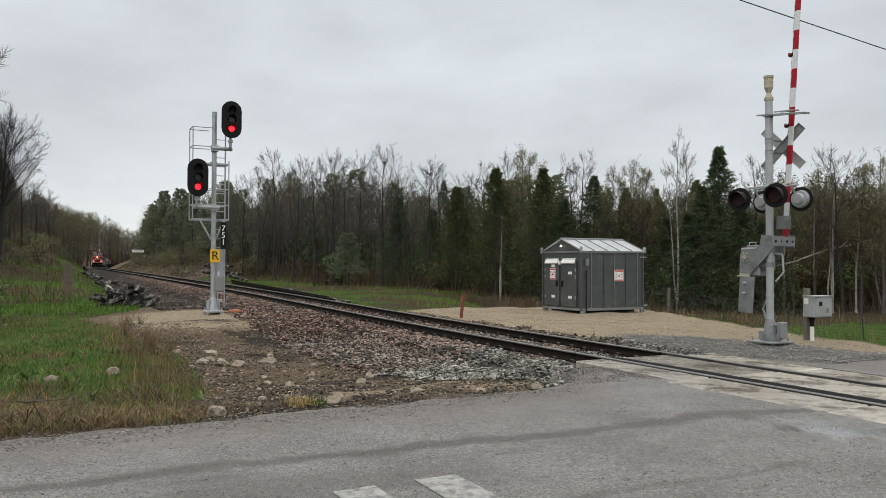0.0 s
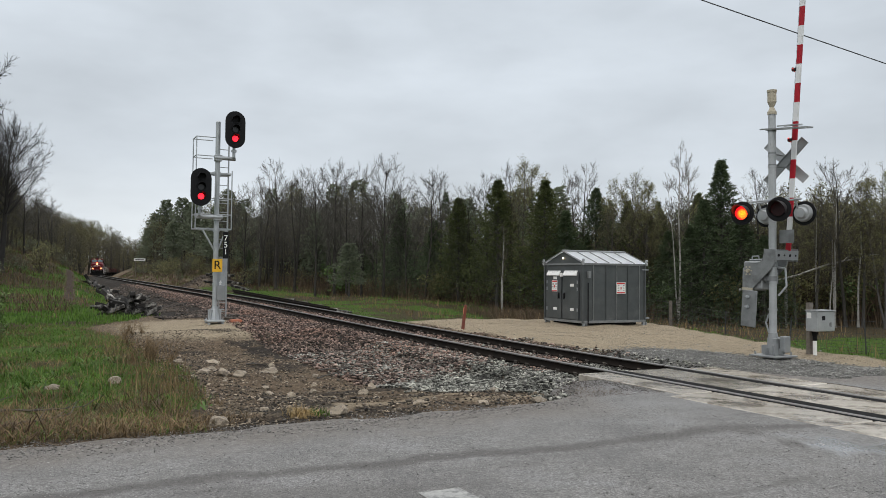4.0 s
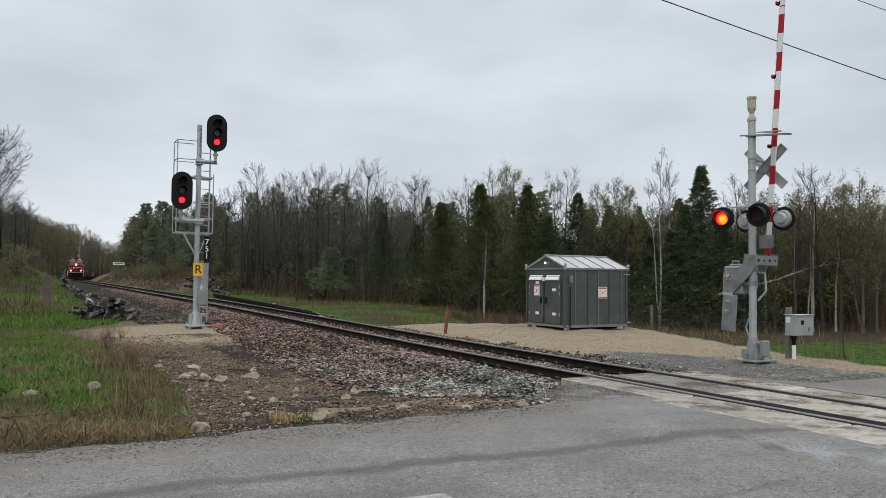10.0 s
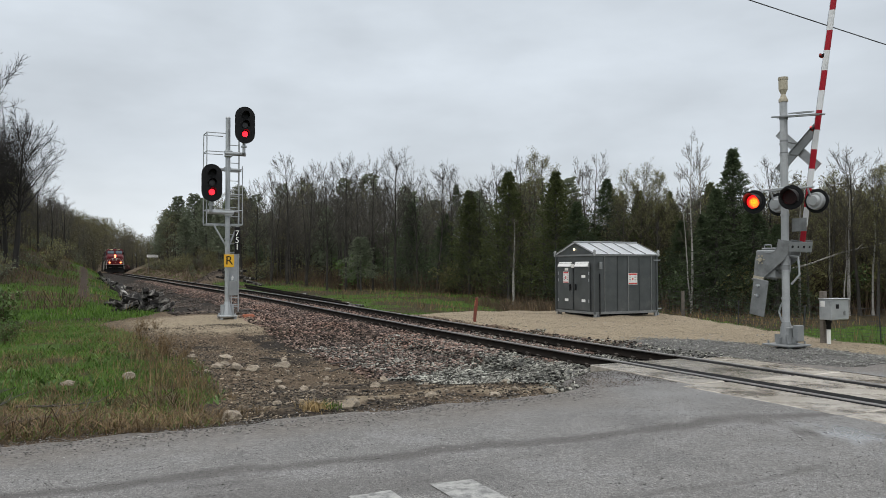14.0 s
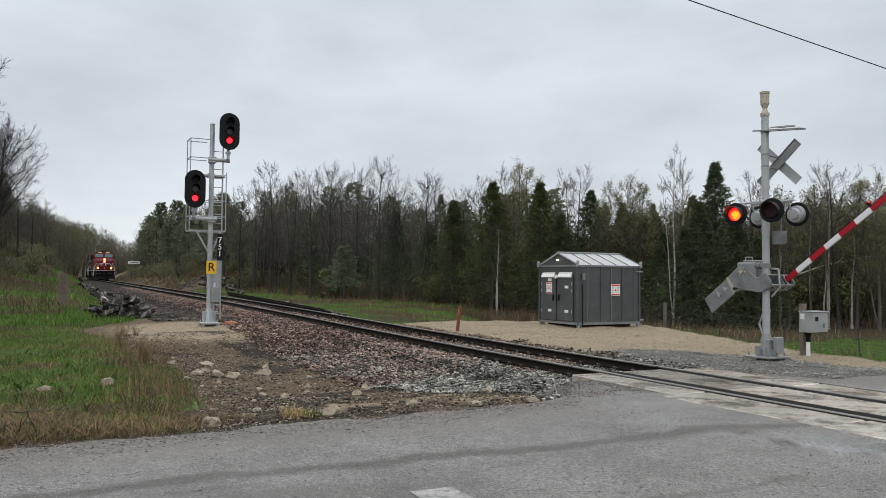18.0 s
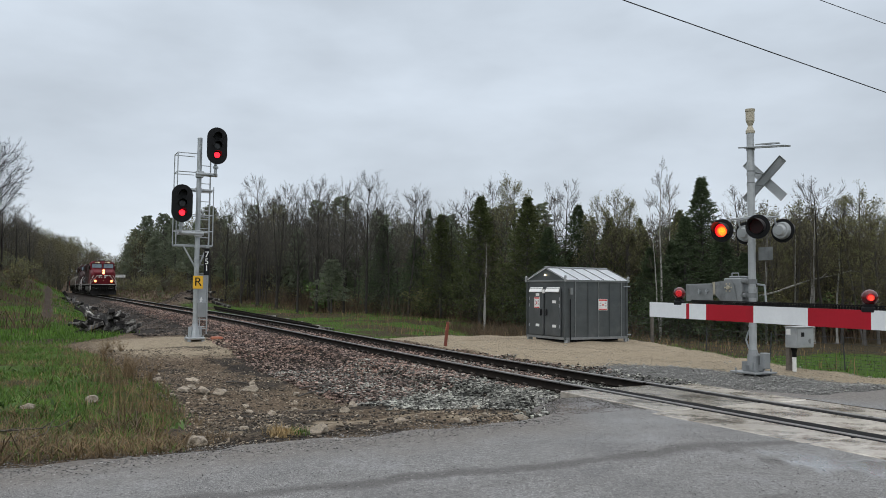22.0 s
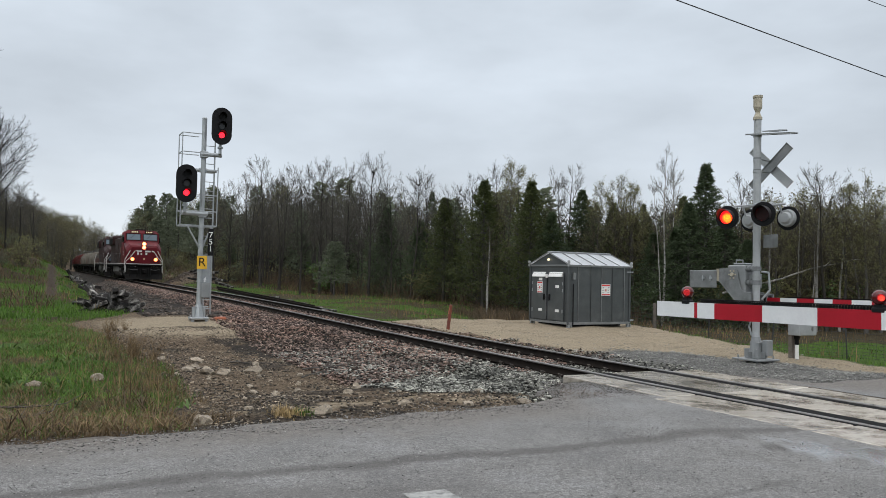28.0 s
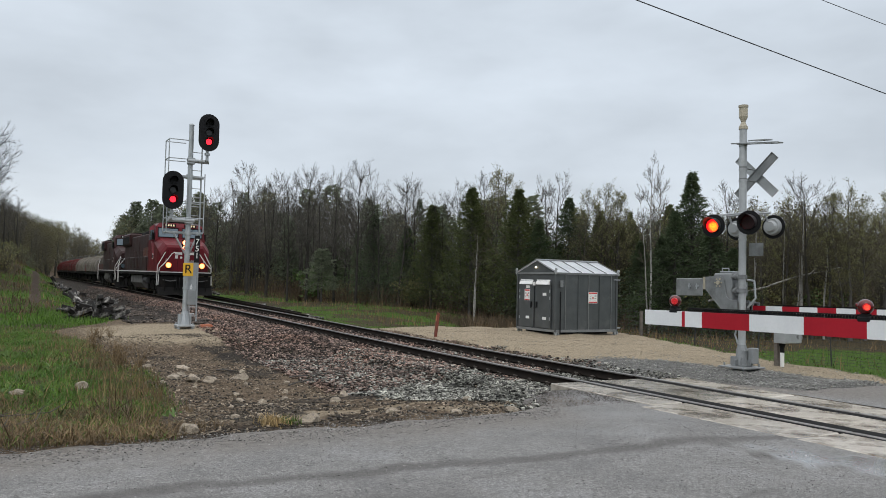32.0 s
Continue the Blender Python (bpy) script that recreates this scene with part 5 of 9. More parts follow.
def crossing_signal(u, s, z, length, lamps, turn=0.0, beside=0.0, label=""):
    """Mast with bell, crossbuck and flashing lights, and a gate that turns about a pivot beside the mast. y runs across the road."""
    post = empty("crossing_signal", TM(u, s, z, 0, 0, turn), label, "crossing signal", "level crossing signals")
    bm = bmesh.new()
    rod(bm, (0, 0, 0.3), (0, 0, 5.2), 0.078, None, 18)
    for k in (0.98, 1.75, 2.76, 4.05, 4.28):
        rod(bm, (0, 0, k), (0, 0, k + 0.04), 0.09, None, 18)
    part("mast", bm, ALU, post)
    bm = bmesh.new()
    rod(bm, (0, 0, 5.2), (0, 0, 5.26), 0.095, None, 16)
    rod(bm, (0, 0, 5.26), (0, 0, 5.36), 0.085, 0.045, 16)
    rod(bm, (0, 0, 5.36), (0, 0, 5.47), 0.045, 0.092, 16)
    rod(bm, (0, 0, 5.47), (0, 0, 5.68), 0.092, None, 16)
    rod(bm, (0, 0, 5.68), (0, 0, 5.73), 0.102, 0.104, 16)
    part("bell", bm, TAN, post, "tan crossing bell on top of the mast")
    bm = bmesh.new()
    box(bm, 0, 0, 0.0, 0.68, 0.68, 0.035, bevel=0.006)
    box(bm, 0, 0, 0.035, 0.30, 0.30, 0.03)
    rod(bm, (0, 0, 0.06), (0, 0, 0.42), 0.15, 0.105, 12)
    rod(bm, (0, 0, 0.42), (0, 0, 0.50), 0.105, 0.088, 12)
    box(bm, 0.02, 0, 0.10, 0.22, 0.23, 0.32, bevel=0.04)
    for i in range(8):
        box(bm, 0.17, 0, 0.06, 0.12, 0.025, 0.12 + 0.06 * (i % 2), pose(0, 0, 0, 0, 0, 45 * i))
    for x in (-0.25, 0.25):
        for y in (-0.25, 0.25):
            rod(bm, (x, y, -0.1), (x, y, 0.1), 0.02)
    part("base", bm, CASE, post, "bolted cast base")
    bm = bmesh.new()
    box(bm, 0.10, -0.22, 0.1, 0.2, 0.13, 0.34, bevel=0.015)
    part("base_box", bm, CASE, post)
    # crossbuck, seen from its bare metal back
    for k, (ang, away) in enumerate(((45, 0.54), (-45, 0.57))):
        m = pose(0, 0, 4.23, 0, 0, 13) @ Matrix.Translation((away, -0.034, 0)) @ pose(0, 0, 0, ang, 0, 0)
        bm = bmesh.new()
        box(bm, 0, 0, -0.61, 0.004, 0.20, 1.22, m)
        board = part("crossbuck_board", bm, CASE if k == 0 else ALU, post, "aluminium crossbuck board")
        bm = bmesh.new()
        for y in (-0.094, 0.094):
            box(bm, -0.012, y, -0.61, 0.02, 0.012, 1.22, m)
        for zz in (-0.61, 0.598):
            box(bm, -0.012, 0, zz, 0.02, 0.176, 0.012, m)
        part("board_rim", bm, PLATE if k == 0 else ALU, board, "folded rim of the board")
    for zz in (4.10, 4.36):
        bm = bmesh.new()
        rod(bm, (0, 0, zz - 0.02), (0, 0, zz + 0.02), 0.084, None, 18)
        rod(bm, (0.05, 0.06, zz), (0.53, 0.11, zz), 0.016)
        box(bm, 0.09, 0.06, zz - 0.035, 0.07, 0.05, 0.07, bevel=0.01)
        part("crossbuck_bracket", bm, PLATE, post, "dark clamp round the mast")
    # thin blades seen from their edges
    for k, m in enumerate((Matrix.Translation((0.02, -0.33, 4.86)) @ pose(0, 0, 0, 6, -3, 4), Matrix.Translation((0.10, -0.36, 4.93)) @ pose(0, 0, 0, -5, -6, 84))):
        bm = bmesh.new()
        box(bm, 0, 0, -0.01, 0.23 if k == 0 else 0.50, 1.12 if k == 0 else 0.20, 0.012, m)
        blade = part("sign_blade", bm, ALU, post, "thin metal sign blade seen from its edge")
        bm = bmesh.new()
        for y in (-0.1, 0.1):
            box(bm, y if k == 0 else 0, 0 if k == 0 else y, -0.028, 0.012 if k == 0 else 0.50, 1.12 if k == 0 else 0.012, 0.014, m)
        part("blade_rim", bm, ALU, blade)
    bm = bmesh.new()
    rod(bm, (0, 0, 4.82), (0, 0, 4.88), 0.088, None, 18)
    part("blade_clamp", bm, PLATE, post)
    bm = bmesh.new()
    box(bm, 0.13, -0.25, 2.42, 0.01, 0.36, 0.28)
    part("small_sign", bm, PLATE, post, "small dull grey sign back")
    # four lights on a cross arm
    bm = bmesh.new()
    rod(bm, (-0.1, 0.55, 3.34), (-0.1, -0.5, 3.34), 0.022)
    rod(bm, (0.12, 0.50, 3.33), (0.12, -0.62, 3.33), 0.022)
    box(bm, 0, 0, 3.30, 0.32, 0.2, 0.06, bevel=0.01)
    for y in (0.47, -0.47):
        rod(bm, (-0.1, y, 3.34), (-0.24, y, 3.1), 0.02)
        rod(bm, (0.12, y, 3.33), (0.24, y, 3.08), 0.02)
    part("cross_arm", bm, GALV, post)
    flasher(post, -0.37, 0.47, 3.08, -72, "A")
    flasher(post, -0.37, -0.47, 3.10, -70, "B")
    flasher(post, 0.36, 0.45, 3.05, 100)
    flasher(post, 0.36, -0.50, 3.05, 100)
    # gate mechanism
    py, pz = 0.53, 1.83
    bm = bmesh.new()
    box(bm, 0.13, 0.45, 1.42, 0.46, 0.50, 0.62, bevel=0.025)
    box(bm, 0.10, 0.15, 1.55, 0.2, 0.25, 0.3)
    box(bm, 0.13, 0.45, 2.04, 0.30, 0.34, 0.05, bevel=0.02)
    mech = part("gate_mechanism", bm, CASE, post, "grey steel gate mechanism case")
    bm = bmesh.new()
    rod(bm, (-0.09, py, pz), (-0.17, py, pz), 0.045, None, 10)
    for i in range(6):
        a = math.pi * i / 3
        rod(bm, (-0.09, py + 0.09 * math.cos(a), pz + 0.09 * math.sin(a)), (-0.155, py + 0.09 * math.cos(a), pz + 0.09 * math.sin(a)), 0.018, None, 6)
    part("pivot_bolts", bm, TAN, mech, "ring of pivot bolts")
    for zz in (1.66, 1.96):
        bm = bmesh.new()
        rod(bm, (0, 0, zz - 0.05), (0, 0, zz + 0.05), 0.10, None, 16)
        rod(bm, (-0.03, 0.05, zz), (-0.03, 0.26, zz), 0.055, None, 12)
        for yy in (0.11, 0.20):
            rod(bm, (-0.03, yy, zz), (-0.03, yy + 0.03, zz), 0.075, None, 12)
        part("mast_clamp", bm, PLATE, mech, "cast clamp between mast and mechanism")
    bm = bmesh.new()
    bars(bm, [(0.0, 0.36, 2.08), (0.0, 0.36, 2.15), (0.0, 0.54, 2.15), (0.0, 0.54, 2.08)], 0.012)
    part("lifting_handle", bm, GALV, mech)
    bm = bmesh.new()
    bars(bm, [(0.1, -0.05, 1.9), (0.12, -0.22, 1.88), (0.12, -0.25, 1.5), (0.05, -0.1, 1.3)], 0.022)
    part("conduit", bm, GALV, post)
    bm = bmesh.new()
    bars(bm, [(0.02, 0.12, 0.9), (0.02, 0.2, 0.7), (0.02, 0.12, 0.5)], 0.02)
    part("conduit", bm, GALV, post)
    # the turning gate; built as it lies when down, along -y
    gate = new("gate_arm")
    gate.parent = post
    gate.matrix_basis = pose(beside, py, pz)
    tagged(gate, "red and white striped gate arm with a counterweight")
    h = -0.55
    front = -0.13 - beside
    back = 0.22 - beside * 0.9
    for x in (front, back):
        bm = bmesh.new()
        prism(bm, [(0.44, 0.13), (0.05, 0.15), (-0.04, 0.145), (-0.11, 0.11), (-0.15, 0.05), (-0.165, -0.05), (-0.18, -0.20), (-0.21, -0.30), (-0.26, -0.36), (-0.34, -0.39), (-0.50, -0.40), (-0.50, -0.66), (-0.20, -0.66), (-0.08, -0.58), (0.36, -0.15), (0.44, -0.15)], -0.006, 0.006,
              Matrix.Translation((x, 0, 0)) @ pose(0, 0, 0, 0, 0, 90))
        plate = part("side_plate", bm, PLATE, gate, "curved steel side plate")
        bm = bmesh.new()
        rim = ((-0.165, -0.05), (-0.18, -0.20), (-0.21, -0.30), (-0.26, -0.36), (-0.34, -0.39), (-0.50, -0.40))
        for (y0, z0), (y1, z1) in zip(rim, rim[1:]):
            rod(bm, (x, y0, z0), (x, y1, z1), 0.016, None, 6)
        low = ((0.36, -0.15), (-0.08, -0.58), (-0.20, -0.66), (-0.50, -0.66))
        for (y0, z0), (y1, z1) in zip(low, low[1:]):
            rod(bm, (x, y0, z0), (x, y1, z1), 0.014, None, 6)
        part("plate_flange", bm, PLATE, plate, "rounded flange along the plate's edge")
    bm = bmesh.new()
    box(bm, 0, 0.82, -0.30, 0.03, 0.80, 0.40, Matrix.Translation((front - 0.03, 0, 0)), bevel=0.012)
    weight = part("counterweight", bm, PLATE, gate, "flat grey counterweight plate")
    bm = bmesh.new()
    box(bm, front - 0.012, 0.40, -0.15, 0.02, 0.06, 0.28)
    part("clamp_strip", bm, TAN, weight, "tan strip between counterweight and plate")
    for y in (0.56, 0.78):
        bm = bmesh.new()
        box(bm, front - 0.062, y, -0.10, 0.05, 0.06, 0.05)
        rod(bm, (front - 0.085, y, -0.02), (front - 0.085, y, -0.14), 0.012)
        part("weight_clamp", bm, GALV, weight)
    bm = bmesh.new()
    wide = 0.15 - front
    box(bm, 0.15 - wide / 2, -0.38, h + 0.12, wide, 0.20, 0.02)
    box(bm, 0.15 - wide / 2, -0.38, h - 0.14, wide, 0.20, 0.02)
    for y in (-0.28, -0.46):
        rod(bm, (0, y, h - 0.13), (0, y, h + 0.13), 0.025)
    box(bm, 0.14, -0.38, h - 0.13, 0.02, 0.28, 0.26)
    box(bm, front + 0.03, -0.38, h - 0.13, 0.02, 0.20, 0.26)
    bracket = part("arm_bracket", bm, CASE, gate, "steel bracket that holds the arm")
    for i in range(4):
        bm = bmesh.new()
        x = 0.10 - wide * (i + 0.2) / 4
        rod(bm, (x, -0.38, h + 0.139), (x, -0.38, h + 0.148), 0.03 if i % 2 else 0.022, None, 10)
        part("bracket_bolt", bm, BLACK, bracket, "dark bolt in the bracket")
        bm = bmesh.new()
        rod(bm, (x, -0.38, h - 0.148), (x, -0.38, h - 0.139), 0.03 if i % 2 else 0.022, None, 10)
        part("bracket_bolt", bm, BLACK, bracket, "dark bolt in the bracket")
    bm = bmesh.new()
    for i in range(6):
        rod(bm, (0.09, -0.26 - i * 0.04, h + 0.02), (0.09, -0.28 - i * 0.04, h + 0.02), 0.065, None, 12)
    part("spring", bm, BLACK, gate)
    # stripes, thicker towards the root
    root, marks = 0.48, [length]
    marks += [length - 0.38, length - 0.41, length - 0.57]
    a, red = length - 0.57, True
    while a - 0.41 > root:
        a -= 0.41
        marks.append(a)
    marks.append(root)
    red = [False, True, False] + [i % 2 == 0 for i in range(len(marks) - 4)]
    arm_m = Matrix.Translation((0.0, 0, 0))
    for a1, a0, is_red in zip(marks, marks[1:], red):
        bm = bmesh.new()
        t1, t0 = 0.056, 0.056
        vs = []
        for a, t in ((a0, t0), (a1, t1)):
            vs.append([bm.verts.new(arm_m @ Vector((x, -a, h + zz))) for x, zz in ((-0.02, -t), (0.02, -t), (0.02, t), (-0.02, t))])
        for i in range(4):
            j = (i + 1) % 4
            bm.faces.new((vs[0][i], vs[0][j], vs[1][j], vs[1][i]))
        bm.faces.new(vs[0])
        bm.faces.new(vs[1][::-1])
        part("stripe", bm, RED if is_red else WHITE, gate, "red reflective stripe" if is_red else "white reflective stripe")
    for a, phase in lamps:
        gate_lamp(gate, a, h + 0.056, phase)
    bm = bmesh.new()
    pts, n = [], int((length - 1.4) / 0.0028)
    top = h + 0.060
    for i in range(n):
        a = length - 0.42 - i * 0.0028
        pts.append((0.013 * math.cos(i * 0.9), -a, top + 0.010 + 0.013 * math.sin(i * 0.9)))
    bm.free()
    v, f = tubes([(*p, *q, 0.005, 0.005) for p, q in zip(pts, pts[1:])], 3)
    part("coiled_cable", raw_mesh("coiled_cable", v, f, RUBBER), None, gate, "coiled black lamp cable")
    GATE_ARMS.append((gate, (beside, py, pz)))
    return post


crossing_signal(13.835, 11.52, -0.03, 6.3, ((2.88, "A"), (4.40, "B"), (5.99, None)), 0, 0.42,
                label="silver level crossing signal with bell and flashing red lights on gravel")
crossing_signal(4.328, -0.118, 0.185, 5.2, ((2.0, "B"), (3.42, "A"), (4.905, None)), 180,
                label="silver level crossing signal whose striped gate closes the lane")


# ---- equipment shed ----
def build_shed():
    u0, s0, w, l, e = 17.0, 22.25, 2.34, 2.86, 2.26
    z = float(ground_z(u0 + 1.2, s0 + 1.0)) + 0.03
    shed = empty("equipment_shed", TM(u0, s0, z), "grey ribbed steel equipment shed with pale gabled roof on gravel", "shed")
    bm = bmesh.new()
    box(bm, l / 2, w / 2, 0.14, l - 0.02, w - 0.02, e - 0.14)
    walls = part("wall", bm, SHEDWALL, shed)
    bm = bmesh.new()
    prism(bm, [(0.0, e), (w, e), (w / 2, e + 0.42)], 0.015, l - 0.015, pose(0, 0, 0, 0, 0, 90) @ Matrix.Diagonal((1, -1, 1, 1)))
    part("gable", bm, SHEDWALL, shed)
    # roof sheets with standing seams
    for side in (0, 1):
        bm = bmesh.new()
        y0, y1 = (-0.06, w / 2) if side == 0 else (w + 0.06, w / 2)
        v = [bm.verts.new(p) for p in ((-0.05, y0, e - 0.01), (l + 0.05, y0, e - 0.01), (l + 0.05, y1, e + 0.44), (-0.05, y1, e + 0.44))]
        f = bm.faces.new(v)
        bmesh.ops.solidify(bm, geom=[f], thickness=0.02)
        roof = part("roof_sheet", bm, SHEDROOF, shed, "pale metal roof sheet")
        bm = bmesh.new()
        for i in range(6):
            x = -0.03 + (l + 0.06) * i / 5
            a, b = Vector((x, y0, e + 0.01)), Vector((x, y1, e + 0.46))
            rod(bm, a, b, 0.018, None, 4)
        part("standing_seam", bm, SHEDTRIM, roof)
    bm = bmesh.new()
    rod(bm, (-0.06, w / 2, e + 0.46), (l + 0.06, w / 2, e + 0.46), 0.035, None, 8)
    part("ridge_cap", bm, SHEDTRIM, shed)
    bm = bmesh.new()
    box(bm, l / 2, -0.02, e - 0.075, l + 0.06, 0.03, 0.075)
    box(bm, l / 2, w + 0.02, e - 0.075, l + 0.06, 0.03, 0.075)
    box(bm, -0.02, w / 2, e - 0.07, 0.03, w + 0.06, 0.06)
    part("eave_trim", bm, SHEDTRIM, shed)
    bm = bmesh.new()
    box(bm, l / 2, -0.015, 0.10, l + 0.03, 0.04, 0.085)
    box(bm, l / 2, w + 0.015, 0.10, l + 0.03, 0.04, 0.085)
    box(bm, -0.015, w / 2, 0.10, 0.04, w + 0.03, 0.085)
    part("base_rail", bm, SHEDTRIM, shed)
    for x, y in ((0, 0), (l, 0), (0, w), (l, w)):
        bm = bmesh.new()
        box(bm, x, y, 0.10, 0.07, 0.07, e - 0.1)
        part("corner_post", bm, SHEDWALL, shed)
    for x in (0.05, l - 0.05):
        for y in (0.02, w - 0.02):
            bm = bmesh.new()
            box(bm, x, y, -0.03, 0.09, 0.09, 0.14)
            box(bm, x + 0.13, y, -0.03, 0.05, 0.05, 0.13)
            box(bm, x, y, -0.03, 0.2, 0.18, 0.02)
            part("foot", bm, GALV, shed)
    bm = bmesh.new()
    box(bm, l / 2, w / 2, 0.02, l - 0.5, w - 0.4, 0.12)
    part("underframe", bm, BLACK, shed)
    for i, x in enumerate((0.45, 1.04, 1.52, 2.04, 2.60)):
        bm = bmesh.new()
        box(bm, x, -0.010, 0.19, 0.022, 0.02, e - 0.27)
        part("wall_rib", bm, SHEDTRIM if i in (0, 2, 4) else SHEDWALL, walls, "vertical seam of the wall sheets")
    # lifting eyes
    for x, y in ((-0.03, -0.06), (l + 0.03, -0.06), (-0.03, w + 0.06), (l + 0.03, w + 0.06)):
        bm = bmesh.new()
        for dz in (-0.02, 0.09):
            rod(bm, (x - 0.02, y, e + dz), (x + 0.02, y, e + dz), 0.06, None, 12)
        part("lifting_eye", bm, ALU, shed, "pale round lifting eye at a roof corner")
    # doors on the side towards the track
    for y0 in (0.20, 1.24):
        bm = bmesh.new()
        box(bm, -0.03, y0 + 0.48, 0.22, 0.035, 0.94, 1.72, bevel=0.006)
        door = part("door", bm, SHEDWALL, shed, "grey steel door")
        bm = bmesh.new()
        prism(bm, [(-0.02, 1.98), (-0.10, 1.83), (-0.10, 1.80), (-0.02, 1.80)], y0 + 0.08, y0 + 0.88, Matrix())
        part("vent_hood", bm, SIGNWHITE, door, "white sloping vent hood")
        bm = bmesh.new()
        hy = y0 + (0.83 if y0 < 1 else 0.13)
        box(bm, -0.07, hy, 0.95, 0.04, 0.07, 0.22, bevel=0.008)
        rod(bm, (-0.10, hy, 1.12), (-0.10, hy, 0.92), 0.014)
        part("handle", bm, BLACK, door, "black door handle")
        for zz in (0.5, 1.25, 1.5):
            bm = bmesh.new()
            box(bm, -0.052, y0 + (0.06 if y0 < 1 else 0.9), zz, 0.02, 0.04, 0.12)
            part("hinge", bm, GALV, door)
        for zz in (0.52, 1.40) if y0 < 1 else (0.52, 1.66):
            bm = bmesh.new()
            box(bm, -0.05, y0 + 0.38, zz, 0.008, 0.22, 0.10)
            part("label_plate", bm, SIGNWHITE, door, "small white label plate")
    bm = bmesh.new()
    box(bm, -0.055, 1.65, 1.20, 0.008, 0.34, 0.42)
    sign = part("warning_sign", bm, SIGNWHITE, shed, "white warning sign with red bands")
    bm = bmesh.new()
    for zz, hh in ((1.21, 0.035), (1.555, 0.05)):
        box(bm, -0.061, 1.65, zz, 0.004, 0.30, hh)
    box(bm, -0.061, 1.65, 1.35, 0.004, 0.06, 0.1)
    part("sign_band", bm, SIGNRED, sign)
    for zz in (1.32, 1.38, 1.45, 1.49):
        for y in (1.55, 1.75):
            bm = bmesh.new()
            box(bm, -0.061, y, zz, 0.003, 0.08, 0.012)
            part("text_bar", bm, BLACK, sign)
    bm = bmesh.new()
    box(bm, 1.70, -0.035, 1.15, 0.42, 0.008, 0.42)
    sign = part("warning_sign", bm, SIGNWHITE, shed, "white warning sign with red bands")
    bm = bmesh.new()
    box(bm, 1.70, -0.041, 1.17, 0.38, 0.004, 0.04)
    box(bm, 1.70, -0.041, 1.50, 0.38, 0.004, 0.05)
    box(bm, 1.70, -0.041, 1.31, 0.05, 0.004, 0.08)
    part("sign_band", bm, SIGNRED, sign)
    for zz in (1.27, 1.33, 1.39, 1.45):
        for x in (1.58, 1.82):
            bm = bmesh.new()
            box(bm, x, -0.041, zz, 0.08, 0.003, 0.012)
            part("text_bar", bm, BLACK, sign)
    bm = bmesh.new()
    bars(bm, [(0.20, -0.05, 0.05), (0.20, -0.05, 1.55)], 0.022)
    part("conduit", bm, BLACK, shed)
    bm = bmesh.new()
    box(bm, 0.22, -0.07, 1.72, 0.10, 0.09, 0.24, bevel=0.008)
    part("switch_box", bm, CASE, shed)
    bm = bmesh.new()
    rod(bm, (0.0, w / 2, e + 0.18), (-0.05, w / 2, e + 0.18), 0.034, None, 12)
    part("gable_lamp", bm, BULB, shed, "small lit lamp in the gable")
    bm = bmesh.new()
    box(bm, -0.05, 1.22, 1.76, 0.05, 0.12, 0.14)
    part("meter_box", bm, SIGNWHITE, shed)
    bm = bmesh.new()
    box(bm, 2.95, -0.04, 0.22, 0.16, 0.03, 0.05)
    part("wall_bracket", bm, GALV, shed)
    bm = bmesh.new()
    box(bm, 2.85, -0.04, 2.02, 0.3, 0.03, 0.04)
    part("wall_bracket", bm, GALV, shed)


build_shed()


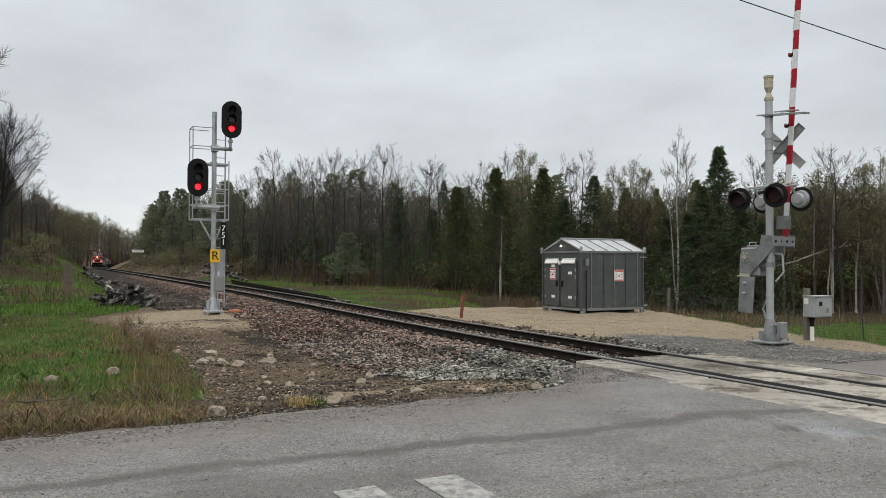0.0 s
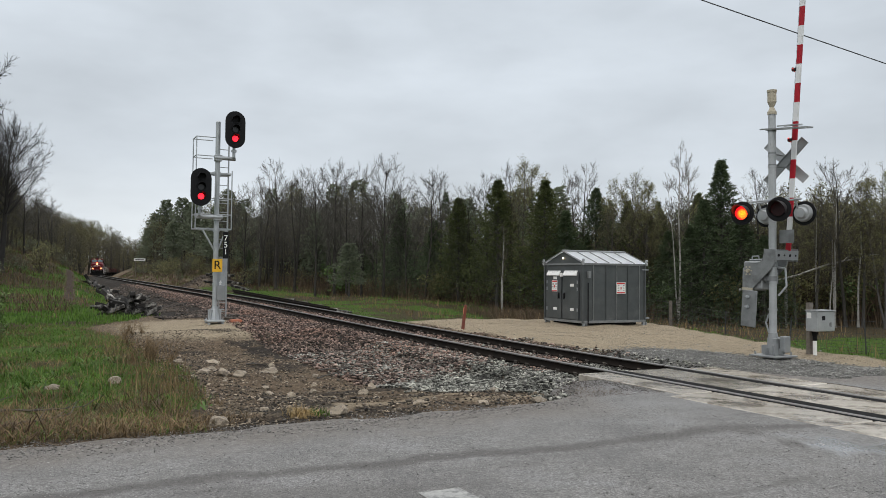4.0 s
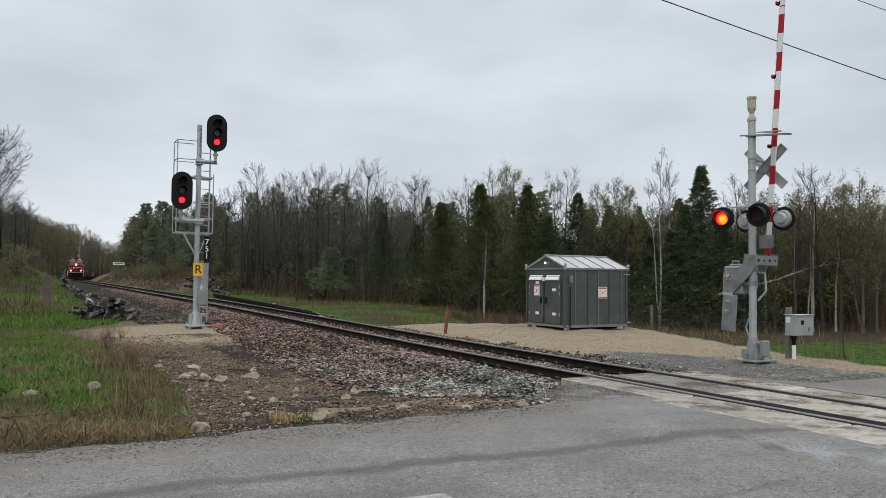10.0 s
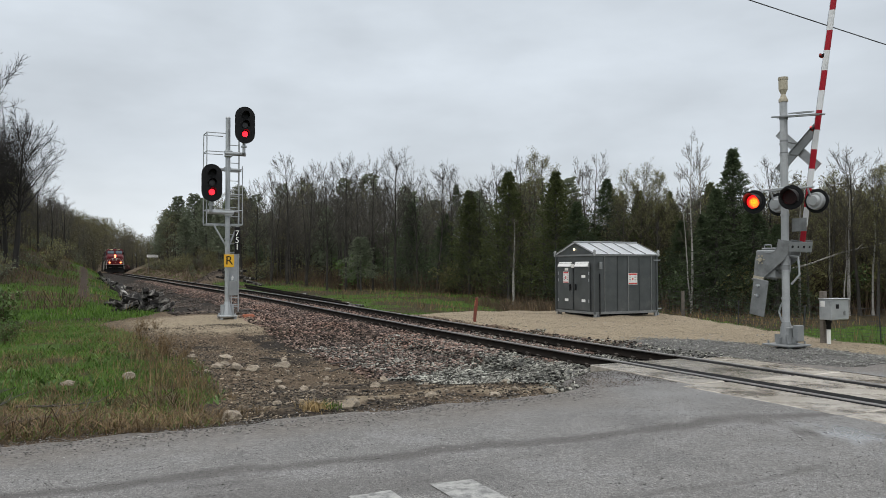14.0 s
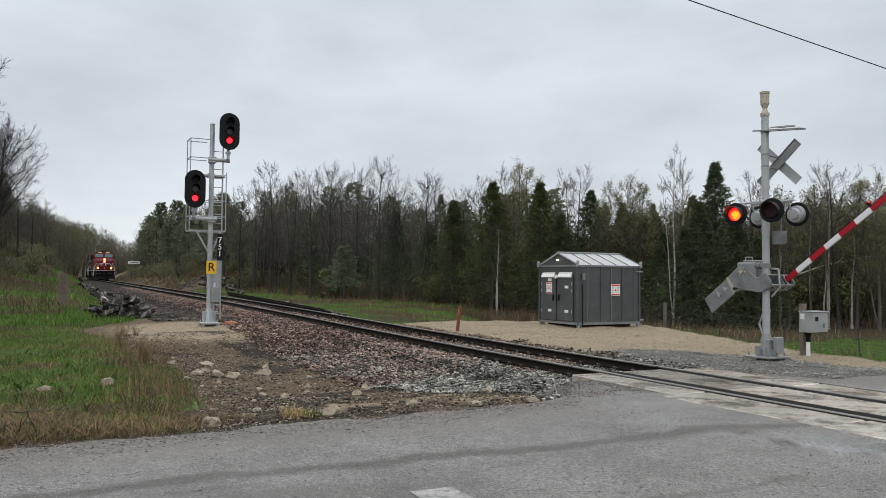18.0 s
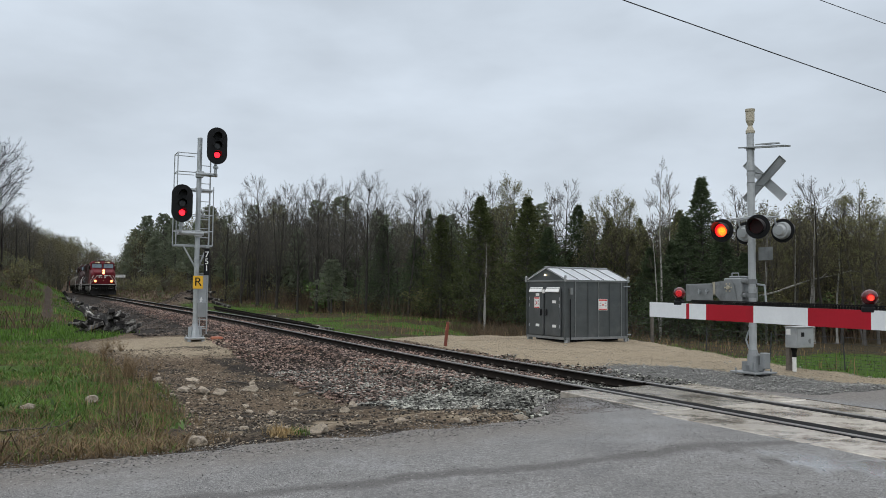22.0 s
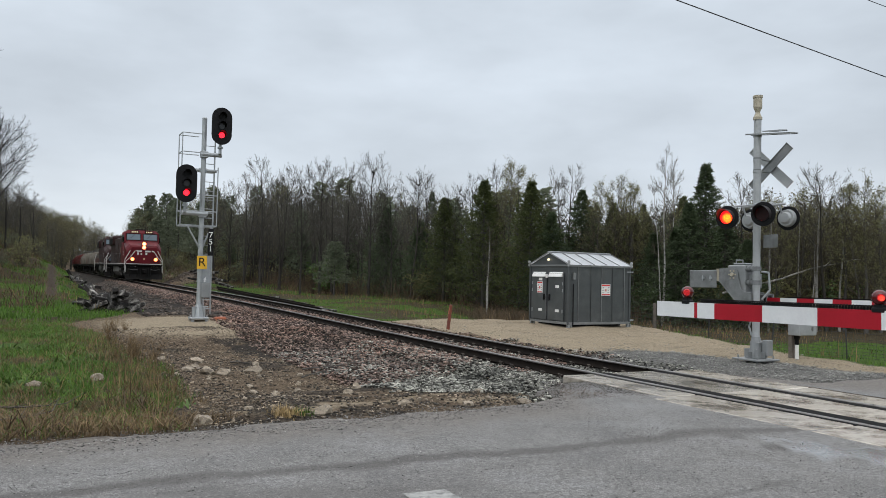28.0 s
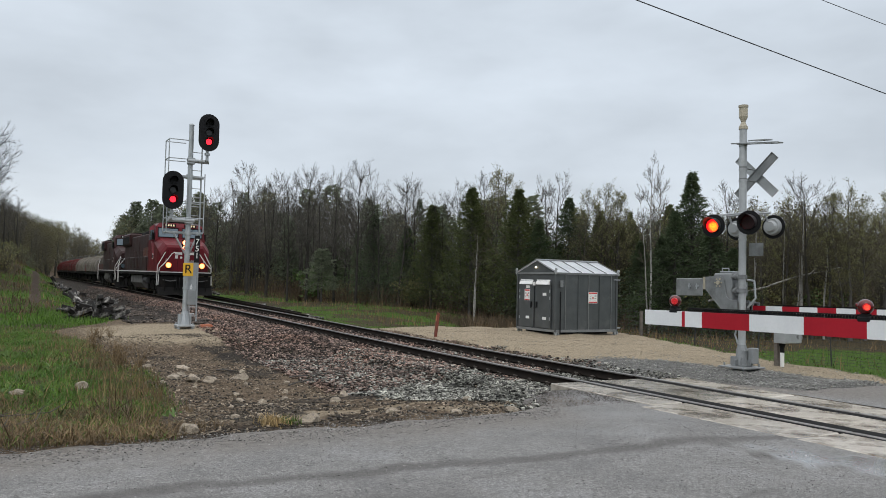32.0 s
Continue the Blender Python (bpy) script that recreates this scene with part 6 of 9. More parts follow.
# ---- small roadside things ----
def build_small():
    z = float(ground_z(15.85, 12.1))
    jb = empty("junction_cabinet", TM(15.96, 11.98, z), "small pale metal cabinet on a wooden post beside the crossing signal", "cabinet")
    bm = bmesh.new()
    box(bm, -0.08, 0.215, -0.1, 0.13, 0.11, 1.29, bevel=0.01)
    part("post", bm, FENCEWOOD, jb)
    bm = bmesh.new()
    box(bm, 0.0, 0.0, 0.54, 0.60, 0.31, 0.47, bevel=0.012)
    case = part("case", bm, GALV, jb, "pale grey metal case")
    bm = bmesh.new()
    box(bm, 0.0, -0.01, 1.01, 0.63, 0.35, 0.02, bevel=0.004)
    part("lid", bm, ALU, case)
    bm = bmesh.new()
    box(bm, 0.01, -0.159, 0.555, 0.56, 0.008, 0.44, bevel=0.003)
    door = part("door", bm, ALU, case)
    bm = bmesh.new()
    box(bm, -0.10, -0.166, 0.80, 0.10, 0.008, 0.10)
    part("window", bm, BLACK, door, "small dark meter window")
    bm = bmesh.new()
    box(bm, 0.13, -0.172, 0.66, 0.05, 0.02, 0.07)
    rod(bm, (0.13, -0.185, 0.75), (0.13, -0.185, 0.64), 0.013)
    part("latch", bm, PLATE, door, "dark door latch")
    bm = bmesh.new()
    box(bm, -0.303, 0.06, 0.84, 0.006, 0.11, 0.13)
    part("label_plate", bm, SIGNWHITE, case)
    bm = bmesh.new()
    rod(bm, (-0.16, 0.02, 0.40), (-0.16, 0.02, 0.54), 0.045, 0.08, 12)
    rod(bm, (-0.16, 0.02, 0.32), (-0.16, 0.02, 0.40), 0.05, None, 12)
    part("cable_boot", bm, RUBBER, jb)
    bm = bmesh.new()
    rod(bm, (-0.16, 0.02, -0.1), (-0.16, 0.02, 0.33), 0.045, None, 12)
    part("pipe", bm, SIGNWHITE, jb, "white plastic cable pipe")

    z = float(ground_z(12.0, 22.0))
    post = empty("marker_post", TM(12.0, 22.0, z, -2, 8), "rust-red marker post beside the track", "post")
    bm = bmesh.new()
    box(bm, 0, 0, -0.1, 0.08, 0.10, 0.88, bevel=0.012)
    part("post", bm, REDPOST, post)
    bm = bmesh.new()
    box(bm, -0.045, 0, 0.5, 0.006, 0.05, 0.2)
    part("label_plate", bm, ORANGE, post, "faded orange label")

    # station name board far along the track
    s = 132.0
    u = 13.1
    z = float(ground_z(u, s))
    board = empty("name_board", TM(u, s, z, 0, 0, 6), "white board on two thin posts beside the track", "sign")
    bm = bmesh.new()
    box(bm, 0, 0, 3.5 - z, 1.75, 0.04, 0.42)
    b = part("board", bm, SIGNWHITE, board)
    bm = bmesh.new()
    box(bm, 0, -0.025, 3.68 - z, 1.3, 0.006, 0.10)
    part("lettering_bar", bm, LOCOGREY, b)
    bm = bmesh.new()
    for x in (-0.6, 0.6):
        rod(bm, (x, 0.04, -0.2), (x, 0.04, 3.7 - z), 0.05)
    part("post", bm, FENCEWOOD, board)

    # heaps of old ties
    bm = bmesh.new()
    box(bm, 0, 0, -0.11, 2.5, 0.23, 0.2, bevel=0.015)
    whole = mesh_of(bm, OLDTIE, name="old_tie")
    bm = bmesh.new()
    box(bm, 0, 0, -0.10, 1.1, 0.20, 0.17, bevel=0.015)
    broken = mesh_of(bm, OLDTIE, name="old_tie")

    def heap(u0, s0, n, spread_u, spread_s, high):
        for i in range(n):
            k = random.random()
            u, s = u0 + random.gauss(0, spread_u), s0 + random.gauss(0, spread_s)
            lift = high * max(0, 1 - abs(u - u0) / (2 * spread_u)) * k
            me = whole if random.random() < 0.22 else broken
            thing("old_tie", me, None, TM(u, s, float(ground_z(u, s)) + 0.10 + lift, random.uniform(-25, 25), random.uniform(-30, 30), random.uniform(0, 180)),
                  "discarded black railway tie thrown on a heap in the grass", "railway tie", "heap of old ties")
    heap(3.25, 36.0, 30, 0.46, 1.0, 0.75)
    heap(2.3, 35.6, 6, 0.3, 0.7, 0.15)
    heap(3.0, 40.5, 9, 0.5, 1.6, 0.2)
    heap(3.3, 46.0, 9, 0.4, 2.0, 0.3)
    heap(2.9, 60.0, 8, 0.4, 2.0, 0.25)
    thing("old_tie", broken, None, TM(2.6, 59.0, float(ground_z(2.6, 59.0)) + 0.40, 0, 60, 20), "discarded railway tie leaning out of a heap", "railway tie", "heap of old ties")
    for i in range(14):
        u, s = random.uniform(12.6, 14.2), random.uniform(38, 60)
        thing("old_tie", whole, None, TM(u, s, float(ground_z(u, s)) + 0.02, 0, random.uniform(-3, 3), random.uniform(60, 120)), "dark spare tie lying beyond the track", "railway tie", "spare ties")
    for i in range(7):
        u, s = random.uniform(13.2, 15.0), random.uniform(66, 74)
        thing("old_tie", whole, None, TM(u, s, float(ground_z(u, s)) + 0.12, random.uniform(-8, 8), random.uniform(-10, 10), random.uniform(20, 120)), "dark tie lying by a heap of old ballast", "railway tie", "spare ties")
    # spare rails beside the track
    for k, (u, s0, s1) in enumerate(((11.9, 34, 56), (12.25, 36, 58))):
        bm = bmesh.new()
        prism(bm, [(-0.07, 0), (0.07, 0), (0.07, 0.012), (0.012, 0.03), (0.012, 0.12), (0.036, 0.135), (0.036, 0.17), (-0.036, 0.17), (-0.036, 0.135), (-0.012, 0.12), (-0.012, 0.03), (-0.07, 0.012)], 0, s1 - s0)
        za, zb = float(ground_z(u, s0)) - 0.05, float(ground_z(u, s1)) - 0.05
        thing("spare_rail", bm, RAILSIDE, TM(u, s0, max(za, zb - 0.1), math.degrees(math.atan2(zb - za, s1 - s0))), "rusty spare rail lying beside the track", "rail", "spare rails")

    # wire fence at the field behind the shed
    fence = empty("wire_fence", Matrix(), "wire fence with weathered wooden posts at the field edge", "fence")
    pts = []
    for i in range(14):
        u, s = 21.2 + 0.12 * i, 30.5 - i * 2.6
        z = float(ground_z(u, s))
        pts.append((u, s, z))
        bm = bmesh.new()
        thick = 0.07 if i % 4 == 3 else 0.022
        rod(bm, (0, 0, -0.2), (0, 0, 1.05), thick, thick * 0.9, 8)
        ob = part("post", bm, FENCEWOOD if i % 4 == 3 else WIRE, fence)
        ob.matrix_basis = TM(u, s, z, random.uniform(-3, 3), random.uniform(-3, 3))
    for a, b in zip(pts, pts[1:]):
        bm = bmesh.new()
        for i in range(13):
            k = (i + 0.5) / 13
            p = [a[j] + (b[j] - a[j]) * k for j in range(3)]
            rod(bm, T(p[0], p[1], p[2] + 0.08), T(p[0], p[1], p[2] + 1.0), 0.0035, None, 3)
        part("wire_mesh", bm, WIRE, fence, "upright wires of one fence bay")
    for h in (0.08, 0.16, 0.25, 0.36, 0.48, 0.62, 0.80, 1.0):
        bm = bmesh.new()
        for a, b in zip(pts, pts[1:]):
            rod(bm, T(a[0], a[1], a[2] + h), T(b[0], b[1], b[2] + h), 0.005, None, 4)
        part("wire", bm, WIRE, fence)

    # overhead cables along the road
    def cable(name, a, b, sag, r):
        bm = bmesh.new()
        pts = []
        for i in range(41):
            k = i / 40
            pts.append(T(a[0] + (b[0] - a[0]) * k, a[1] + (b[1] - a[1]) * k, a[2] + (b[2] - a[2]) * k - sag * 4 * k * (1 - k)))
        rings = [[bm.verts.new((p[0], p[1] + r * math.cos(q), p[2] + r * math.sin(q))) for q in (0.0, 1.257, 2.513, 3.77, 5.027)] for p in pts]
        for x, y in zip(rings, rings[1:]):
            for q in range(5):
                bm.faces.new((x[q], x[(q + 1) % 5], y[(q + 1) % 5], y[q]))
        thing(name, bm, WIRE, Matrix(), "dark overhead cable crossing above the road", "cable", "overhead cables")
    cable("overhead_cable", (-20, 12.5, 10.85), (48, 12.5, 5.05), 0.25, 0.014)
    cable("overhead_cable", (-20, 10.0, 9.7), (48, 10.0, 6.3), 0.3, 0.008)
    for u, s in ((-20, 11.3), (48, 11.2)):
        z = float(ground_z(u, s))
        pole = empty("utility_pole", TM(u, s, z), "weathered wooden utility pole carrying the overhead cables", "pole", "utility poles")
        bm = bmesh.new()
        rod(bm, (0, 0, -0.5), (0, 0, 11.0 - z), 0.16, 0.11, 12)
        part("post", bm, FENCEWOOD, pole)
        bm = bmesh.new()
        box(bm, 0, 0, (10.3 if u < 0 else 6.2) - z, 0.1, 3.0, 0.12)
        part("cross_arm", bm, FENCEWOOD, pole)


build_small()


# ---- trees ----
def joined(*pieces):
    vs, fs, k = [], [], 0
    for v, f in pieces:
        vs.append(v)
        fs.append(f + k)
        k += len(v)
    return np.concatenate(vs), np.concatenate(fs)


def ribbons(segments, seed):
    """Thin tapered strips, one face a segment, turned at random: twigs too fine to be round."""
    rng = np.random.default_rng(seed)
    seg = np.asarray(segments, float)
    a, b = seg[:, 0:3], seg[:, 3:6]
    d = b - a
    d /= np.linalg.norm(d, axis=1, keepdims=True) + 1e-9
    w = np.cross(d, rng.normal(0, 1, d.shape))
    w /= np.linalg.norm(w, axis=1, keepdims=True) + 1e-9
    v = np.stack([a - w * seg[:, 6:7], a + w * seg[:, 6:7], b + w * seg[:, 7:8], b - w * seg[:, 7:8]], 1).reshape(-1, 3)
    return v, np.arange(len(v)).reshape(-1, 4)


def broadleaf(seed, high=10.0, bare_to=0.4, spread=0.26, limbs=15, rise=1.0, stems=1, bushy=1.0):
    """A leafless tree: segments of the trunk, of limbs and branches, and of twigs, and the twigs' tips."""
    r = random.Random(seed)
    trunk, wood, twigs, tips = [], [], [], []

    def bend(d, amount):
        return (d + Vector((r.gauss(0, amount), r.gauss(0, amount), r.gauss(0, amount)))).normalized()

    def sideways(d, angle):
        """A direction that leaves d by an angle, turned about it by chance."""
        e = d.cross(Vector((r.gauss(0, 1), r.gauss(0, 1), r.gauss(0, 0.6))))
        e = e.normalized() if e.length > 1e-4 else Vector((1, 0, 0))
        return (d * math.cos(angle) + e * math.sin(angle)).normalized()

    def twig(p, d, length, rad):
        for k in range(2):
            d = (bend(d, 0.12) + Vector((0, 0, 0.08))).normalized()
            q = p + d * length / 2
            twigs.append((*p, *q, rad * (1 - 0.35 * k), rad * (0.65 - 0.35 * k)))
            p = q
            if k == 0 and r.random() < 0.75 * bushy:
                e = sideways(d, r.uniform(0.4, 0.9))
                q2 = p + e * length * r.uniform(0.3, 0.55)
                twigs.append((*p, *q2, rad * 0.6, rad * 0.3))
                tips.append(tuple(q2))
        tips.append(tuple(p))

    def branch(p, d, length, rad):
        n = 4
        for k in range(n):
            d = (bend(d, 0.10) + Vector((0, 0, 0.07))).normalized()
            q = p + d * length / n
            wood.append((*p, *q, rad * (1 - 0.7 * k / n), rad * (1 - 0.7 * (k + 1) / n)))
            p = q
            for _ in range(2 if r.random() < 0.6 * bushy else 1):
                twig(p, sideways(d, r.uniform(0.5, 1.0)), length * r.uniform(0.32, 0.6), 0.0085)
        twig(p, d, length * 0.45, 0.0085)

    def limb(p, d, length, rad):
        n = 6
        for k in range(n):
            d = (bend(d, 0.075) + Vector((0, 0, 0.09 * rise))).normalized()
            q = p + d * length / n
            wood.append((*p, *q, rad * (1 - 0.75 * k / n), rad * (1 - 0.75 * (k + 1) / n)))
            p = q
            if k >= 1:
                for _ in range(2 if r.random() < 0.35 else 1):
                    branch(p, sideways(d, r.uniform(0.45, 0.95)), length * (0.62 - 0.07 * k) * r.uniform(0.7, 1.15), max(rad * (0.45 - 0.04 * k), 0.012))
        branch(p, d, length * 0.35, max(rad * 0.25, 0.012))

    for stem in range(stems):
        top = high * (1.0 if stem == 0 else r.uniform(0.8, 0.97))
        lean = Vector((r.uniform(-0.16, 0.16), r.uniform(-0.16, 0.16), 1)).normalized() if stem else Vector((r.uniform(-0.03, 0.03), r.uniform(-0.03, 0.03), 1)).normalized()
        p, d, base, n, nodes = Vector((0, 0, 0)), lean, top * 0.0115 * (0.8 if stem else 1), 16, []
        for k in range(n):
            d = (bend(d, 0.035) + lean * 0.25).normalized()
            q = p + d * (top * 0.94 / n)
            r0, r1 = base * (1 - 0.88 * k / n), base * (1 - 0.88 * (k + 1) / n)
            trunk.append((*p, *q, r0 * (1.4 if k == 0 else 1), r1))
            nodes.append((q, d, r1))
            p = q
        branch(p, d, top * 0.07, 0.014)
        turn = r.uniform(0, 6.28)
        for i in range(limbs):
            h = bare_to + (0.97 - bare_to) * (i + r.random()) / limbs
            q, _, r1 = nodes[min(n - 1, int(h * n))]
            turn += 2.4 + r.uniform(-0.5, 0.5)
            steep = 0.55 + 0.9 * h * rise
            out = Vector((math.cos(turn), math.sin(turn), steep)).normalized()
            k = (h - bare_to) / (1 - bare_to)
            length = top * spread * (0.62 + 0.75 * k - 1.15 * k * k) * r.uniform(0.7, 1.2) / (stems ** 0.3)
            limb(q, out, max(length, top * 0.05), max(min(r1 * 0.6, length * 0.022), 0.014))
    return trunk, wood, twigs, tips


def leaf_quads(points, seed, size, per):
    rng = np.random.default_rng(seed)
    pts = np.repeat(np.asarray(points, float), per, 0)
    n = len(pts)
    c = pts + rng.normal(0, size * 1.6, (n, 3))
    a, b = rng.normal(0, 1, (n, 3)), rng.normal(0, 1, (n, 3))
    a /= np.linalg.norm(a, axis=1, keepdims=True)
    b -= a * (a * b).sum(1, keepdims=True)
    b /= np.linalg.norm(b, axis=1, keepdims=True)
    s = size * rng.uniform(0.5, 1.2, (n, 1))
    v = np.stack([c - a * s, c + b * s * 0.5, c + a * s, c - b * s * 0.5], 1).reshape(-1, 3)
    return v, np.arange(4 * n).reshape(n, 4)


def conifer(seed, high=8.0, wide=0.2, count=300, droop=0.3, low=0.03, sprays=14, shape=0.8, up=0.1, size=0.13):
    """Trunk segments, boughs, and needle sprays: many slim leaves along the boughs and their side shoots."""
    r, rng = random.Random(seed), np.random.default_rng(seed)
    trunk = [(0, 0, 0, 0, 0, high * 0.5, high * 0.013, high * 0.007), (0, 0, high * 0.5, 0, 0, high * 0.99, high * 0.007, 0.006)]
    boughs, rows = [], []
    lump = [r.uniform(0.62, 1.2) for _ in range(64)]
    for k in range(count):
        h = low + (0.985 - low) * (k / count) ** 0.88
        a = k * 2.39996 + r.uniform(-0.5, 0.5)
        ln = (high * wide * (1 - h) ** shape + 0.02) * lump[int(a * 1.3 + h * 11) % 64] * r.uniform(0.55, 1.2)
        sink = droop * r.uniform(0.4, 1.6)
        boughs.append((0, 0, h * high, math.cos(a) * ln, math.sin(a) * ln, h * high + (up - sink) * ln, 0.014, 0.004))
        rows.append((a, h * high, ln, sink))
    row = np.repeat(np.asarray(rows), sprays, 0)
    n = len(row)
    f = 1.04 - 0.85 * rng.random(n) ** 1.6
    a, z0, ln, sink = row.T
    o, s = np.stack([np.cos(a), np.sin(a), 0 * a], -1), np.stack([-np.sin(a), np.cos(a), 0 * a], -1)
    reach = (ln * 0.34 * (1.2 - 0.8 * f) + 0.015) * rng.normal(0, 0.8, n)
    c = o * (ln * f + np.abs(reach) * 0.5)[:, None] + s * reach[:, None]
    c[:, 2] += z0 + up * ln * f - sink * ln * f * f - 0.25 * np.abs(reach) + rng.normal(0, 0.04, n)
    v = []
    for k in range(3):
        d = o * rng.uniform(0.1, 1.0, n)[:, None] + s * (np.sign(reach) * rng.uniform(-0.5, 1.0, n))[:, None]
        d[:, 2] += rng.uniform(-0.75, 0.35, n) + up
        d /= np.linalg.norm(d, axis=1, keepdims=True)
        w = np.cross(d, rng.normal(0, 1, (n, 3)))
        w /= np.linalg.norm(w, axis=1, keepdims=True) + 1e-9
        long = size * rng.uniform(0.6, 1.5, n)[:, None]
        thin = long * rng.uniform(0.13, 0.24, n)[:, None]
        p = c + rng.normal(0, 0.035, (n, 3))
        v.append(np.stack([p, p + d * long * 0.45 - w * thin, p + d * long, p + d * long * 0.45 + w * thin], 1))
    v = np.concatenate(v).reshape(-1, 3)
    return trunk, boughs, (v, np.arange(len(v)).reshape(-1, 4))


KINDS = {"oak": [], "bare": [], "buds": [], "thicket": [], "birch": [], "spruce": [], "cedar": [], "pine": []}


def tree_kind(kind, trunk_v, crown, leaves, bark, twig, leaf, leaf_name, far):
    """far: lighter meshes of the same tree (wood, twigs, leaves) for the woods behind."""
    high = float(np.percentile(np.concatenate([k[0][:, 2] for k in (crown, leaves) if k]), 99.7))
    KINDS[kind].append({
        "high": high, "far": far, "leaf": leaf_name,
        "meshes": (raw_mesh("trunk", *trunk_v, bark), raw_mesh("crown", *crown, twig) if crown else None, raw_mesh(leaf_name, *leaves, leaf) if leaves else None)})


def broadleaf_kind(kind, seed, form, thick=1.0, buds=None, bark=None, twig=None, leaf=None, far_leaf=0.085, far_count=420, far_twigs=0.26, stout=1.0):
    t, wood, twigs, tips = broadleaf(seed, 10.0, *form)
    wood, twigs = ([(*k[:6], k[6] * stout, k[7] * stout) for k in part_] for part_ in (wood, twigs))
    rng = np.random.default_rng(seed)
    fat = [(*k[:6], k[6] * thick, k[7] * thick) for k in t]
    few = [(*k[:6], k[6] * 1.9, k[7] * 1.9) for k in twigs]
    few = [few[i] for i in rng.permutation(len(few))[:int(len(few) * far_twigs)]]
    some = [tips[i] for i in rng.permutation(len(tips))[:far_count]]
    tree_kind(kind, tubes(fat, 8), joined(tubes(wood, 4), ribbons(twigs, seed)), leaf_quads(tips, seed, buds, 2) if buds else None, bark, twig, leaf, "spring_leaves",
              (tubes(fat, 4), ribbons(wood + few, seed + 1), leaf_quads(some, seed + 2, far_leaf, 1) if buds else None))


def conifer_kind(kind, seed, leaf, **form):
    t, b, n = conifer(seed, 8.0, **form)
    q = n[0].reshape(-1, 4, 3)
    q = q[np.random.default_rng(seed).permutation(len(q))[:len(q) // 7]]
    c = q.mean(1, keepdims=True)
    far = ((c + (q - c) * 2.1).reshape(-1, 3), np.arange(4 * len(q)).reshape(-1, 4))
    tree_kind(kind, joined(tubes(t, 7), tubes(b, 4)), None, n, BARK, BARK, leaf, "crown", (tubes(t, 4), None, far))


def build_kinds():
    for i, form in enumerate(((0.36, 0.36, 19), (0.42, 0.30, 18), (0.30, 0.42, 20), (0.48, 0.26, 17), (0.38, 0.34, 11, 1.0, 2))):
        broadleaf_kind("bare", 100 + i, form, 1.0, None, DARKBARK, DARKTWIGS)
    for i in range(2):
        broadleaf_kind("oak", 150 + i, (0.36, 0.46, 34, 0.75, 1, 1.7), 2.4, None, OAKBARK, OAKBARK, stout=1.6)
    for i, form in enumerate(((0.22, 0.32, 20), (0.28, 0.27, 18), (0.18, 0.30, 11, 1.1, 2))):
        broadleaf_kind("buds", 200 + i, form, 0.9, 0.044, BARK, TWIGS, BUDS)
    for i, form in enumerate(((0.12, 0.34, 20), (0.10, 0.32, 12, 1.0, 2))):
        broadleaf_kind("thicket", 250 + i, form, 0.9, 0.05, BARK, TWIGS, OLIVELEAF, 0.13, 460, 0.10)
    for i, form in enumerate(((0.35, 0.21, 17, 1.2), (0.4, 0.19, 10, 1.2, 2))):
        broadleaf_kind("birch", 300 + i, form, 0.8, None, BIRCH, TWIGS)
    for i in range(3):
        conifer_kind("spruce", 400 + i, NEEDLES, wide=0.31 + 0.02 * i, count=300, droop=0.4, shape=1.05, sprays=18, size=0.11)
    for i in range(2):
        conifer_kind("cedar", 500 + i, CEDARLEAF, wide=0.27, count=320, droop=0.05, shape=0.95, up=0.5, low=0.02, sprays=17, size=0.11)
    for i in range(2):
        conifer_kind("pine", 600 + i, HAZYNEEDLES, wide=0.27, count=120, droop=0.0, low=0.25, shape=0.5, sprays=26, size=0.17)


build_kinds()

# bearing and height over the eye in thousandths, and distance ahead in metres
CONIFERS = ((345, 152, 42, 'spruce'), (323, 101, 41, 'spruce'), (370, 87, 40, 'spruce'), (305, 68, 42, 'spruce'), (400, 55, 39, 'spruce'), (184, 114, 47, 'spruce'), (145, 85, 46, 'spruce'), (118, 124, 47, 'cedar'), (57, 124, 50, 'cedar'), (6, 100, 54, 'cedar'), (-135, 41, 57, 'pine'), (-69, 86, 60, 'spruce'), (-375, 95, 125, 'pine'), (-389, 78, 132, 'pine'), (-354, 98, 116, 'pine'), (-338, 92, 110, 'pine'), (-321, 74, 102, 'pine'), (-365, 67, 112, 'pine'), (279, 61, 44, 'spruce'), (-398, 59, 135, 'pine'), (-310, 68, 98, 'pine'), (-25, 71, 57, 'spruce'))
LEFT_BROADLEAVES = ((-91, 160, 58, 0), (-155, 152, 62, 0), (-179, 143, 64, 0), (-230, 151, 70, 0), (-206, 139, 68, 0), (-119, 145, 60, 0), (-36, 139, 56, 0), (-61, 121, 58, 0), (-16, 132, 56, 0), (-252, 129, 75, 0), (-272, 120, 80, 0), (-290, 111, 85, 0), (-592, 214, 46, 3), (-660, 300, 40, 3), (-618, 196, 49, 3), (-603, 176, 48, 3), (-636, 190, 45, 3), (-561, 138, 60, 0), (-542, 107, 66, 0), (-523, 96, 76, 0), (-138, 136, 62, 0))
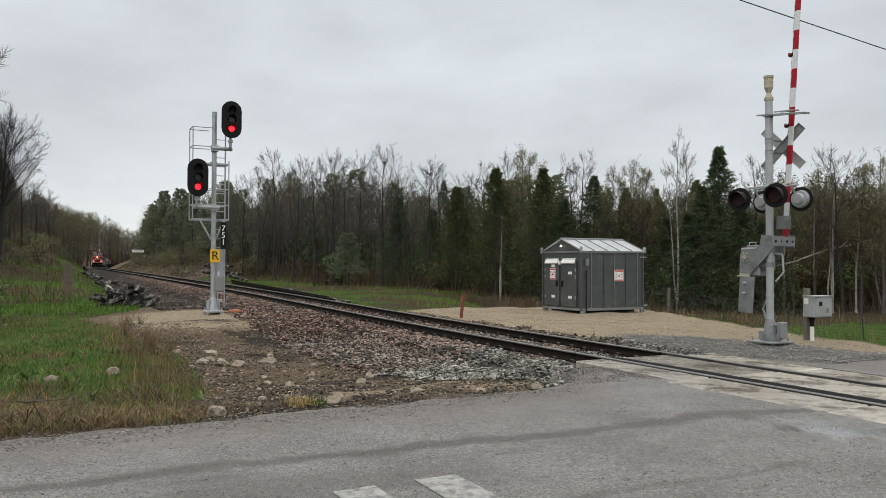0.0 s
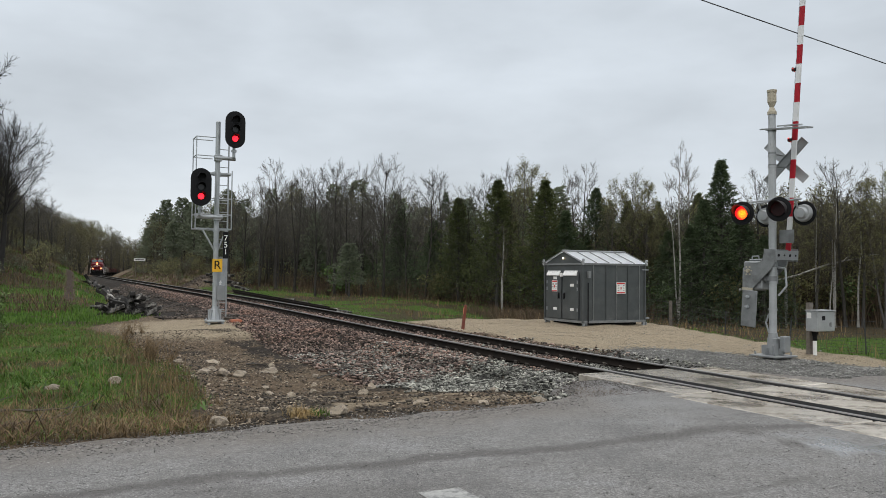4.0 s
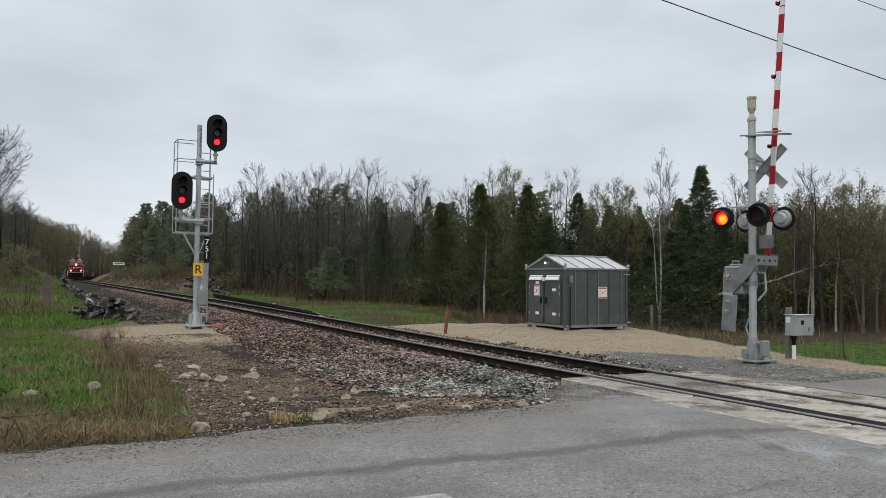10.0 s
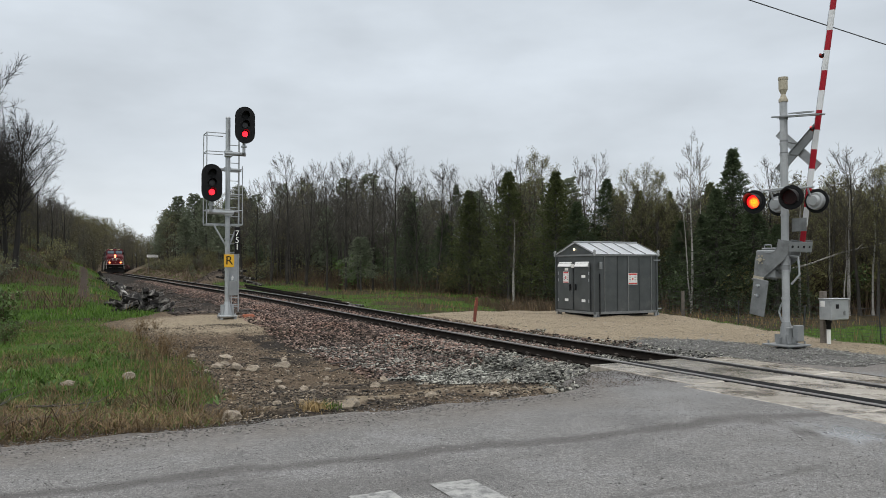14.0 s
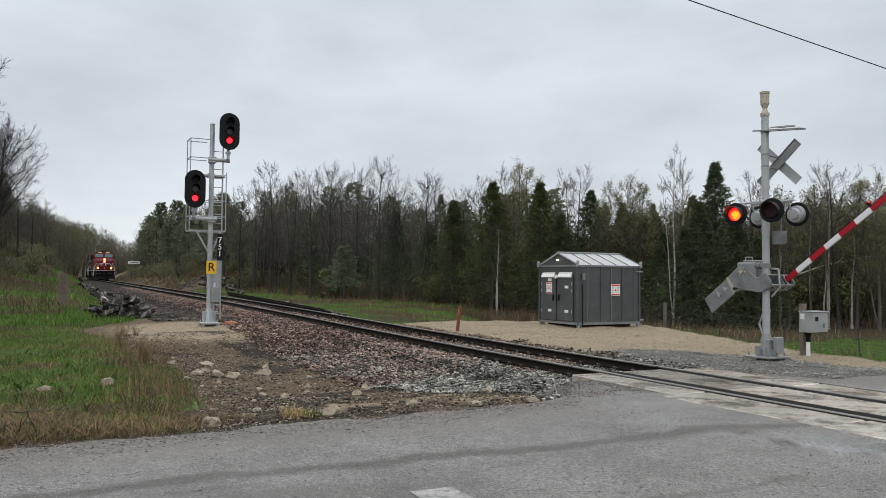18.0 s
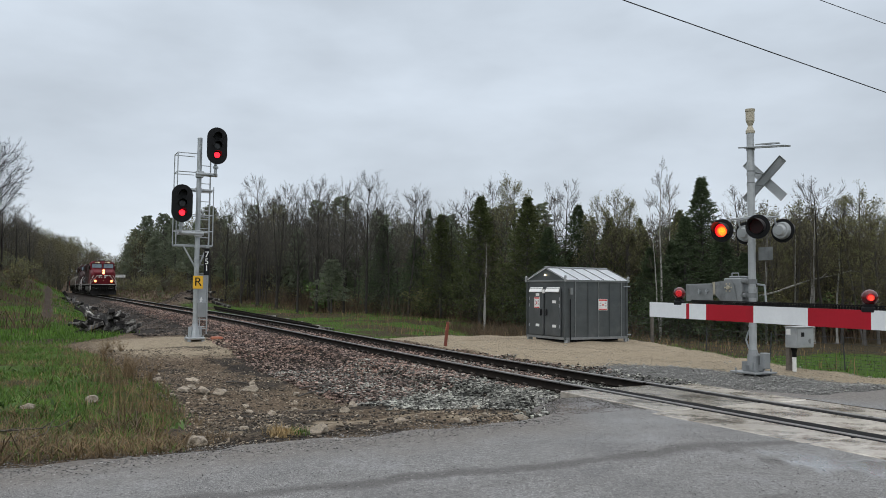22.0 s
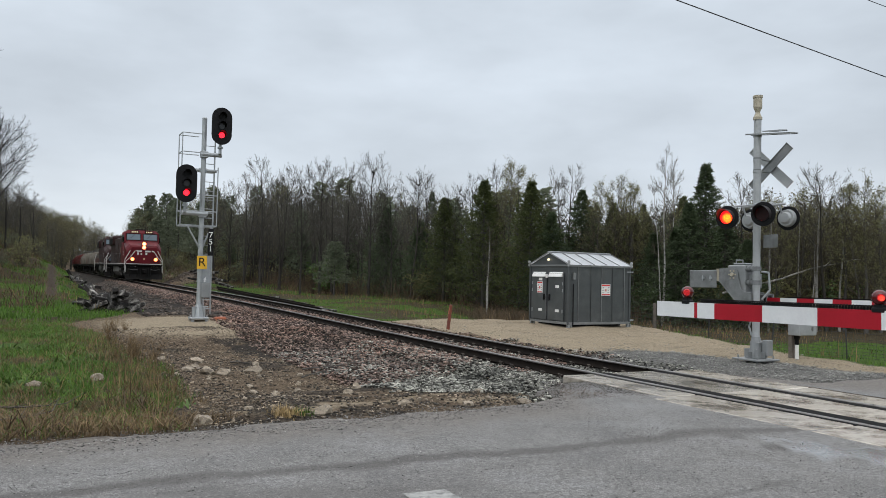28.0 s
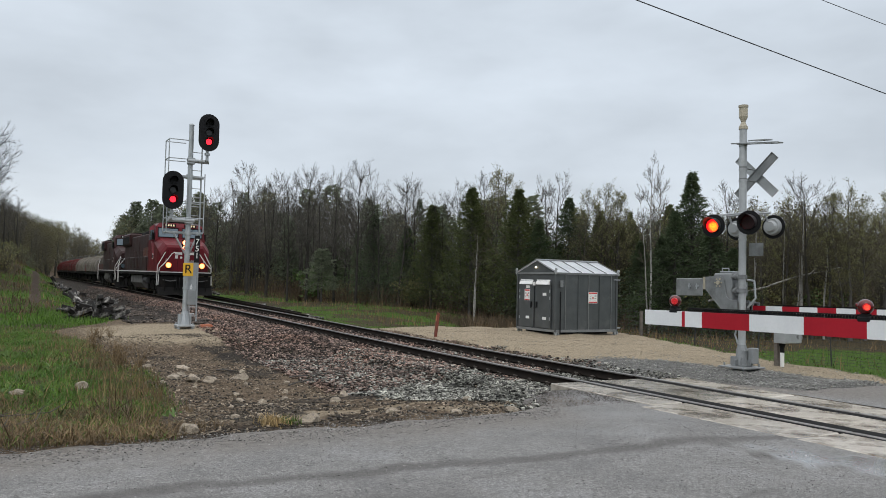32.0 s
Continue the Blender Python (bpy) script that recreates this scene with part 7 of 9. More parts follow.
RIGHT_BROADLEAVES = ((85, 153, 50, 1), (104, 151, 49, 1), (147, 143, 48, 2), (160, 148, 48, 0), (224, 135, 46, 1), (240, 127, 46, 1), (291, 176, 41, 2), (306, 162, 42, 2), (392, 144, 40, 0), (466, 129, 39, 1), (504, 157, 38, 0), (526, 130, 38, 1), (555, 146, 37, 1), (574, 130, 37, 1), (597, 138, 37, 1), (70, 146, 52, 0), (63, 73, 44, 2), (484, 63, 38, 2), (490, 128, 38, 2), (466, 112, 39, 2), (428, 120, 39, 2), (520, 124, 38, 2), (440, 114, 39, 1), (48, 132, 53, 0), (253, 119, 46, 1), (202, 126, 46, 1), (23, 120, 54, 0))
SKYLINE = ((-640, 166), (-603, 159), (-574, 112), (-545, 100), (-523, 86), (-501, 71), (-479, 66), (-457, 61), (-435, 50), (-417, 42), (-404, 40), (-394, 73), (-375, 90), (-332, 98), (-296, 108), (-230, 138), (-157, 139), (-91, 140), (-18, 124), (34, 112), (85, 144), (122, 123), (187, 109), (224, 124), (253, 115), (290, 132), (345, 127), (392, 121), (451, 118), (502, 128), (574, 127), (656, 128))
WOODS_EDGE = ((-640, 42), (-574, 56), (-530, 76), (-501, 112), (-464, 170), (-428, 245), (-407, 300), (-401, 290), (-394, 132), (-332, 105), (-281, 85), (-208, 72), (-98, 60), (12, 55), (158, 46), (341, 42), (574, 40), (656, 39))

TREE_LABELS = {"oak": ("oak_tree", "dark leafless oak with a wide open crown on the bank"), "bare": ("bare_tree", "leafless grey-brown tree at the edge of the woods"), "buds": ("budding_tree", "slim tree with a haze of yellow-green spring buds"),
               "birch": ("birch_tree", "slender birch with a pale trunk and bare twigs"), "spruce": ("spruce_tree", "dark green spruce at the edge of the woods"),
               "cedar": ("cedar_tree", "dense dark green cedar in the woods"), "pine": ("pine_tree", "tall loose green pine beside the cutting")}


def to_us(x, y):
    return CU * x + SU * y, -SU * x + CU * y


def spot(bearing, lift, dist):
    x, y = bearing / 1000 * dist, dist
    u, s = to_us(x, y)
    z = float(ground_z(u, s)) - 0.1
    return x, y, z, EYE[2] + lift / 1000 * dist - z


TREETOPS = {}


def plant(kind, bearing, lift, dist, seed):
    r = random.Random(seed)
    x, y, z, high = spot(bearing, lift, dist)
    k = KINDS[kind][seed % len(KINDS[kind])]
    f = high / k["high"]
    name, label = TREE_LABELS[kind]
    tree = empty(name, pose(x, y, z, 0, 0, r.uniform(0, 360)), label, "tree", "woodland trees")
    wide = f * min(1.5, max(1.0, (10.0 / max(high, 3)) ** 0.4)) * (1.18 if kind in ("cedar", "spruce") else 0.8 if kind == "birch" else 0.82 if kind == "oak" else 1.0)
    tree.scale = (wide, wide, f)
    if k["meshes"][1]:
        tip = max(k["meshes"][0].vertices, key=lambda v: v.co.z).co
        TREETOPS[bearing] = pose(x, y, z) @ Matrix.Rotation(tree.rotation_euler.z, 4, "Z") @ Vector((tip.x * wide, tip.y * wide, tip.z * f))
    part("trunk", k["meshes"][0], None, tree)
    if k["meshes"][1]:
        part("crown", k["meshes"][1], None, tree)
    if k["meshes"][2]:
        part(k["leaf"], k["meshes"][2], None, tree)


def build_woods():
    for i, (b, e, d, kind) in enumerate(CONIFERS):
        plant(kind, b, e, d, i)
    for i, (b, e, d, k) in enumerate(LEFT_BROADLEAVES + RIGHT_BROADLEAVES):
        plant(("bare", "buds", "birch", "oak")[k], b, e, d, i + 50)
    # the woods behind, joined kind by kind
    r = random.Random(77)
    sb, se = [k[0] for k in SKYLINE], [k[1] for k in SKYLINE]
    eb, ed = [k[0] for k in WOODS_EDGE], [k[1] for k in WOODS_EDGE]
    piles = {"woods_trunks": ([], DARKBARK), "woods_branches": ([], DARKTWIGS), "woods_budding_branches": ([], TWIGS), "woods_cedar_leaves": ([], CEDARLEAF), "woods_buds": ([], BUDS), "woods_olive_leaves": ([], OLIVELEAF), "woods_needles": ([], NEEDLES), "woods_pine_needles": ([], HAZYNEEDLES)}

    def add(kind, b, lift, dist):
        if -482 < b < -436 and dist < 268:
            return
        x, y, z, high = spot(b, lift, dist)
        if high < 1.5:
            return
        k = KINDS[kind][r.randrange(len(KINDS[kind]))]
        f, a = high / k["high"], r.uniform(0, 2 * math.pi)
        w = f * r.uniform(0.85, 1.25)
        m = np.array([[w * math.cos(a), -w * math.sin(a), 0], [w * math.sin(a), w * math.cos(a), 0], [0, 0, f]])
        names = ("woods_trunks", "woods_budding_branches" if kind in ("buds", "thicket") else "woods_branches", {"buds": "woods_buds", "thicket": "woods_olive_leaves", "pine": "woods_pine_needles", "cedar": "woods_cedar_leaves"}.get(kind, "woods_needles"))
        for raw, pile in zip(k["far"], names):
            if raw:
                piles[pile][0].append((raw[0] @ m.T + (x, y, z), raw[1]))
    def one(b, deep, low, kinds):
        top = float(np.interp(b, sb, se))
        d0 = float(np.interp(b, eb, ed))
        add(r.choice(kinds), b, (top + low) , d0 * 1.0 + deep)
    for i in range(330):
        b = r.uniform(-290, 640)
        kinds = ("bare", "bare", "buds", "bare", "bare") if b < 20 else ("buds", "bare", "bare", "buds", "cedar") if b < 330 else ("buds", "bare", "bare", "buds", "bare")
        one(b, r.uniform(1, 28), -r.uniform(22 if b < 20 else 16, 80), kinds)
    for i in range(44):
        b = r.uniform(-40, 420)
        one(b, r.uniform(10, 36), -r.uniform(30, 90), ("spruce", "cedar", "pine"))
    for i in range(80):
        b = r.uniform(-300, -30)
        one(b, r.uniform(14, 60), -r.uniform(14, 70), ("bare", "bare", "pine", "buds"))
    for i in range(34):
        b = r.uniform(-290, -20)
        one(b, r.uniform(6, 34), -r.uniform(48, 95), ("spruce", "pine", "pine"))
    for i in range(22):
        b = r.uniform(-20, 210)
        one(b, r.uniform(1, 14), -r.uniform(5, 70), ("cedar", "spruce", "buds", "pine"))
    for i in range(120):
        b = r.uniform(330, 650)
        one(b, r.uniform(0, 22), -r.uniform(12, 75), ("buds", "bare", "buds", "birch", "bare"))
    for i in range(100):
        b = r.uniform(320, 650)
        one(b, r.uniform(0, 20), -r.uniform(20, 95), ("thicket", "thicket", "bare"))
    for i in range(40):
        b = r.uniform(400, 650)
        one(b, r.uniform(0, 20), -r.uniform(-4, 30), ("buds", "thicket"))
    for i in range(12):
        one(r.uniform(-402, -372), r.uniform(-8, 2), -r.uniform(-4, 26), ("buds", "buds", "thicket"))
    for i in range(26):
        one(r.uniform(225, 345), r.uniform(2, 20), -r.uniform(12, 60), ("bare", "bare", "cedar", "bare", "thicket"))
    for i in range(40):
        one(r.uniform(-262, -170), r.uniform(0, 24), -r.uniform(25, 75), ("bare", "bare", "bare", "buds"))
    for i in range(80):
        b = r.uniform(-402, -285)
        one(b, r.uniform(0, 45), -r.uniform(0, 25), ("pine", "bare", "buds", "bare", "buds") if b > -380 else ("buds", "bare", "buds"))
    for i in range(330):
        b = r.uniform(-640, -400)
        d0 = float(np.interp(b, eb, ed))
        one(b, r.uniform(0, 0.6) * d0, -r.uniform(0, 34), ("bare", "buds", "bare", "thicket", "bare") if b < -520 else ("thicket", "thicket", "thicket", "bare"))
    for i in range(270):
        b = r.uniform(-510, -392)
        dist = r.uniform(272, 430)
        u, s = to_us(b / 1000 * dist, dist)
        if abs(u - float(track_u(s))) > 6:
            add(r.choice(("thicket", "thicket", "buds")), b, float(np.interp(b, sb, se)) - r.uniform(-5, 20), dist)
    for i in range(90):
        b = r.uniform(-545, -470)
        dist = r.uniform(160, 300)
        u, s = to_us(b / 1000 * dist, dist)
        if abs(u - float(track_u(s))) > 9:
            add(r.choice(("thicket", "thicket", "buds")), b, float(np.interp(b, sb, se)) - r.uniform(2, 34), dist)
    for name, (pieces, material) in piles.items():
        if pieces:
            tagged(new(name, raw_mesh(name, *joined(*pieces), material)), "dense mixed spring woodland seen as one mass", "woods", kind="stuff")


build_woods()


def build_birds():
    """Two dark birds perched on treetops."""
    for bearing, turn in ((-36, 20), (-91, 200)):
        at = TREETOPS[bearing]
        bird = empty("perched_bird", pose(*at, 0, 0, turn) @ Matrix.Diagonal((0.75, 0.75, 0.75, 1)), "dark bird perched on the tip of a bare tree", "bird", "perched birds")
        bm = bmesh.new()
        bmesh.ops.create_uvsphere(bm, u_segments=10, v_segments=8, radius=1, matrix=Matrix.Translation((0, 0, 0.13)) @ pose(0, 0, 0, 0, -38, 0) @ Matrix.Diagonal((0.16, 0.09, 0.09, 1)))
        part("body", bm, BLACK, bird, smooth=True)
        bm = bmesh.new()
        bmesh.ops.create_uvsphere(bm, u_segments=8, v_segments=6, radius=0.06, matrix=Matrix.Translation((0.12, 0, 0.27)))
        rod(bm, (0.16, 0, 0.27), (0.23, 0, 0.26), 0.02, 0.004, 6)
        part("head", bm, BLACK, bird)
        bm = bmesh.new()
        box(bm, -0.18, 0, -0.01, 0.20, 0.07, 0.015, pose(0, 0, 0, 0, -38, 0))
        part("tail", bm, BLACK, bird)
        for y in (-0.03, 0.03):
            bm = bmesh.new()
            rod(bm, (0, y, -0.02), (0, y, 0.08), 0.008, None, 5)
            part("leg", bm, BLACK, bird)


build_birds()


def stems(n, place, low, high, width, lean, material, name, label, category, seed, curl=0.3):
    """Many upright stems or blades, each a narrow bent strip."""
    rng = np.random.default_rng(seed)
    u, s = place(rng, n)
    n = len(u)
    z = ground_z(u, s) - 0.02
    base = to_world(u, s, z)
    a, h = rng.uniform(0, 2 * np.pi, n), rng.uniform(low, high, n) * rng.uniform(0.6, 1.2, n)
    side = np.stack([np.cos(a), np.sin(a), 0 * a], -1)
    b = rng.uniform(0, 2 * np.pi, n)
    out = np.stack([np.cos(b), np.sin(b), 0 * b], -1) * (rng.uniform(0, lean, n) * h)[:, None]
    up = np.array([[0, 0, 1.0]]) * h[:, None]
    w = side * (width * rng.uniform(0.5, 1.3, n))[:, None]
    mid = base + up * 0.6 + out * 0.45
    tip = base + up * (1 - curl * rng.uniform(0, 0.6, n))[:, None] + out
    v = np.stack([base - w, base + w, mid + w * 0.8, mid - w * 0.8, tip], 1).reshape(-1, 3)
    k = (np.arange(n) * 5)[:, None]
    f = np.concatenate([k + [[0, 1, 2]], k + [[0, 2, 3]], k + [[3, 2, 4]]])
    tagged(new(name, raw_mesh(name, v, f, material)), label, category, kind="stuff")


def build_grass():
    def near(rng, n):
        u, s = rng.uniform(-7.5, 2.7, n), 8.5 + 22 * rng.random(n) ** 1.5
        g, _, _, brown, _ = zones(u, s)
        clump = fbm(u * 1.3, s * 1.3, 61)
        keep = (rng.random(n) < g * (1.0 - 0.85 * brown)) & (clump > 0.40)
        return u[keep], s[keep]

    def far_left(rng, n):
        u, s = rng.uniform(-7, 5, n), 28 + 60 * rng.random(n) ** 1.4
        g, _, _, brown, _ = zones(u, s)
        keep = rng.random(n) < g * (1 - 0.7 * brown)
        return u[keep], s[keep]

    def far_right(rng, n):
        u, s = rng.uniform(12, 30, n), rng.uniform(5, 85, n)
        g, _, _, brown, _ = zones(u, s)
        keep = rng.random(n) < g * (1 - 0.8 * brown)
        return u[keep], s[keep]

    def dry_near(rng, n):
        u, s = rng.uniform(-7.5, 2.6, n), 8.5 + 19 * rng.random(n) ** 1.4
        g, _, _, brown, _ = zones(u, s)
        rim = np.exp(-((u - 2.0) / 0.6) ** 2)
        keep = rng.random(n) < g * (0.12 + 0.9 * brown + 0.15 * rim + 0.25 * np.exp(-((s - 10.5) / 1.5) ** 2))
        return u[keep], s[keep]

    def dry_far(rng, n):
        u, s = np.where(rng.random(n) < 0.55, rng.uniform(16, 32, n), rng.uniform(-12, 3, n)), rng.uniform(12, 110, n)
        g, _, _, brown, _ = zones(u, s)
        keep = (rng.random(n) < g * (0.05 + brown)) & ((s > 32) | (u > 17))
        return u[keep], s[keep]

    stems(170000, near, 0.03, 0.13, 0.0055, 1.2, BLADES, "grass", "green spring grass on the verge", "grass", 11)
    stems(30000, far_left, 0.10, 0.24, 0.016, 0.5, BLADES, "grass", "green grass at the foot of the bank", "grass", 12)
    stems(36000, far_right, 0.05, 0.17, 0.014, 0.8, BLADES, "grass", "green grass beyond the track", "grass", 13)
    stems(70000, dry_near, 0.05, 0.21, 0.0042, 1.3, DRYBLADES, "dry_grass", "dry brown stems among the grass", "grass", 14)
    stems(26000, dry_far, 0.15, 0.6, 0.010, 0.7, DRYBLADES, "dry_growth", "dry brown weeds along the woods", "weeds", 15)

    def straw(rng, n):
        u = rng.uniform(-8, 2.2, n)
        s = 8.5 + 2.6 * rng.random(n) ** 1.5
        keep = fbm(u * 1.1, s * 1.1, 66) > 0.44
        return u[keep], s[keep]

    def weeds(rng, n):
        u, s = rng.uniform(-6, 2.0, n), 9.2 + 10 * rng.random(n)
        keep = fbm(u * 1.6, s * 1.6, 67) > 0.56
        return u[keep], s[keep]

    def brush(rng, n):
        u = rng.uniform(-8, 1.4, n)
        s = 8.75 + 2.2 * rng.random(n) ** 1.4
        keep = fbm(u * 0.8, s * 0.8, 64) > 0.47
        return u[keep], s[keep]

    stems(6000, brush, 0.10, 0.42, 0.005, 2.6, SCRUB, "dead_brush", "tangled dark brown brush along the road edge", "undergrowth", 27, 0.9)
    stems(20000, straw, 0.04, 0.22, 0.004, 3.2, STRAW, "straw", "tangled dead straw along the road edge", "grass", 18, 0.8)
    def stalks(rng, n):
        u, s = rng.normal(1.75, 0.45, n), 9.2 + 13 * rng.random(n)
        g, _, _, _, _ = zones(u, s)
        keep = (fbm(u * 1.3, s * 1.3, 68) > 0.43) & (u < 2.7) & (g > 0.2)
        return u[keep], s[keep]

    stems(1500, stalks, 0.15, 0.42, 0.004, 0.5, DRYBLADES, "dry_stalks", "reddish brown dry stalks at the verge's edge", "weeds", 20)
    def tuft(u0, s0):
        return lambda rng, n: (rng.normal(u0, 0.07, n), rng.normal(s0, 0.09, n))

    stems(140, tuft(2.95, 9.1), 0.06, 0.14, 0.005, 0.6, BLADES, "grass_tuft", "small green grass tuft at the road edge", "grass", 25)
    stems(420, tuft(2.74, 9.06), 0.05, 0.17, 0.005, 1.6, PALESTRAW, "straw_tuft", "small tuft of pale straw at the road edge", "grass", 26)
    stems(9000, weeds, 0.05, 0.16, 0.018, 1.3, SHRUBLEAF, "leafy_weeds", "broad-leaved green weeds in the verge", "weeds", 19, 0.6)

    def edge_scrub(rng, n):
        x = rng.uniform(-290, 660, n)
        d0 = np.interp(x, [k[0] for k in WOODS_EDGE], [k[1] for k in WOODS_EDGE])
        y = d0 + rng.uniform(-2.5, 16, n)
        u, s = to_us(x / 1000 * y, y)
        keep = (u - track_u(s) > 6) & ((u > 19) | (s > 31))
        return u[keep], s[keep]

    def brown_patch(rng, n):
        x, y = rng.uniform(0, 190, n), rng.uniform(35, 47, n)
        u, s = to_us(x / 1000 * y, y)
        keep = (fbm(u * 0.5, s * 0.5, 69) + 0.12 * step(x, 20, 90) > 0.50) & (u > 19)
        return u[keep], s[keep]

    stems(9000, brown_patch, 0.2, 0.75, 0.010, 0.8, SCRUB, "brown_weeds", "tangled brown weeds in front of the woods", "weeds", 22)

    def right_bank(rng, n):
        s = rng.uniform(66, 165, n)
        u = track_u(s) + 2.9 + 13 * rng.random(n)
        keep = (fbm(u * 0.4, s * 0.4, 87) > 0.36) & (np.hypot((u - 13.5) / 3.0, (s - 72) / 8.0) > 1)
        return u[keep], s[keep]

    stems(15000, right_bank, 0.15, 0.6, 0.022, 0.9, SCRUB, "bank_weeds", "brown weeds on the cutting's bank", "undergrowth", 23)
    stems(7000, right_bank, 0.10, 0.35, 0.022, 0.8, BLADES, "bank_grass", "green tufts on the cutting's bank", "grass", 24)

    def left_scrub(rng, n):
        u, s = rng.uniform(-16, 1.0, n), 36 + 154 * rng.random(n) ** 1.4
        keep = fbm(u * 0.3, s * 0.3, 88) > 0.42
        return u[keep], s[keep]

    stems(22000, edge_scrub, 0.3, 1.9, 0.014, 0.5, SCRUB, "undergrowth", "brown leafless undergrowth at the foot of the woods", "undergrowth", 16)
    stems(24000, left_scrub, 0.15, 0.75, 0.015, 0.9, SCRUB, "bank_scrub", "brown scrub on the cutting's bank", "undergrowth", 17)


build_grass()


def bush(x, y, size, material, leaf, label, seed, name="bush"):
    u, s = to_us(x, y)
    r = random.Random(seed)
    segs, tips = [], []
    for i in range(16):
        a, tilt = r.uniform(0, 6.28), r.uniform(0.1, 0.8)
        d = Vector((math.cos(a) * tilt, math.sin(a) * tilt, 1)).normalized()
        p = Vector((0, 0, 0))
        for k in range(4):
            q = p + d * size * 0.28 * r.uniform(0.7, 1.2)
            segs.append((*p, *q, 0.014 * size * (1 - k * 0.2), 0.011 * size * (1 - k * 0.2)))
            for _ in range(3):
                e = (d + Vector((r.gauss(0, 0.6), r.gauss(0, 0.6), r.gauss(0, 0.4)))).normalized()
                t = q + e * size * 0.22
                segs.append((*q, *t, 0.006 * size, 0.003 * size))
                tips.append(tuple(t))
            p = q
            d = (d + Vector((r.gauss(0, 0.2), r.gauss(0, 0.2), 0))).normalized()
    b = empty(name, pose(x, y, float(ground_z(u, s)) - 0.03, 0, 0, r.uniform(0, 360)), label, "bush", "bushes")
    part("thicket", raw_mesh("thicket", *tubes(segs, 3), material), None, b)
    if leaf:
        part("foliage", raw_mesh("foliage", *leaf_quads(tips, seed, 0.06 * size, 5), leaf), None, b)


def build_bushes():
    for i, (u, s, size) in enumerate(((-1.6, 25.5, 1.0), (-2.6, 24.0, 0.9), (-3.2, 27.5, 1.1), (-1.2, 20.8, 0.5), (-3.0, 20.0, 0.7))):
        x, y, _ = T(u, s)
        bush(x, y, size, SCRUB, SHRUBLEAF, "low green leafy bush in the verge", 30 + i)
    # brush on both banks of the cutting and along the woods, joined
    rng = random.Random(21)
    forms = []
    for i in range(5):
        segs, tips = [], []
        for k in range(14):
            a, tilt = rng.uniform(0, 6.28), rng.uniform(0.1, 0.9)
            d, p = Vector((math.cos(a) * tilt, math.sin(a) * tilt, 1)).normalized(), Vector((0, 0, 0))
            for _ in range(4):
                q = p + d * 0.28 * rng.uniform(0.7, 1.2)
                segs.append((*p, *q, 0.012, 0.009))
                for _ in range(3):
                    t = q + (d + Vector((rng.gauss(0, 0.6), rng.gauss(0, 0.6), rng.gauss(0, 0.4)))).normalized() * 0.24
                    segs.append((*q, *t, 0.006, 0.004))
                    tips.append(tuple(t))
                p, d = q, (d + Vector((rng.gauss(0, 0.2), rng.gauss(0, 0.2), 0))).normalized()
        forms.append((ribbons(segs, 80 + i), leaf_quads(tips, 40 + i, 0.05, 2)))
    piles = {"brush_twigs": ([], TWIGS), "brush_buds": ([], BUDS), "brush_leaves": ([], HAZYNEEDLES)}
    spots = [(float(track_u(s)) + rng.uniform(4.5, 17), s, rng.uniform(0.7, 2.0)) for s in [rng.uniform(80, 150) for _ in range(150)]]
    spots += [(rng.uniform(-17, 0.2), s, rng.uniform(0.5, 1.8)) for s in [rng.uniform(46, 190) for _ in range(150)]]
    for _ in range(230):
        b = rng.uniform(-640, -400)
        d = float(np.interp(b, [k[0] for k in WOODS_EDGE], [k[1] for k in WOODS_EDGE])) * rng.uniform(0.95, 1.6)
        u, s = to_us(b / 1000 * d, d)
        size = d * rng.uniform(0.010, 0.022)
        if abs(u - float(track_u(s))) > 4.0 + 1.3 * size and not (-484 < b < -434 and d < 270):
            spots.append((u, s, size))
    for _ in range(90):
        b = rng.uniform(-250, 640)
        d = float(np.interp(b, [k[0] for k in WOODS_EDGE], [k[1] for k in WOODS_EDGE])) + rng.uniform(-1.5, 9)
        spots.append((*to_us(b / 1000 * d, d), rng.uniform(0.8, 2.2)))
    for i, (u, s, size) in enumerate(spots):
        x, y, _ = T(u, s)
        a = rng.uniform(0, 6.28)
        m = size * np.array([[math.cos(a), -math.sin(a), 0], [math.sin(a), math.cos(a), 0], [0, 0, 0.85]])
        at = (x, y, float(ground_z(u, s)) - 0.05)
        wood, leaf = forms[i % 5]
        piles["brush_twigs"][0].append((wood[0] @ m.T + at, wood[1]))
        if i % 4:
            piles["brush_buds" if i % 4 < 3 else "brush_leaves"][0].append((leaf[0] @ m.T + at, leaf[1]))
    for name, (pieces, material) in piles.items():
        tagged(new(name, raw_mesh(name, *joined(*pieces), material)), "olive and brown brush on the banks", "brush", kind="stuff")
    r = random.Random(9)
    for i in range(16):
        b = r.uniform(-250, 620)
        d = float(np.interp(b, [k[0] for k in WOODS_EDGE], [k[1] for k in WOODS_EDGE])) - r.uniform(0, 3)
        bush(b / 1000 * d, d, r.uniform(1.1, 2.4), SCRUB, SHRUBLEAF if i % 3 == 0 else BUDS if i % 3 == 1 else None, "brown leafing shrub at the edge of the woods", 60 + i)
    for i in range(10):
        u, s = r.uniform(1.4, 2.4), r.uniform(17, 23)
        x, y, _ = T(u, s)
        bush(x, y, r.uniform(0.3, 0.55), DRYBLADES, None, "small tuft of reddish dry stems", 90 + i, "weed_tuft")
    # a dead birch trunk caught in the trees
    segs, rr = [], random.Random(4)
    pts = [Vector((14.2 + 6.6 * k / 9, 38.6, 1.05 + 1.9 * k / 9 + 0.06 * math.sin(k * 1.3))) for k in range(10)]
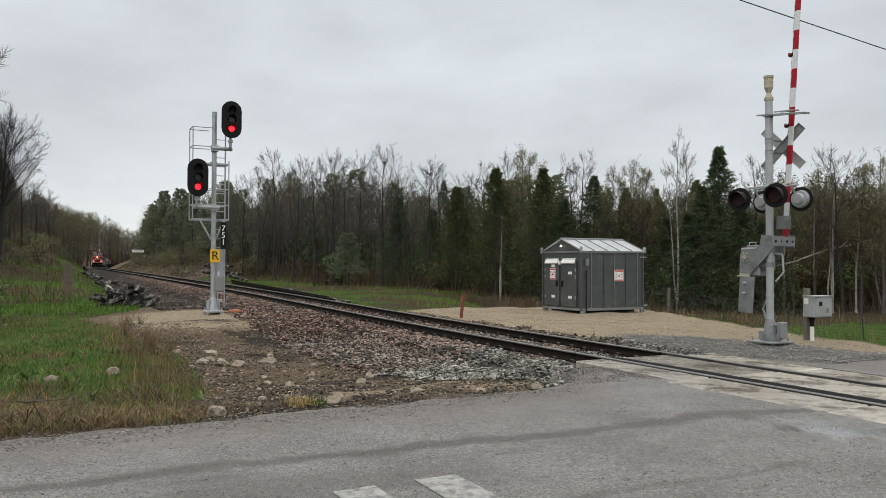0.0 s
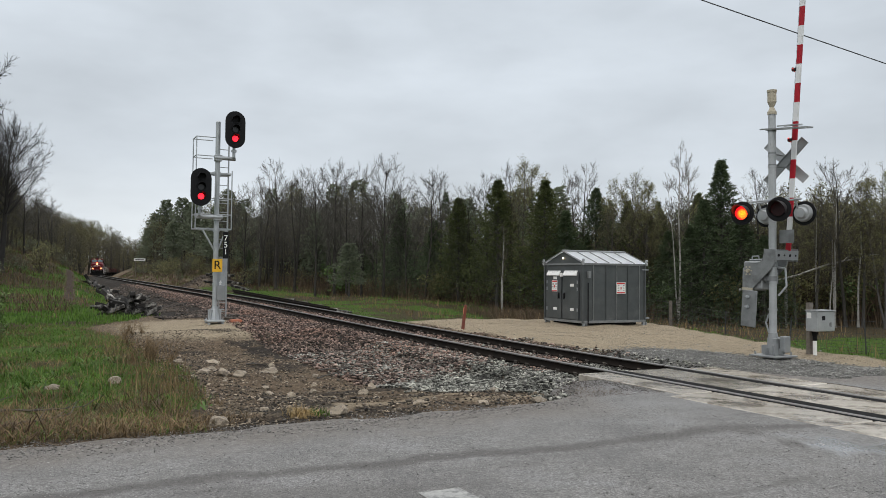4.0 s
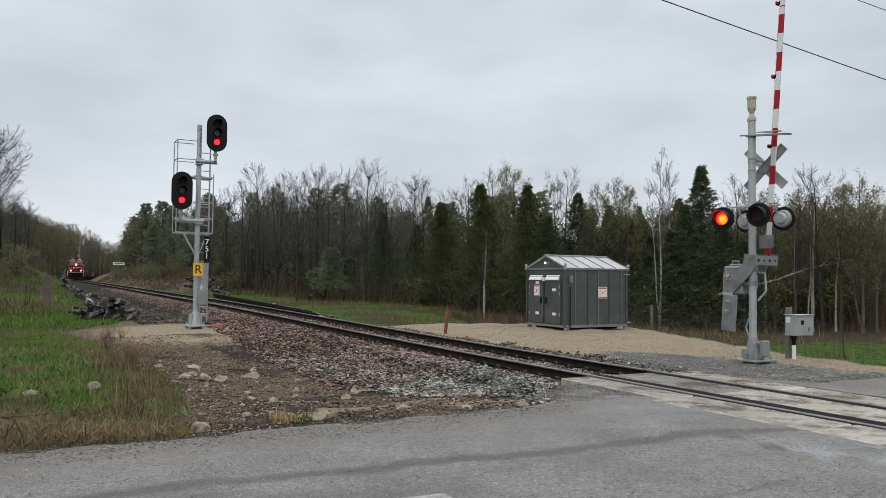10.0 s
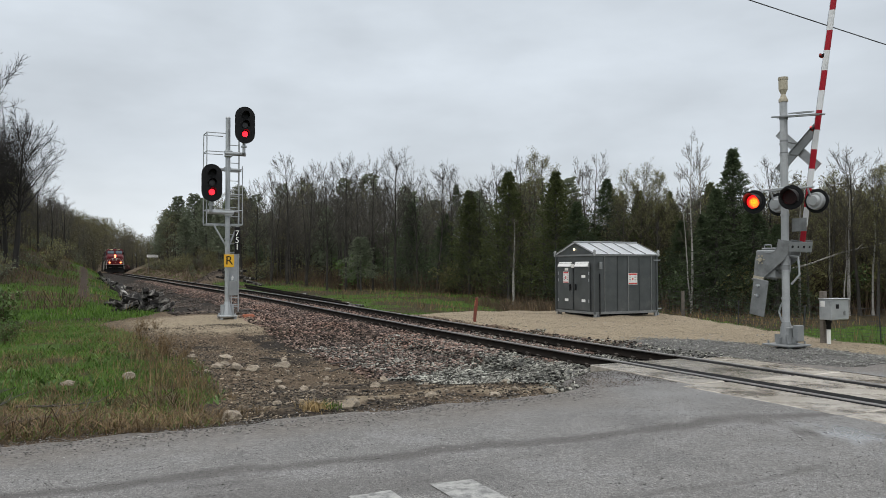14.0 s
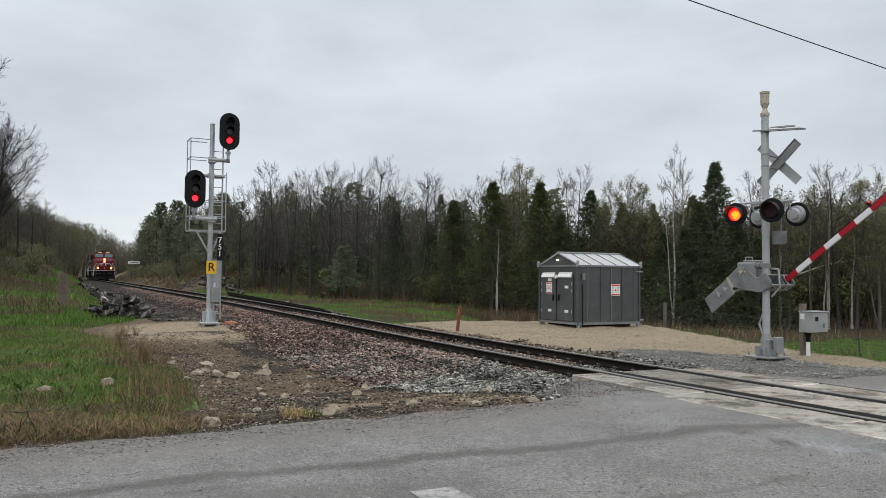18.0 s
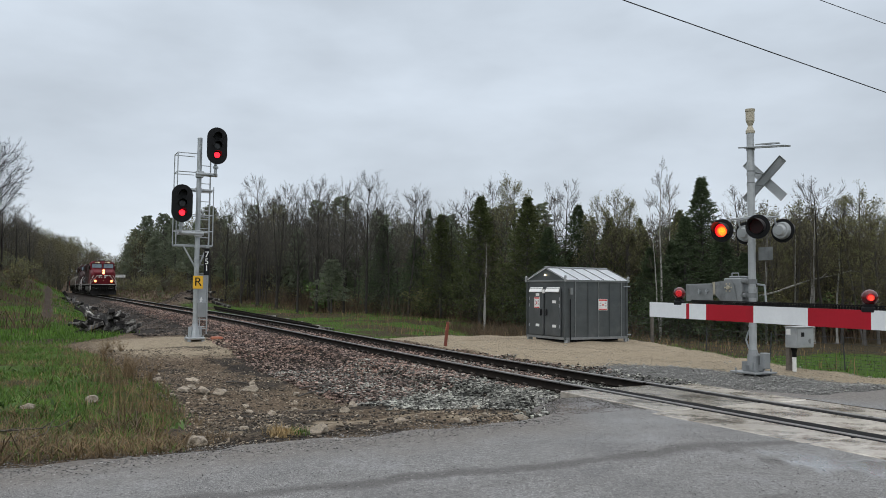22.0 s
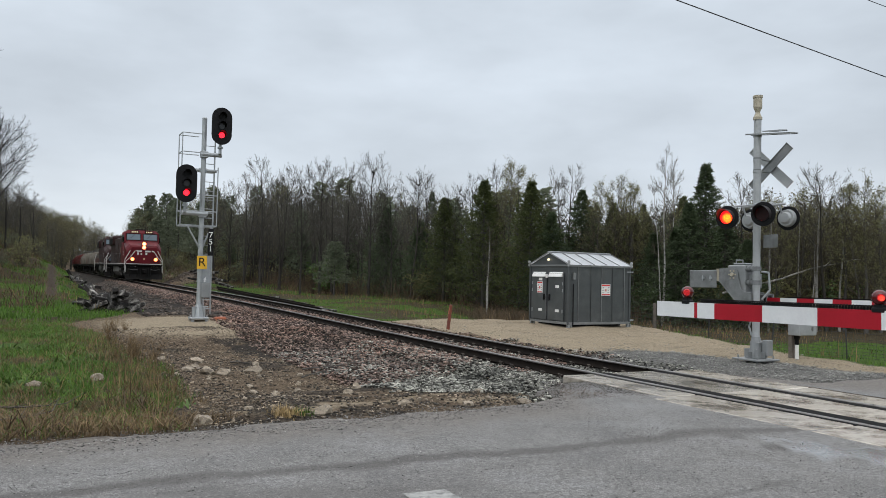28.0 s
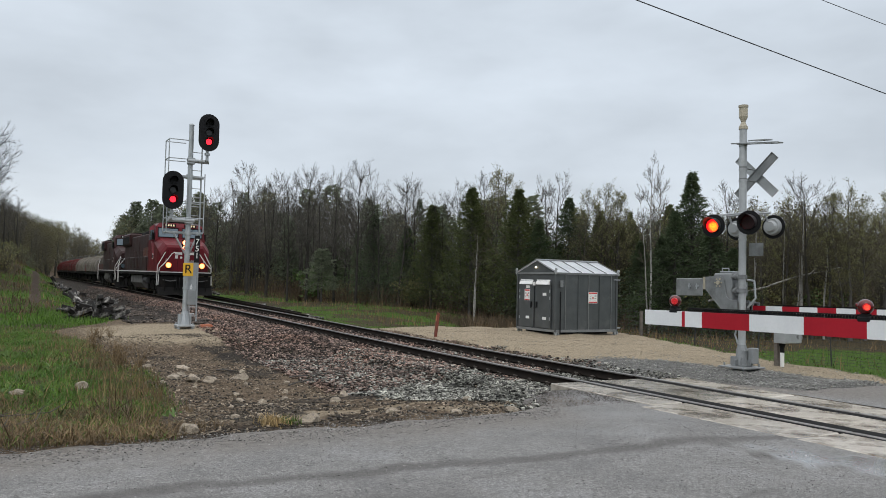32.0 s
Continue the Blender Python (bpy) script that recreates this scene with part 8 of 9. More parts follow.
    for k, (p, q) in enumerate(zip(pts, pts[1:])):
        segs.append((*p, *q, 0.065 - 0.005 * k, 0.060 - 0.005 * k))
        if k > 3:
            segs.append((*q, *(q + Vector((rr.uniform(0.2, 0.5), rr.uniform(-0.4, 0.4), rr.uniform(-0.2, 0.5)))), 0.015, 0.005))
    thing("leaning_birch_trunk", raw_mesh("leaning_birch_trunk", *tubes(segs, 7), BIRCH), None, Matrix(), "pale dead birch trunk leaning in the woods", "tree trunk")
    # fallen branches in the verge
    litter = random.Random(31)
    strewn = [(litter.uniform(-6.5, -0.2), litter.uniform(9.0, 11.4), litter.uniform(0.7, 1.7), litter.uniform(-60, 60)) for _ in range(13)]
    for i, (u, s, ln, rz) in enumerate((*strewn, (-2.6, 9.6, 1.3, 20), (-1.6, 9.4, 1.6, -12), (-0.6, 9.3, 1.1, 30), (-4.4, 11.6, 1.8, 60), (-3.4, 10.4, 1.2, 100), (4.6, 14.2, 0.9, 40), (5.0, 15.4, 1.1, 10), (3.9, 17.0, 0.8, -20))):
        rr = random.Random(i)
        stem, side, p, d = [], [], Vector((0, 0, 0.04)), Vector((1, 0, 0.05))
        for k in range(5):
            q = p + d * ln / 5
            stem.append((*p, *q, 0.016 * (1 - k * 0.15), 0.013 * (1 - k * 0.15)))
            e = (d + Vector((0, rr.uniform(-1, 1), rr.uniform(0.0, 0.6)))).normalized()
            side.append((*q, *(q + e * ln * 0.22), 0.007, 0.003))
            p, d = q, (d + Vector((0, rr.gauss(0, 0.2), rr.gauss(0, 0.08)))).normalized()
        ob = empty("fallen_branch", TM(u, s, float(ground_z(u, s)), 0, 0, rz), "fallen grey dead branch lying on the ground", "branch", "fallen branches")
        part("stem", raw_mesh("stem", *tubes(stem, 4), BARK), None, ob)
        for k in side:
            part("twig", raw_mesh("twig", *tubes([k], 4), BARK), None, ob)


build_bushes()


# ---- train ----
WHEELS = []
TRAIN = []


def wheelset(parent, x, r=0.53):
    bm = bmesh.new()
    for y in (-0.7525, 0.7525):
        rod(bm, (0, y - 0.065, 0), (0, y + 0.065, 0), r, None, 20)
        rod(bm, (0, y - math.copysign(0.065, y), 0), (0, y - math.copysign(0.09, y), 0), r + 0.025, None, 20)
    rod(bm, (0, -0.9, 0), (0, 0.9, 0), 0.09, None, 8)
    for i in range(3):
        a = 2.09 * i
        rod(bm, (0.24 * math.cos(a), -0.83, 0.24 * math.sin(a)), (0.24 * math.cos(a), 0.83, 0.24 * math.sin(a)), 0.05, None, 6)
    ob = part("wheelset", bm, LOCOGREY, parent, "steel wheels on one axle")
    ob.matrix_basis = pose(x, 0, r)
    WHEELS.append((ob, r))


def bogie(parent, x, axles, half):
    for y in (-1.02, 1.02):
        bm = bmesh.new()
        prism(bm, [(-half - 0.35, 0.55), (-half, 0.42), (half, 0.42), (half + 0.35, 0.55), (half + 0.3, 0.78), (half * 0.5, 0.95), (-half * 0.5, 0.95), (-half - 0.3, 0.78)], y - 0.09, y + 0.09, Matrix.Translation((x, 0, 0)))
        for dx in axles:
            box(bm, x + dx, y * 1.08, 0.36, 0.34, 0.16, 0.36, bevel=0.02)
            for k in (-0.3, 0.3):
                rod(bm, (x + dx + k, y * 1.05, 0.72), (x + dx + k, y * 1.05, 1.08), 0.08, None, 8)
        part("bogie_frame", bm, LOCOBLACK, parent, "sooty cast bogie frame")
    for dx in axles:
        wheelset(parent, x + dx)


def shortened(lo, k):
    """Draw the machine together behind the cab by the factor k; bogies and wheels keep their shape."""
    def at(x):
        return x if x > 5 else 5 + (x - 5) * k

    for ob in lo.children_recursive:
        if ob.name.startswith("wheelset"):
            x, y, z = ob.matrix_basis.translation
            c = 7.0 if x > 0 else -7.0
            ob.matrix_basis = pose(x + at(c) - c, y, z)
        elif ob.name.startswith("bogie_frame"):
            c = 7.0 if ob.data.vertices[0].co.x > 0 else -7.0
            ob.data.transform(Matrix.Translation((at(c) - c, 0, 0)))
        elif ob.matrix_basis.translation.length < 1:
            for v in ob.data.vertices:
                v.co.x = at(v.co.x)


def locomotive(name, label, lit, red, drawn_in):
    """Wide-nosed freight diesel; x runs forward, z from the rail's top."""
    lo = empty(name, Matrix(), label, "locomotive", "train")
    body_m = red
    # underframe and tank
    bm = bmesh.new()
    box(bm, 0, 0, 1.30, 21.2, 3.02, 0.26, bevel=0.03)
    for x in (-10.6, 10.6):
        box(bm, x, 0, 0.95, 0.5, 1.2, 0.4)
    part("underframe", bm, LOCOBLACK, lo)
    bm = bmesh.new()
    for y in (-1.515, 1.515):
        box(bm, 0, y, 1.50, 21.0, 0.012, 0.07)
    part("sill_stripe", bm, RAILWHITE, lo, "pale stripe along the sill")
    bm = bmesh.new()
    prism(bm, [(-1.32, 1.25), (-1.35, 0.75), (-1.05, 0.38), (1.05, 0.38), (1.35, 0.75), (1.32, 1.25)], -3.1, 2.9, pose(0, 0, 0, 0, 0, -90))
    part("fuel_tank", bm, TANKGREY, lo, "dusty grey fuel tank under the frame")
    bm = bmesh.new()
    for y in (-1.25, 1.25):
        rod(bm, (3.3, y * 0.9, 0.95), (5.0, y * 0.9, 0.95), 0.22, None, 12)
    part("air_tank", bm, LOCOGREY, lo)
    for x in (-7.0, 7.0):
        bogie(lo, x, (-2.0, 0.0, 2.0), 2.3)
    # pilot
    bm = bmesh.new()
    prism(bm, [(10.75, 1.28), (10.75, 0.55), (11.25, 0.16), (11.32, 0.16), (11.02, 0.62), (11.02, 1.28)], -1.58, 1.58)
    for y in (-1.2, -0.6, 0.6, 1.2):
        box(bm, 11.12, y, 0.3, 0.10, 0.05, 0.8)
    part("snow_plough", bm, LOCOBLACK, lo, "black snow plough below the nose")
    bm = bmesh.new()
    box(bm, 11.35, 0, 0.72, 0.75, 0.30, 0.36, bevel=0.05)
    box(bm, 11.7, 0.04, 0.70, 0.22, 0.18, 0.36, bevel=0.04)
    part("coupler", bm, LOCOBLACK, lo)
    bm = bmesh.new()
    for y in (-0.55, -0.35, 0.35, 0.55):
        bm = bmesh.new()
        bars(bm, [(11.05, y, 1.2), (11.25, y, 0.95), (11.3, y * 0.95, 0.6), (11.2, y * 0.9, 0.45)], 0.025)
        part("air_hose", bm, RUBBER, lo)
    bm = bmesh.new()
    box(bm, 10.85, 0, 1.34, 0.55, 3.1, 0.22, bevel=0.02)
    part("front_platform", bm, LOCOBLACK, lo)
    bm = bmesh.new()
    box(bm, 11.135, 0, 1.50, 0.02, 3.0, 0.05)
    part("platform_edge", bm, RAILWHITE, lo, "pale line along the platform edge")
    # nose: broad face, chamfered cheeks, a top that slopes up to the windscreens
    bm = bmesh.new()
    rings = []
    for x, hw, top, chx, chz in ((8.95, 1.54, 3.66, 0.28, 0.30), (10.20, 1.52, 3.34, 0.32, 0.42), (10.58, 1.45, 3.18, 0.34, 0.50), (10.70, 1.36, 3.02, 0.34, 0.52)):
        rings.append([bm.verts.new((x, y, z)) for y, z in ((-hw, 1.56), (-hw, top - chz), (-hw + chx, top), (hw - chx, top), (hw, top - chz), (hw, 1.56))])
    for a, b in zip(rings, rings[1:]):
        for i in range(5):
            bm.faces.new((a[i], a[i + 1], b[i + 1], b[i]))
    bm.faces.new(rings[-1])
    nose = part("nose", bm, body_m, lo, "red wide nose")
    bm = bmesh.new()
    for y, w in ((-0.98, 0.012), (-0.42, 0.012)):
        box(bm, 10.703, y, 1.66, 0.012, w, 1.2)
    box(bm, 10.703, -0.70, 2.85, 0.012, 0.56, 0.012)
    part("nose_door", bm, LOCOBLACK, nose, "dark joint round the nose door")
    bm = bmesh.new()
    for y in (-1.1, 1.1):
        bars(bm, [(10.73, y, 1.75), (10.73, y, 2.35)], 0.014, 5)
    part("grab_iron", bm, RAILWHITE, nose)
    # cab
    bm = bmesh.new()
    prof = [(6.35, 1.56), (9.05, 1.56), (9.05, 3.52), (8.82, 4.36), (8.60, 4.62), (6.5, 4.62), (6.35, 4.4)]
    prism(bm, prof, -1.50, 1.50)
    for v in bm.verts:
        if v.co.z > 4.5:
            v.co.y *= 0.80
        elif v.co.z > 4.3:
            v.co.y *= 0.97
    cab = part("cab", bm, body_m, lo, "red driver's cab")
    tilt = math.degrees(math.atan2(0.23, 0.84))
    for y in (-0.72, 0.72):
        bm = bmesh.new()
        box(bm, 0, y, 0.0, 0.02, 1.16, 0.56, Matrix.Translation((9.00, 0, 3.72)) @ pose(0, 0, 0, 0, -tilt, 0), bevel=0.004)
        w = part("windscreen", bm, CABGLASS, cab, "dark windscreen pane")
        bm = bmesh.new()
        m = Matrix.Translation((9.015, 0, 3.72)) @ pose(0, 0, 0, 0, -tilt, 0)
        for zz in (-0.04, 0.56):
            box(bm, 0, y, zz, 0.03, 1.24, 0.04, m)
        for yy in (-0.60, 0.60):
            box(bm, 0, y + yy, -0.04, 0.03, 0.04, 0.64, m)
        rod(bm, m @ Vector((0.02, y + 0.1, 0.56)), m @ Vector((0.02, y - 0.25, 0.15)), 0.012, None, 6)
        part("window_frame", bm, LOCOBLACK, w)
    for y in (-0.62, 0.62):
        bm = bmesh.new()
        box(bm, 8.80, y, 4.36, 0.10, 0.72, 0.20, bevel=0.01)
        nb = part("number_board", bm, LOCOBLACK, cab, "black number board with lit figures")
        for k in range(4):
            bm = bmesh.new()
            box(bm, 8.856, y - 0.23 + k * 0.15, 4.40, 0.008, 0.09, 0.12)
            part("figure_bar", bm, FIGURES if lit else RAILWHITE, nb, "pale bar in place of a figure")
    for y in (-1.505, 1.505):
        bm = bmesh.new()
        for x, w in ((7.15, 0.75), (8.05, 0.75)):
            box(bm, x, y, 3.55, w, 0.02, 0.62, bevel=0.004)
        part("side_window", bm, CABGLASS, cab, "dark cab side windows")
        bm = bmesh.new()
        box(bm, 8.62, y * 1.04, 3.55, 0.06, 0.14, 0.42)
        part("mirror", bm, LOCOBLACK, cab)
        bm = bmesh.new()
        box(bm, 8.35, y, 2.3, 0.36, 0.012, 0.36)
        e = part("emblem", bm, SIGNWHITE, cab, "small pale square emblem")
        bm = bmesh.new()
        box(bm, 8.35, y * 1.005, 2.36, 0.24, 0.012, 0.24)
        box(bm, 8.35, y * 1.008, 2.44, 0.30, 0.012, 0.08)
        part("emblem_mark", bm, LOCOBLACK, e)
    bm = bmesh.new()
    box(bm, 7.4, 0, 4.60, 0.8, 0.9, 0.16, bevel=0.03)
    box(bm, 8.2, 0.3, 4.62, 0.35, 0.08, 0.12)
    part("roof_gear", bm, LOCOBLACK, cab)
    # lamps in the nose
    bm = bmesh.new()
    box(bm, 10.56, 0, 2.80, 0.26, 0.38, 0.74, bevel=0.05)
    hl = part("headlight_case", bm, LOCOBLACK, lo)
    for z in (3.00, 3.335):
        bm = bmesh.new()
        rod(bm, (-0.01, 0, 0), (0.01, 0, 0), 0.165, None, 20)
        lens = part("headlight", bm, HEADLIGHT if lit else CABGLASS, hl, "bright headlight" if lit else "unlit headlight")
        lens.matrix_basis = pose(10.69, 0, z)
    for y in (-0.98, 0.98):
        bm = bmesh.new()
        box(bm, 10.84, y, 1.76, 0.22, 0.34, 0.36, bevel=0.05)
        d = part("ditch_light_case", bm, LOCOBLACK, lo)
        bm = bmesh.new()
        rod(bm, (-0.01, 0, 0), (0.01, 0, 0), 0.165, None, 20)
        lens = part("ditch_light", bm, DITCH if lit else CABGLASS, d, "bright low light" if lit else "unlit low light")
        lens.matrix_basis = pose(10.955, y, 1.94)
    # plain shapes of a worn mark on the nose
    bm = bmesh.new()
    for y0, z, w, h in ((-0.38, 2.60, 0.42, 0.14), (-0.50, 2.36, 0.16, 0.20), (-0.22, 2.36, 0.12, 0.12), (0.32, 2.60, 0.46, 0.14), (0.20, 2.36, 0.16, 0.20), (0.74, 2.62, 0.12, 0.10)):
        box(bm, 10.715, y0, z, 0.014, w, h)
    part("nose_mark", bm, RAILWHITE, nose, "worn white plain bars on the nose")
    bm = bmesh.new()
    rod(bm, (10.72, 0, 1.98), (10.745, 0, 1.98), 0.03, None, 8)
    part("marker_lamp", bm, BULB if lit else CABGLASS, nose)
    for y in (-1, 1):
        bm = bmesh.new()
        bars(bm, [(11.12, y * 1.3, 1.06), (11.2, y * 0.9, 0.98), (11.2, y * 0.55, 1.04)], 0.03)
        part("lift_lever", bm, LOCOGREY, lo, "bent coupler lift lever")
    for y in (-1.06, 1.06):
        bm = bmesh.new()
        rod(bm, (11.0, y, 1.40), (11.06, y, 1.40), 0.07, None, 10)
        part("marker_ring", bm, LOCOGREY, lo)
    # hood
    bm = bmesh.new()
    box(bm, -1.75, 0, 1.56, 16.2, 2.2, 2.55, bevel=0.06)
    body_m = LOCODIRT
    hood = part("hood", bm, body_m, lo, "red engine hood streaked with soot")
    for i in range(15):
        for y in (-1.105, 1.105):
            bm = bmesh.new()
            box(bm, 5.4 - i * 0.82, y, 1.75, 0.72, 0.03, 1.25 if i % 4 else 1.9, bevel=0.008)
            part("hood_door", bm, body_m, hood)
    bm = bmesh.new()
    for i in range(9):
        for y in (-1.11, 1.11):
            box(bm, 4.9 - i * 0.42, y, 2.55, 0.24, 0.035, 0.62)
    part("lettering_bar", bm, CARBROWN, hood, "pale bars of worn lettering")
    bm = bmesh.new()
    box(bm, -7.6, 0, 3.45, 4.6, 2.6, 0.98, bevel=0.12)
    rad = part("radiator", bm, body_m, hood, "broad overhanging radiator housing")
    bm = bmesh.new()
    for y in (-1.305, 1.305):
        box(bm, -7.6, y, 3.62, 4.1, 0.03, 0.55)
    part("radiator_grille", bm, LOCOBLACK, rad)
    bm = bmesh.new()
    box(bm, -7.6, 0, 4.43, 3.6, 1.9, 0.09, bevel=0.02)
    box(bm, -1.6, 0, 4.10, 3.8, 1.3, 0.30, bevel=0.05)
    box(bm, 1.8, 0, 4.10, 2.2, 1.9, 0.26, bevel=0.05)
    box(bm, 4.6, 0, 4.10, 2.6, 1.8, 0.42, bevel=0.05)
    rod(bm, (-1.2, 0, 4.38), (-1.2, 0, 4.56), 0.32, None, 12)
    part("roof_hatch", bm, LOCOBLACK, hood, "sooty black roof hatches and exhaust")
    bm = bmesh.new()
    for y in (-1.2, 1.2):
        box(bm, 3.6, y, 1.56, 3.4, 0.42, 0.95, bevel=0.03)
    part("equipment_case", bm, body_m, hood)
    bm = bmesh.new()
    box(bm, -10.0, 0, 1.56, 0.5, 1.6, 2.6, bevel=0.05)
    part("hood_end", bm, LOCOBLACK, hood)
    # railings and steps
    for y in (-1.46, 1.46):
        bm = bmesh.new()
        bars(bm, [(-10.4, y, 2.50), (6.1, y, 2.50)], 0.018, 5)
        for i in range(12):
            rod(bm, (-10.4 + i * 1.5, y, 1.55), (-10.4 + i * 1.5, y, 2.5), 0.016, None, 5)
        part("side_railing", bm, LOCOGREY, lo, "thin railing along the walkway")
    for y in (-1, 1):
        bm = bmesh.new()
        bars(bm, [(10.95, y * 0.62, 2.72), (11.0, y * 0.80, 2.66), (11.02, y * 1.18, 2.10), (11.03, y * 1.52, 1.75), (11.03, y * 1.56, 0.75)], 0.026)
        bars(bm, [(10.75, y * 1.15, 2.72), (10.75, y * 1.34, 2.35), (10.75, y * 1.58, 1.9), (10.75, y * 1.60, 0.7)], 0.026)
        part("step_rail", bm, RAILWHITE, lo, "white bent handrail beside the front steps")
        bm = bmesh.new()
        for k, z in enumerate((0.45, 0.78, 1.1)):
            box(bm, 10.55, y * 1.36, z, 0.55, 0.30, 0.03)
        box(bm, 10.25, y * 1.40, 0.42, 0.03, 0.26, 0.95)
        part("steps", bm, LOCOBLACK, lo)
        bm = bmesh.new()
        bars(bm, [(-9.9, y * 1.52, 0.6), (-9.9, y * 1.52, 2.0), (-10.2, y * 1.4, 2.6)], 0.026)
        bars(bm, [(-10.5, y * 1.52, 0.6), (-10.5, y * 1.52, 2.0), (-10.6, y * 1.3, 2.6)], 0.026)
        part("step_rail", bm, RAILWHITE, lo, "white handrail beside the rear steps")
    shortened(lo, drawn_in)
    return lo


def hood_car(hood, body, label):
    """Freight car with a rounded cover over its load."""
    car = empty("covered_freight_car", Matrix(), label, "freight car", "train")
    bm = bmesh.new()
    box(bm, 0, 0, 1.05, 15.0, 2.7, 0.32, bevel=0.03)
    box(bm, 0, 0, 0.75, 13.2, 0.6, 0.35)
    part("underframe", bm, LOCOBLACK, car)
    for x in (-5.4, 5.4):
        for y in (-1.0, 1.0):
            bm = bmesh.new()
            prism(bm, [(-1.25, 0.42), (1.25, 0.42), (1.1, 0.72), (0.4, 0.92), (-0.4, 0.92), (-1.1, 0.72)], y - 0.08, y + 0.08, Matrix.Translation((x, 0, 0)))
            part("bogie_frame", bm, LOCOBLACK, car)
        for dx in (-0.88, 0.88):
            wheelset(car, x + dx, 0.46)
    n = 12
    arch = [(-1.42, 1.38), (-1.44, 2.05)] + [(-1.42 * math.cos(math.pi * k / n), 2.05 + 1.10 * math.sin(math.pi * k / n)) for k in range(1, n)] + [(1.44, 2.05), (1.42, 1.38)]
    for x0 in (-6.9, 0.05):
        bm = bmesh.new()
        prism(bm, arch, -x0 - 6.85, -x0, pose(0, 0, 0, 0, 0, -90) @ Matrix.Diagonal((1, -1, 1, 1)))
        c = part("cover", bm, hood, car, "rounded metal cover")
        for k in range(4):
            bm = bmesh.new()
            x = x0 + 0.3 + k * 2.05
            for i in range(len(arch) - 1):
                rod(bm, (x, arch[i][0] * 1.01, arch[i][1]), (x, arch[i + 1][0] * 1.01, arch[i + 1][1] + 0.01), 0.05, None, 5)
            part("cover_rib", bm, hood, c)
    for x in (-7.2, 7.2):
        bm = bmesh.new()
        box(bm, x, 0, 1.36, 0.3, 2.8, 0.8, bevel=0.02)
        part("end_wall", bm, body, car)
    bm = bmesh.new()
    for x in (-7.35, 7.35):
        for y in (-1.3, 1.3):
            for k in range(5):
                rod(bm, (x, y - 0.2, 1.2 + k * 0.3), (x, y + 0.2, 1.2 + k * 0.3), 0.014, None, 5)
    for x in (-7.6, 7.6):
        box(bm, x, 0, 0.8, 0.7, 0.26, 0.28)
    for y in (-0.5, 0.5):
        bars(bm, [(-6.9, y, 3.42), (6.9, y, 3.42)], 0.025)
        for k in range(8):
            rod(bm, (-6.9 + k * 1.97, y, 3.0), (-6.9 + k * 1.97, y, 3.42), 0.02, None, 5)
    part("ladder_and_walkway", bm, LOCOGREY, car)
    return car


def build_train():
    front = 0.0
    a = locomotive("locomotive", "red wide-nosed diesel locomotive with lit headlights pulling a freight train", True, LOCORED, 0.891)
    TRAIN.append((a, 11.3, 7.0))
    front += 21.2
    b = locomotive("locomotive", "sooty dark red diesel locomotive coupled behind the leader", False, LOCODIRT, 0.609)
    TRAIN.append((b, front + 11.3, 5.0))
    front += 16.8
    kinds = {"white": hood_car(CARWHITE, CARBROWN, "freight car with a dirty white rounded cover"), "red": hood_car(CARRED, CARBROWN, "freight car with a dull red rounded cover")}
    used = set()
    for k in ("white", "white", "red", "red", "red", "red", "white", "red", "red", "white", "white", "red", "white", "red", "red"):
        car = kinds[k] if k not in used else copy_thing(kinds[k], Matrix())
        used.add(k)
        TRAIN.append((car, front + 7.9, 5.4))
        front += 16.0


build_train()


# ---- all that moves ----
def track_point(s):
    return Vector(T(float(track_u(s)), s, float(track_z(s))))


def nose_s(t):
    """How far up the track the train's front is."""
    return 48.3 + 6.25 * (32.0 - t)


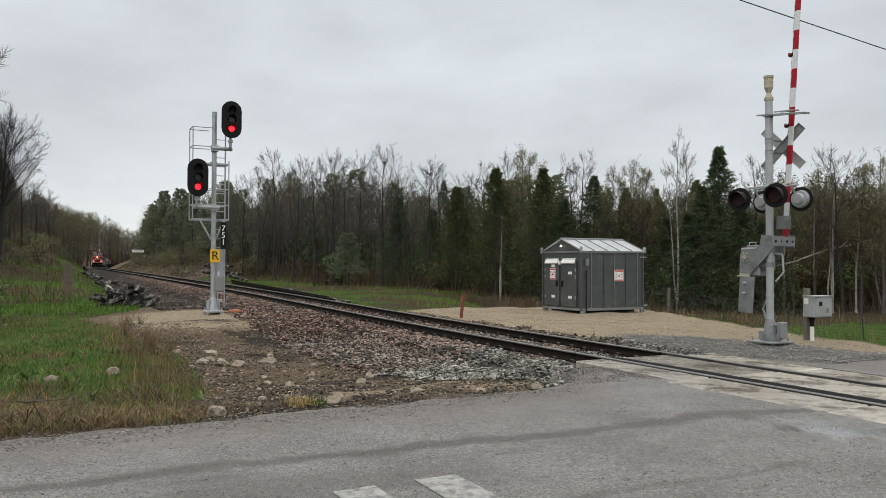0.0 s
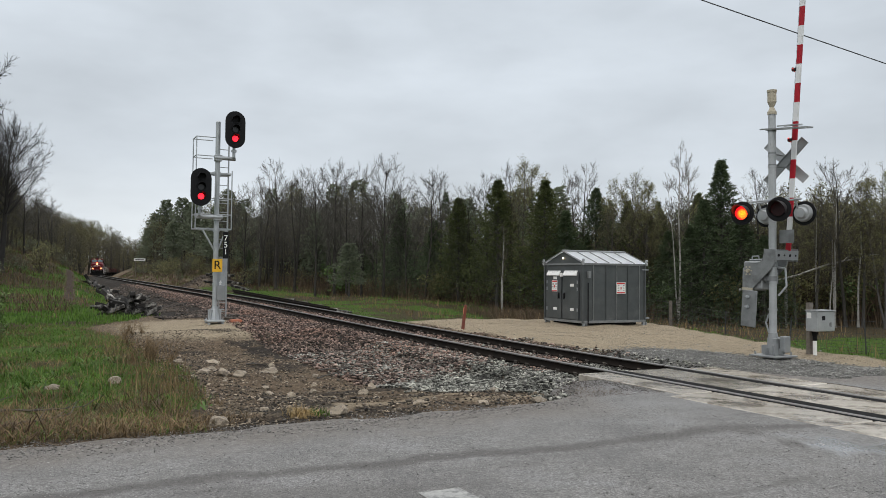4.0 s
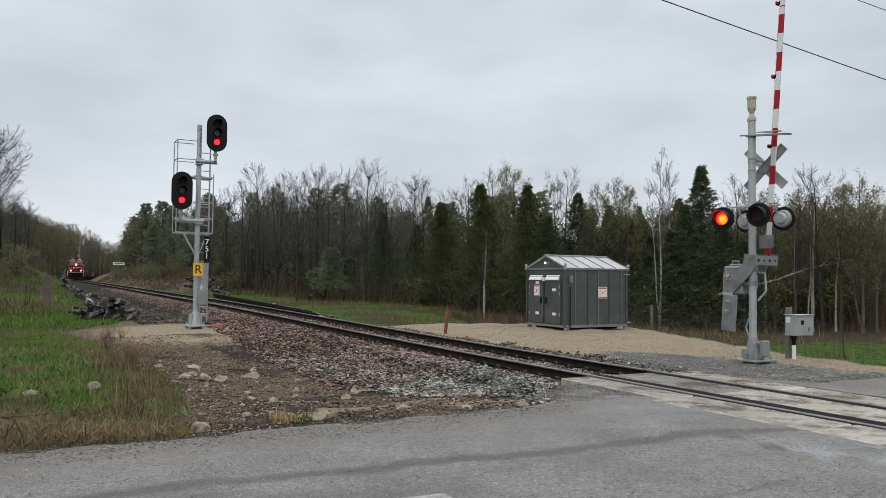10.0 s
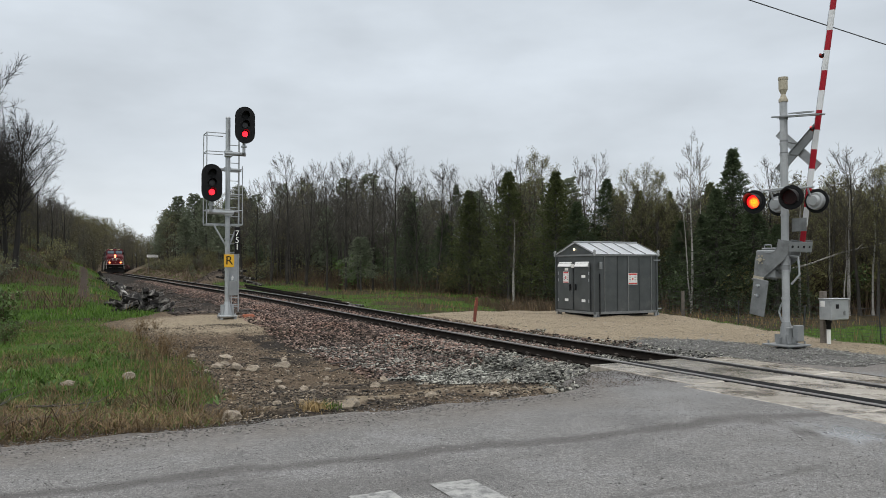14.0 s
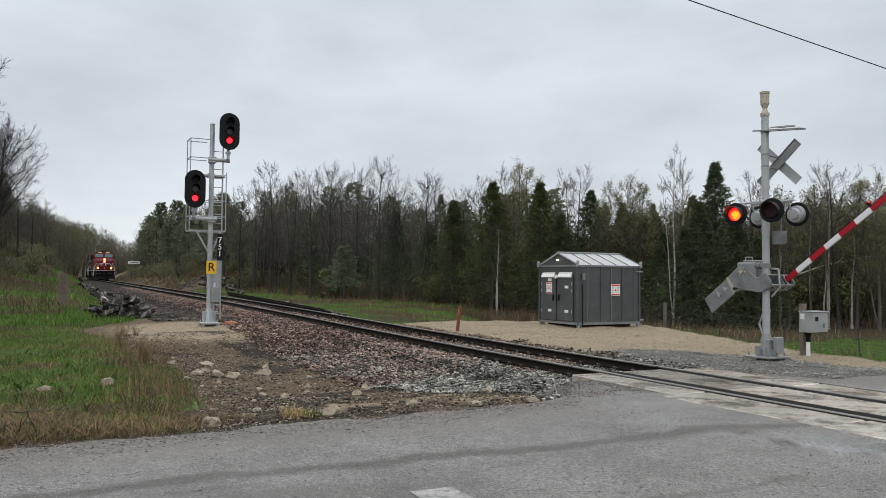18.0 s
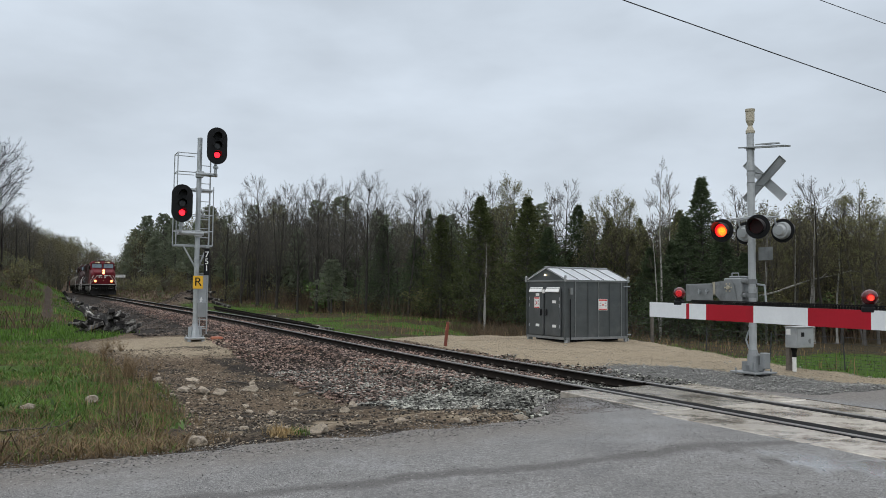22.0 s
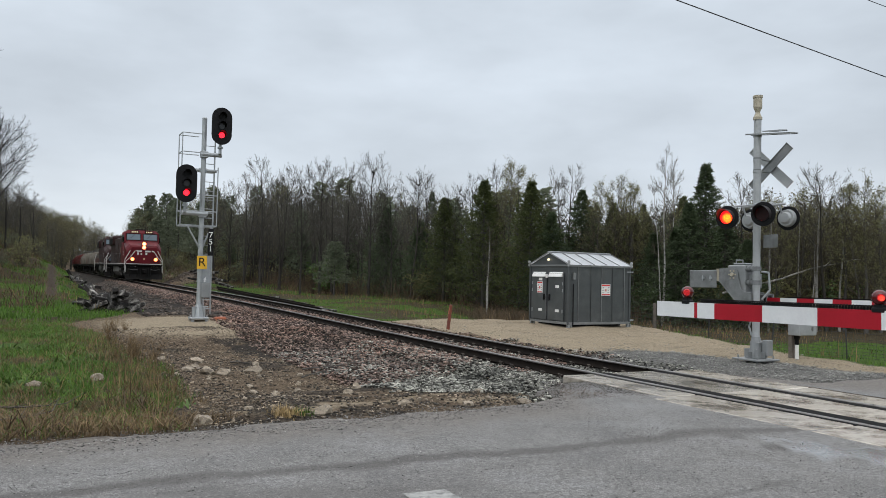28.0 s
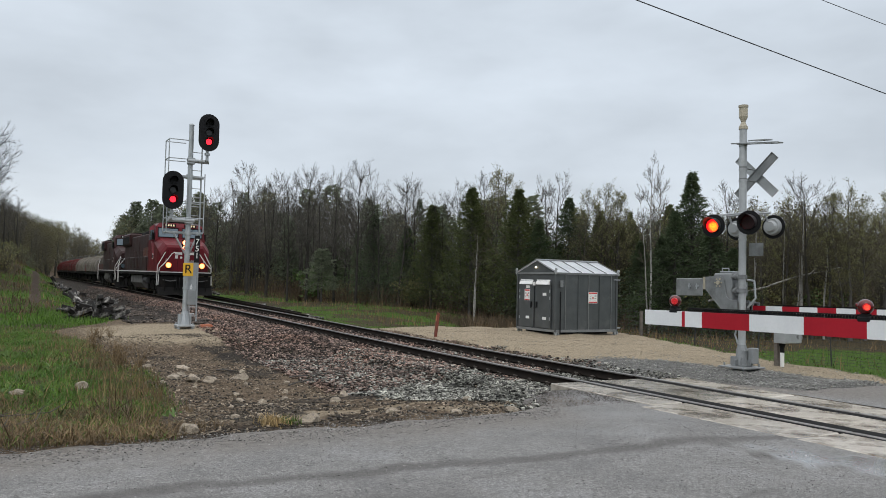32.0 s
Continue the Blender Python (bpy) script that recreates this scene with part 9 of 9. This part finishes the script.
def motions():
    for car, behind, half in TRAIN:
        rows = []
        for k in range(17):
            t = 2.0 * k
            s = nose_s(t) + behind
            a, b = track_point(s - half), track_point(s + half)
            d = (a - b).normalized()
            tilt = math.degrees(math.asin(d.z))
            x = Vector((d.x, d.y, 0)).normalized()
            m = Matrix((x, Vector((-x.y, x.x, 0)), Vector((0, 0, 1)))).transposed().to_4x4() @ pose(0, 0, 0, 0, -tilt, 0)
            rows.append((t, Matrix.Translation((a + b) / 2) @ m))
        walk(car, rows)
    for ob, r in WHEELS:
        if ob.parent not in (TRAIN[0][0], TRAIN[1][0]):
            continue
        place = tuple(ob.matrix_basis.translation)
        walk(ob, [(k / 10, pose(*place, 0, math.degrees(6.25 * k / 10 / r), 0)) for k in range(321)])
    # the far gate starts down first; the angle is that of the arm over the level
    far = ((0, 85.8), (13.2, 85.6), (13.6, 85.1), (14.0, 80.5), (15.5, 60.3), (16.0, 54.8), (17.0, 45.5), (18.0, 35.5), (19.0, 26.0), (19.5, 21.6), (20.0, 16.8), (20.5, 12.1), (21.0, 8.2), (21.5, 3.8), (22.0, 1.0), (22.4, 0.6), (32.0, 0.6))
    near = ((0, 86.6), (13.2, 86.4), (13.6, 85.8), (14.0, 80.5), (15.5, 62.0), (17.0, 47.0), (18.0, 38.5), (19.0, 30.2), (19.5, 24.4), (20.0, 19.6), (20.5, 14.2), (21.0, 9.1), (21.5, 4.5), (22.0, 0.6), (22.4, -0.5), (32.0, -0.5))
    for (gate, place), rows in zip(GATE_ARMS, (far, near)):
        walk(gate, [(t, pose(*place, -a, 0, 0)) for t, a in rows])
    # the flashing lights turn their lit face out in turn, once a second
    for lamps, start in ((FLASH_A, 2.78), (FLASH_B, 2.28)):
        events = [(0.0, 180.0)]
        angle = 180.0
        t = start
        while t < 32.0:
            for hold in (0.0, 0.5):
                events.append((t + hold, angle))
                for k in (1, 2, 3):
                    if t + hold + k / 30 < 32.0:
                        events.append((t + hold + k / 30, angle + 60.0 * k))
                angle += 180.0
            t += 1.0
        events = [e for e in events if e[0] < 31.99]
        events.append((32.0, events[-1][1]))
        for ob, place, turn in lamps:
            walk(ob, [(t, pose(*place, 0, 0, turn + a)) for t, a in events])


motions()
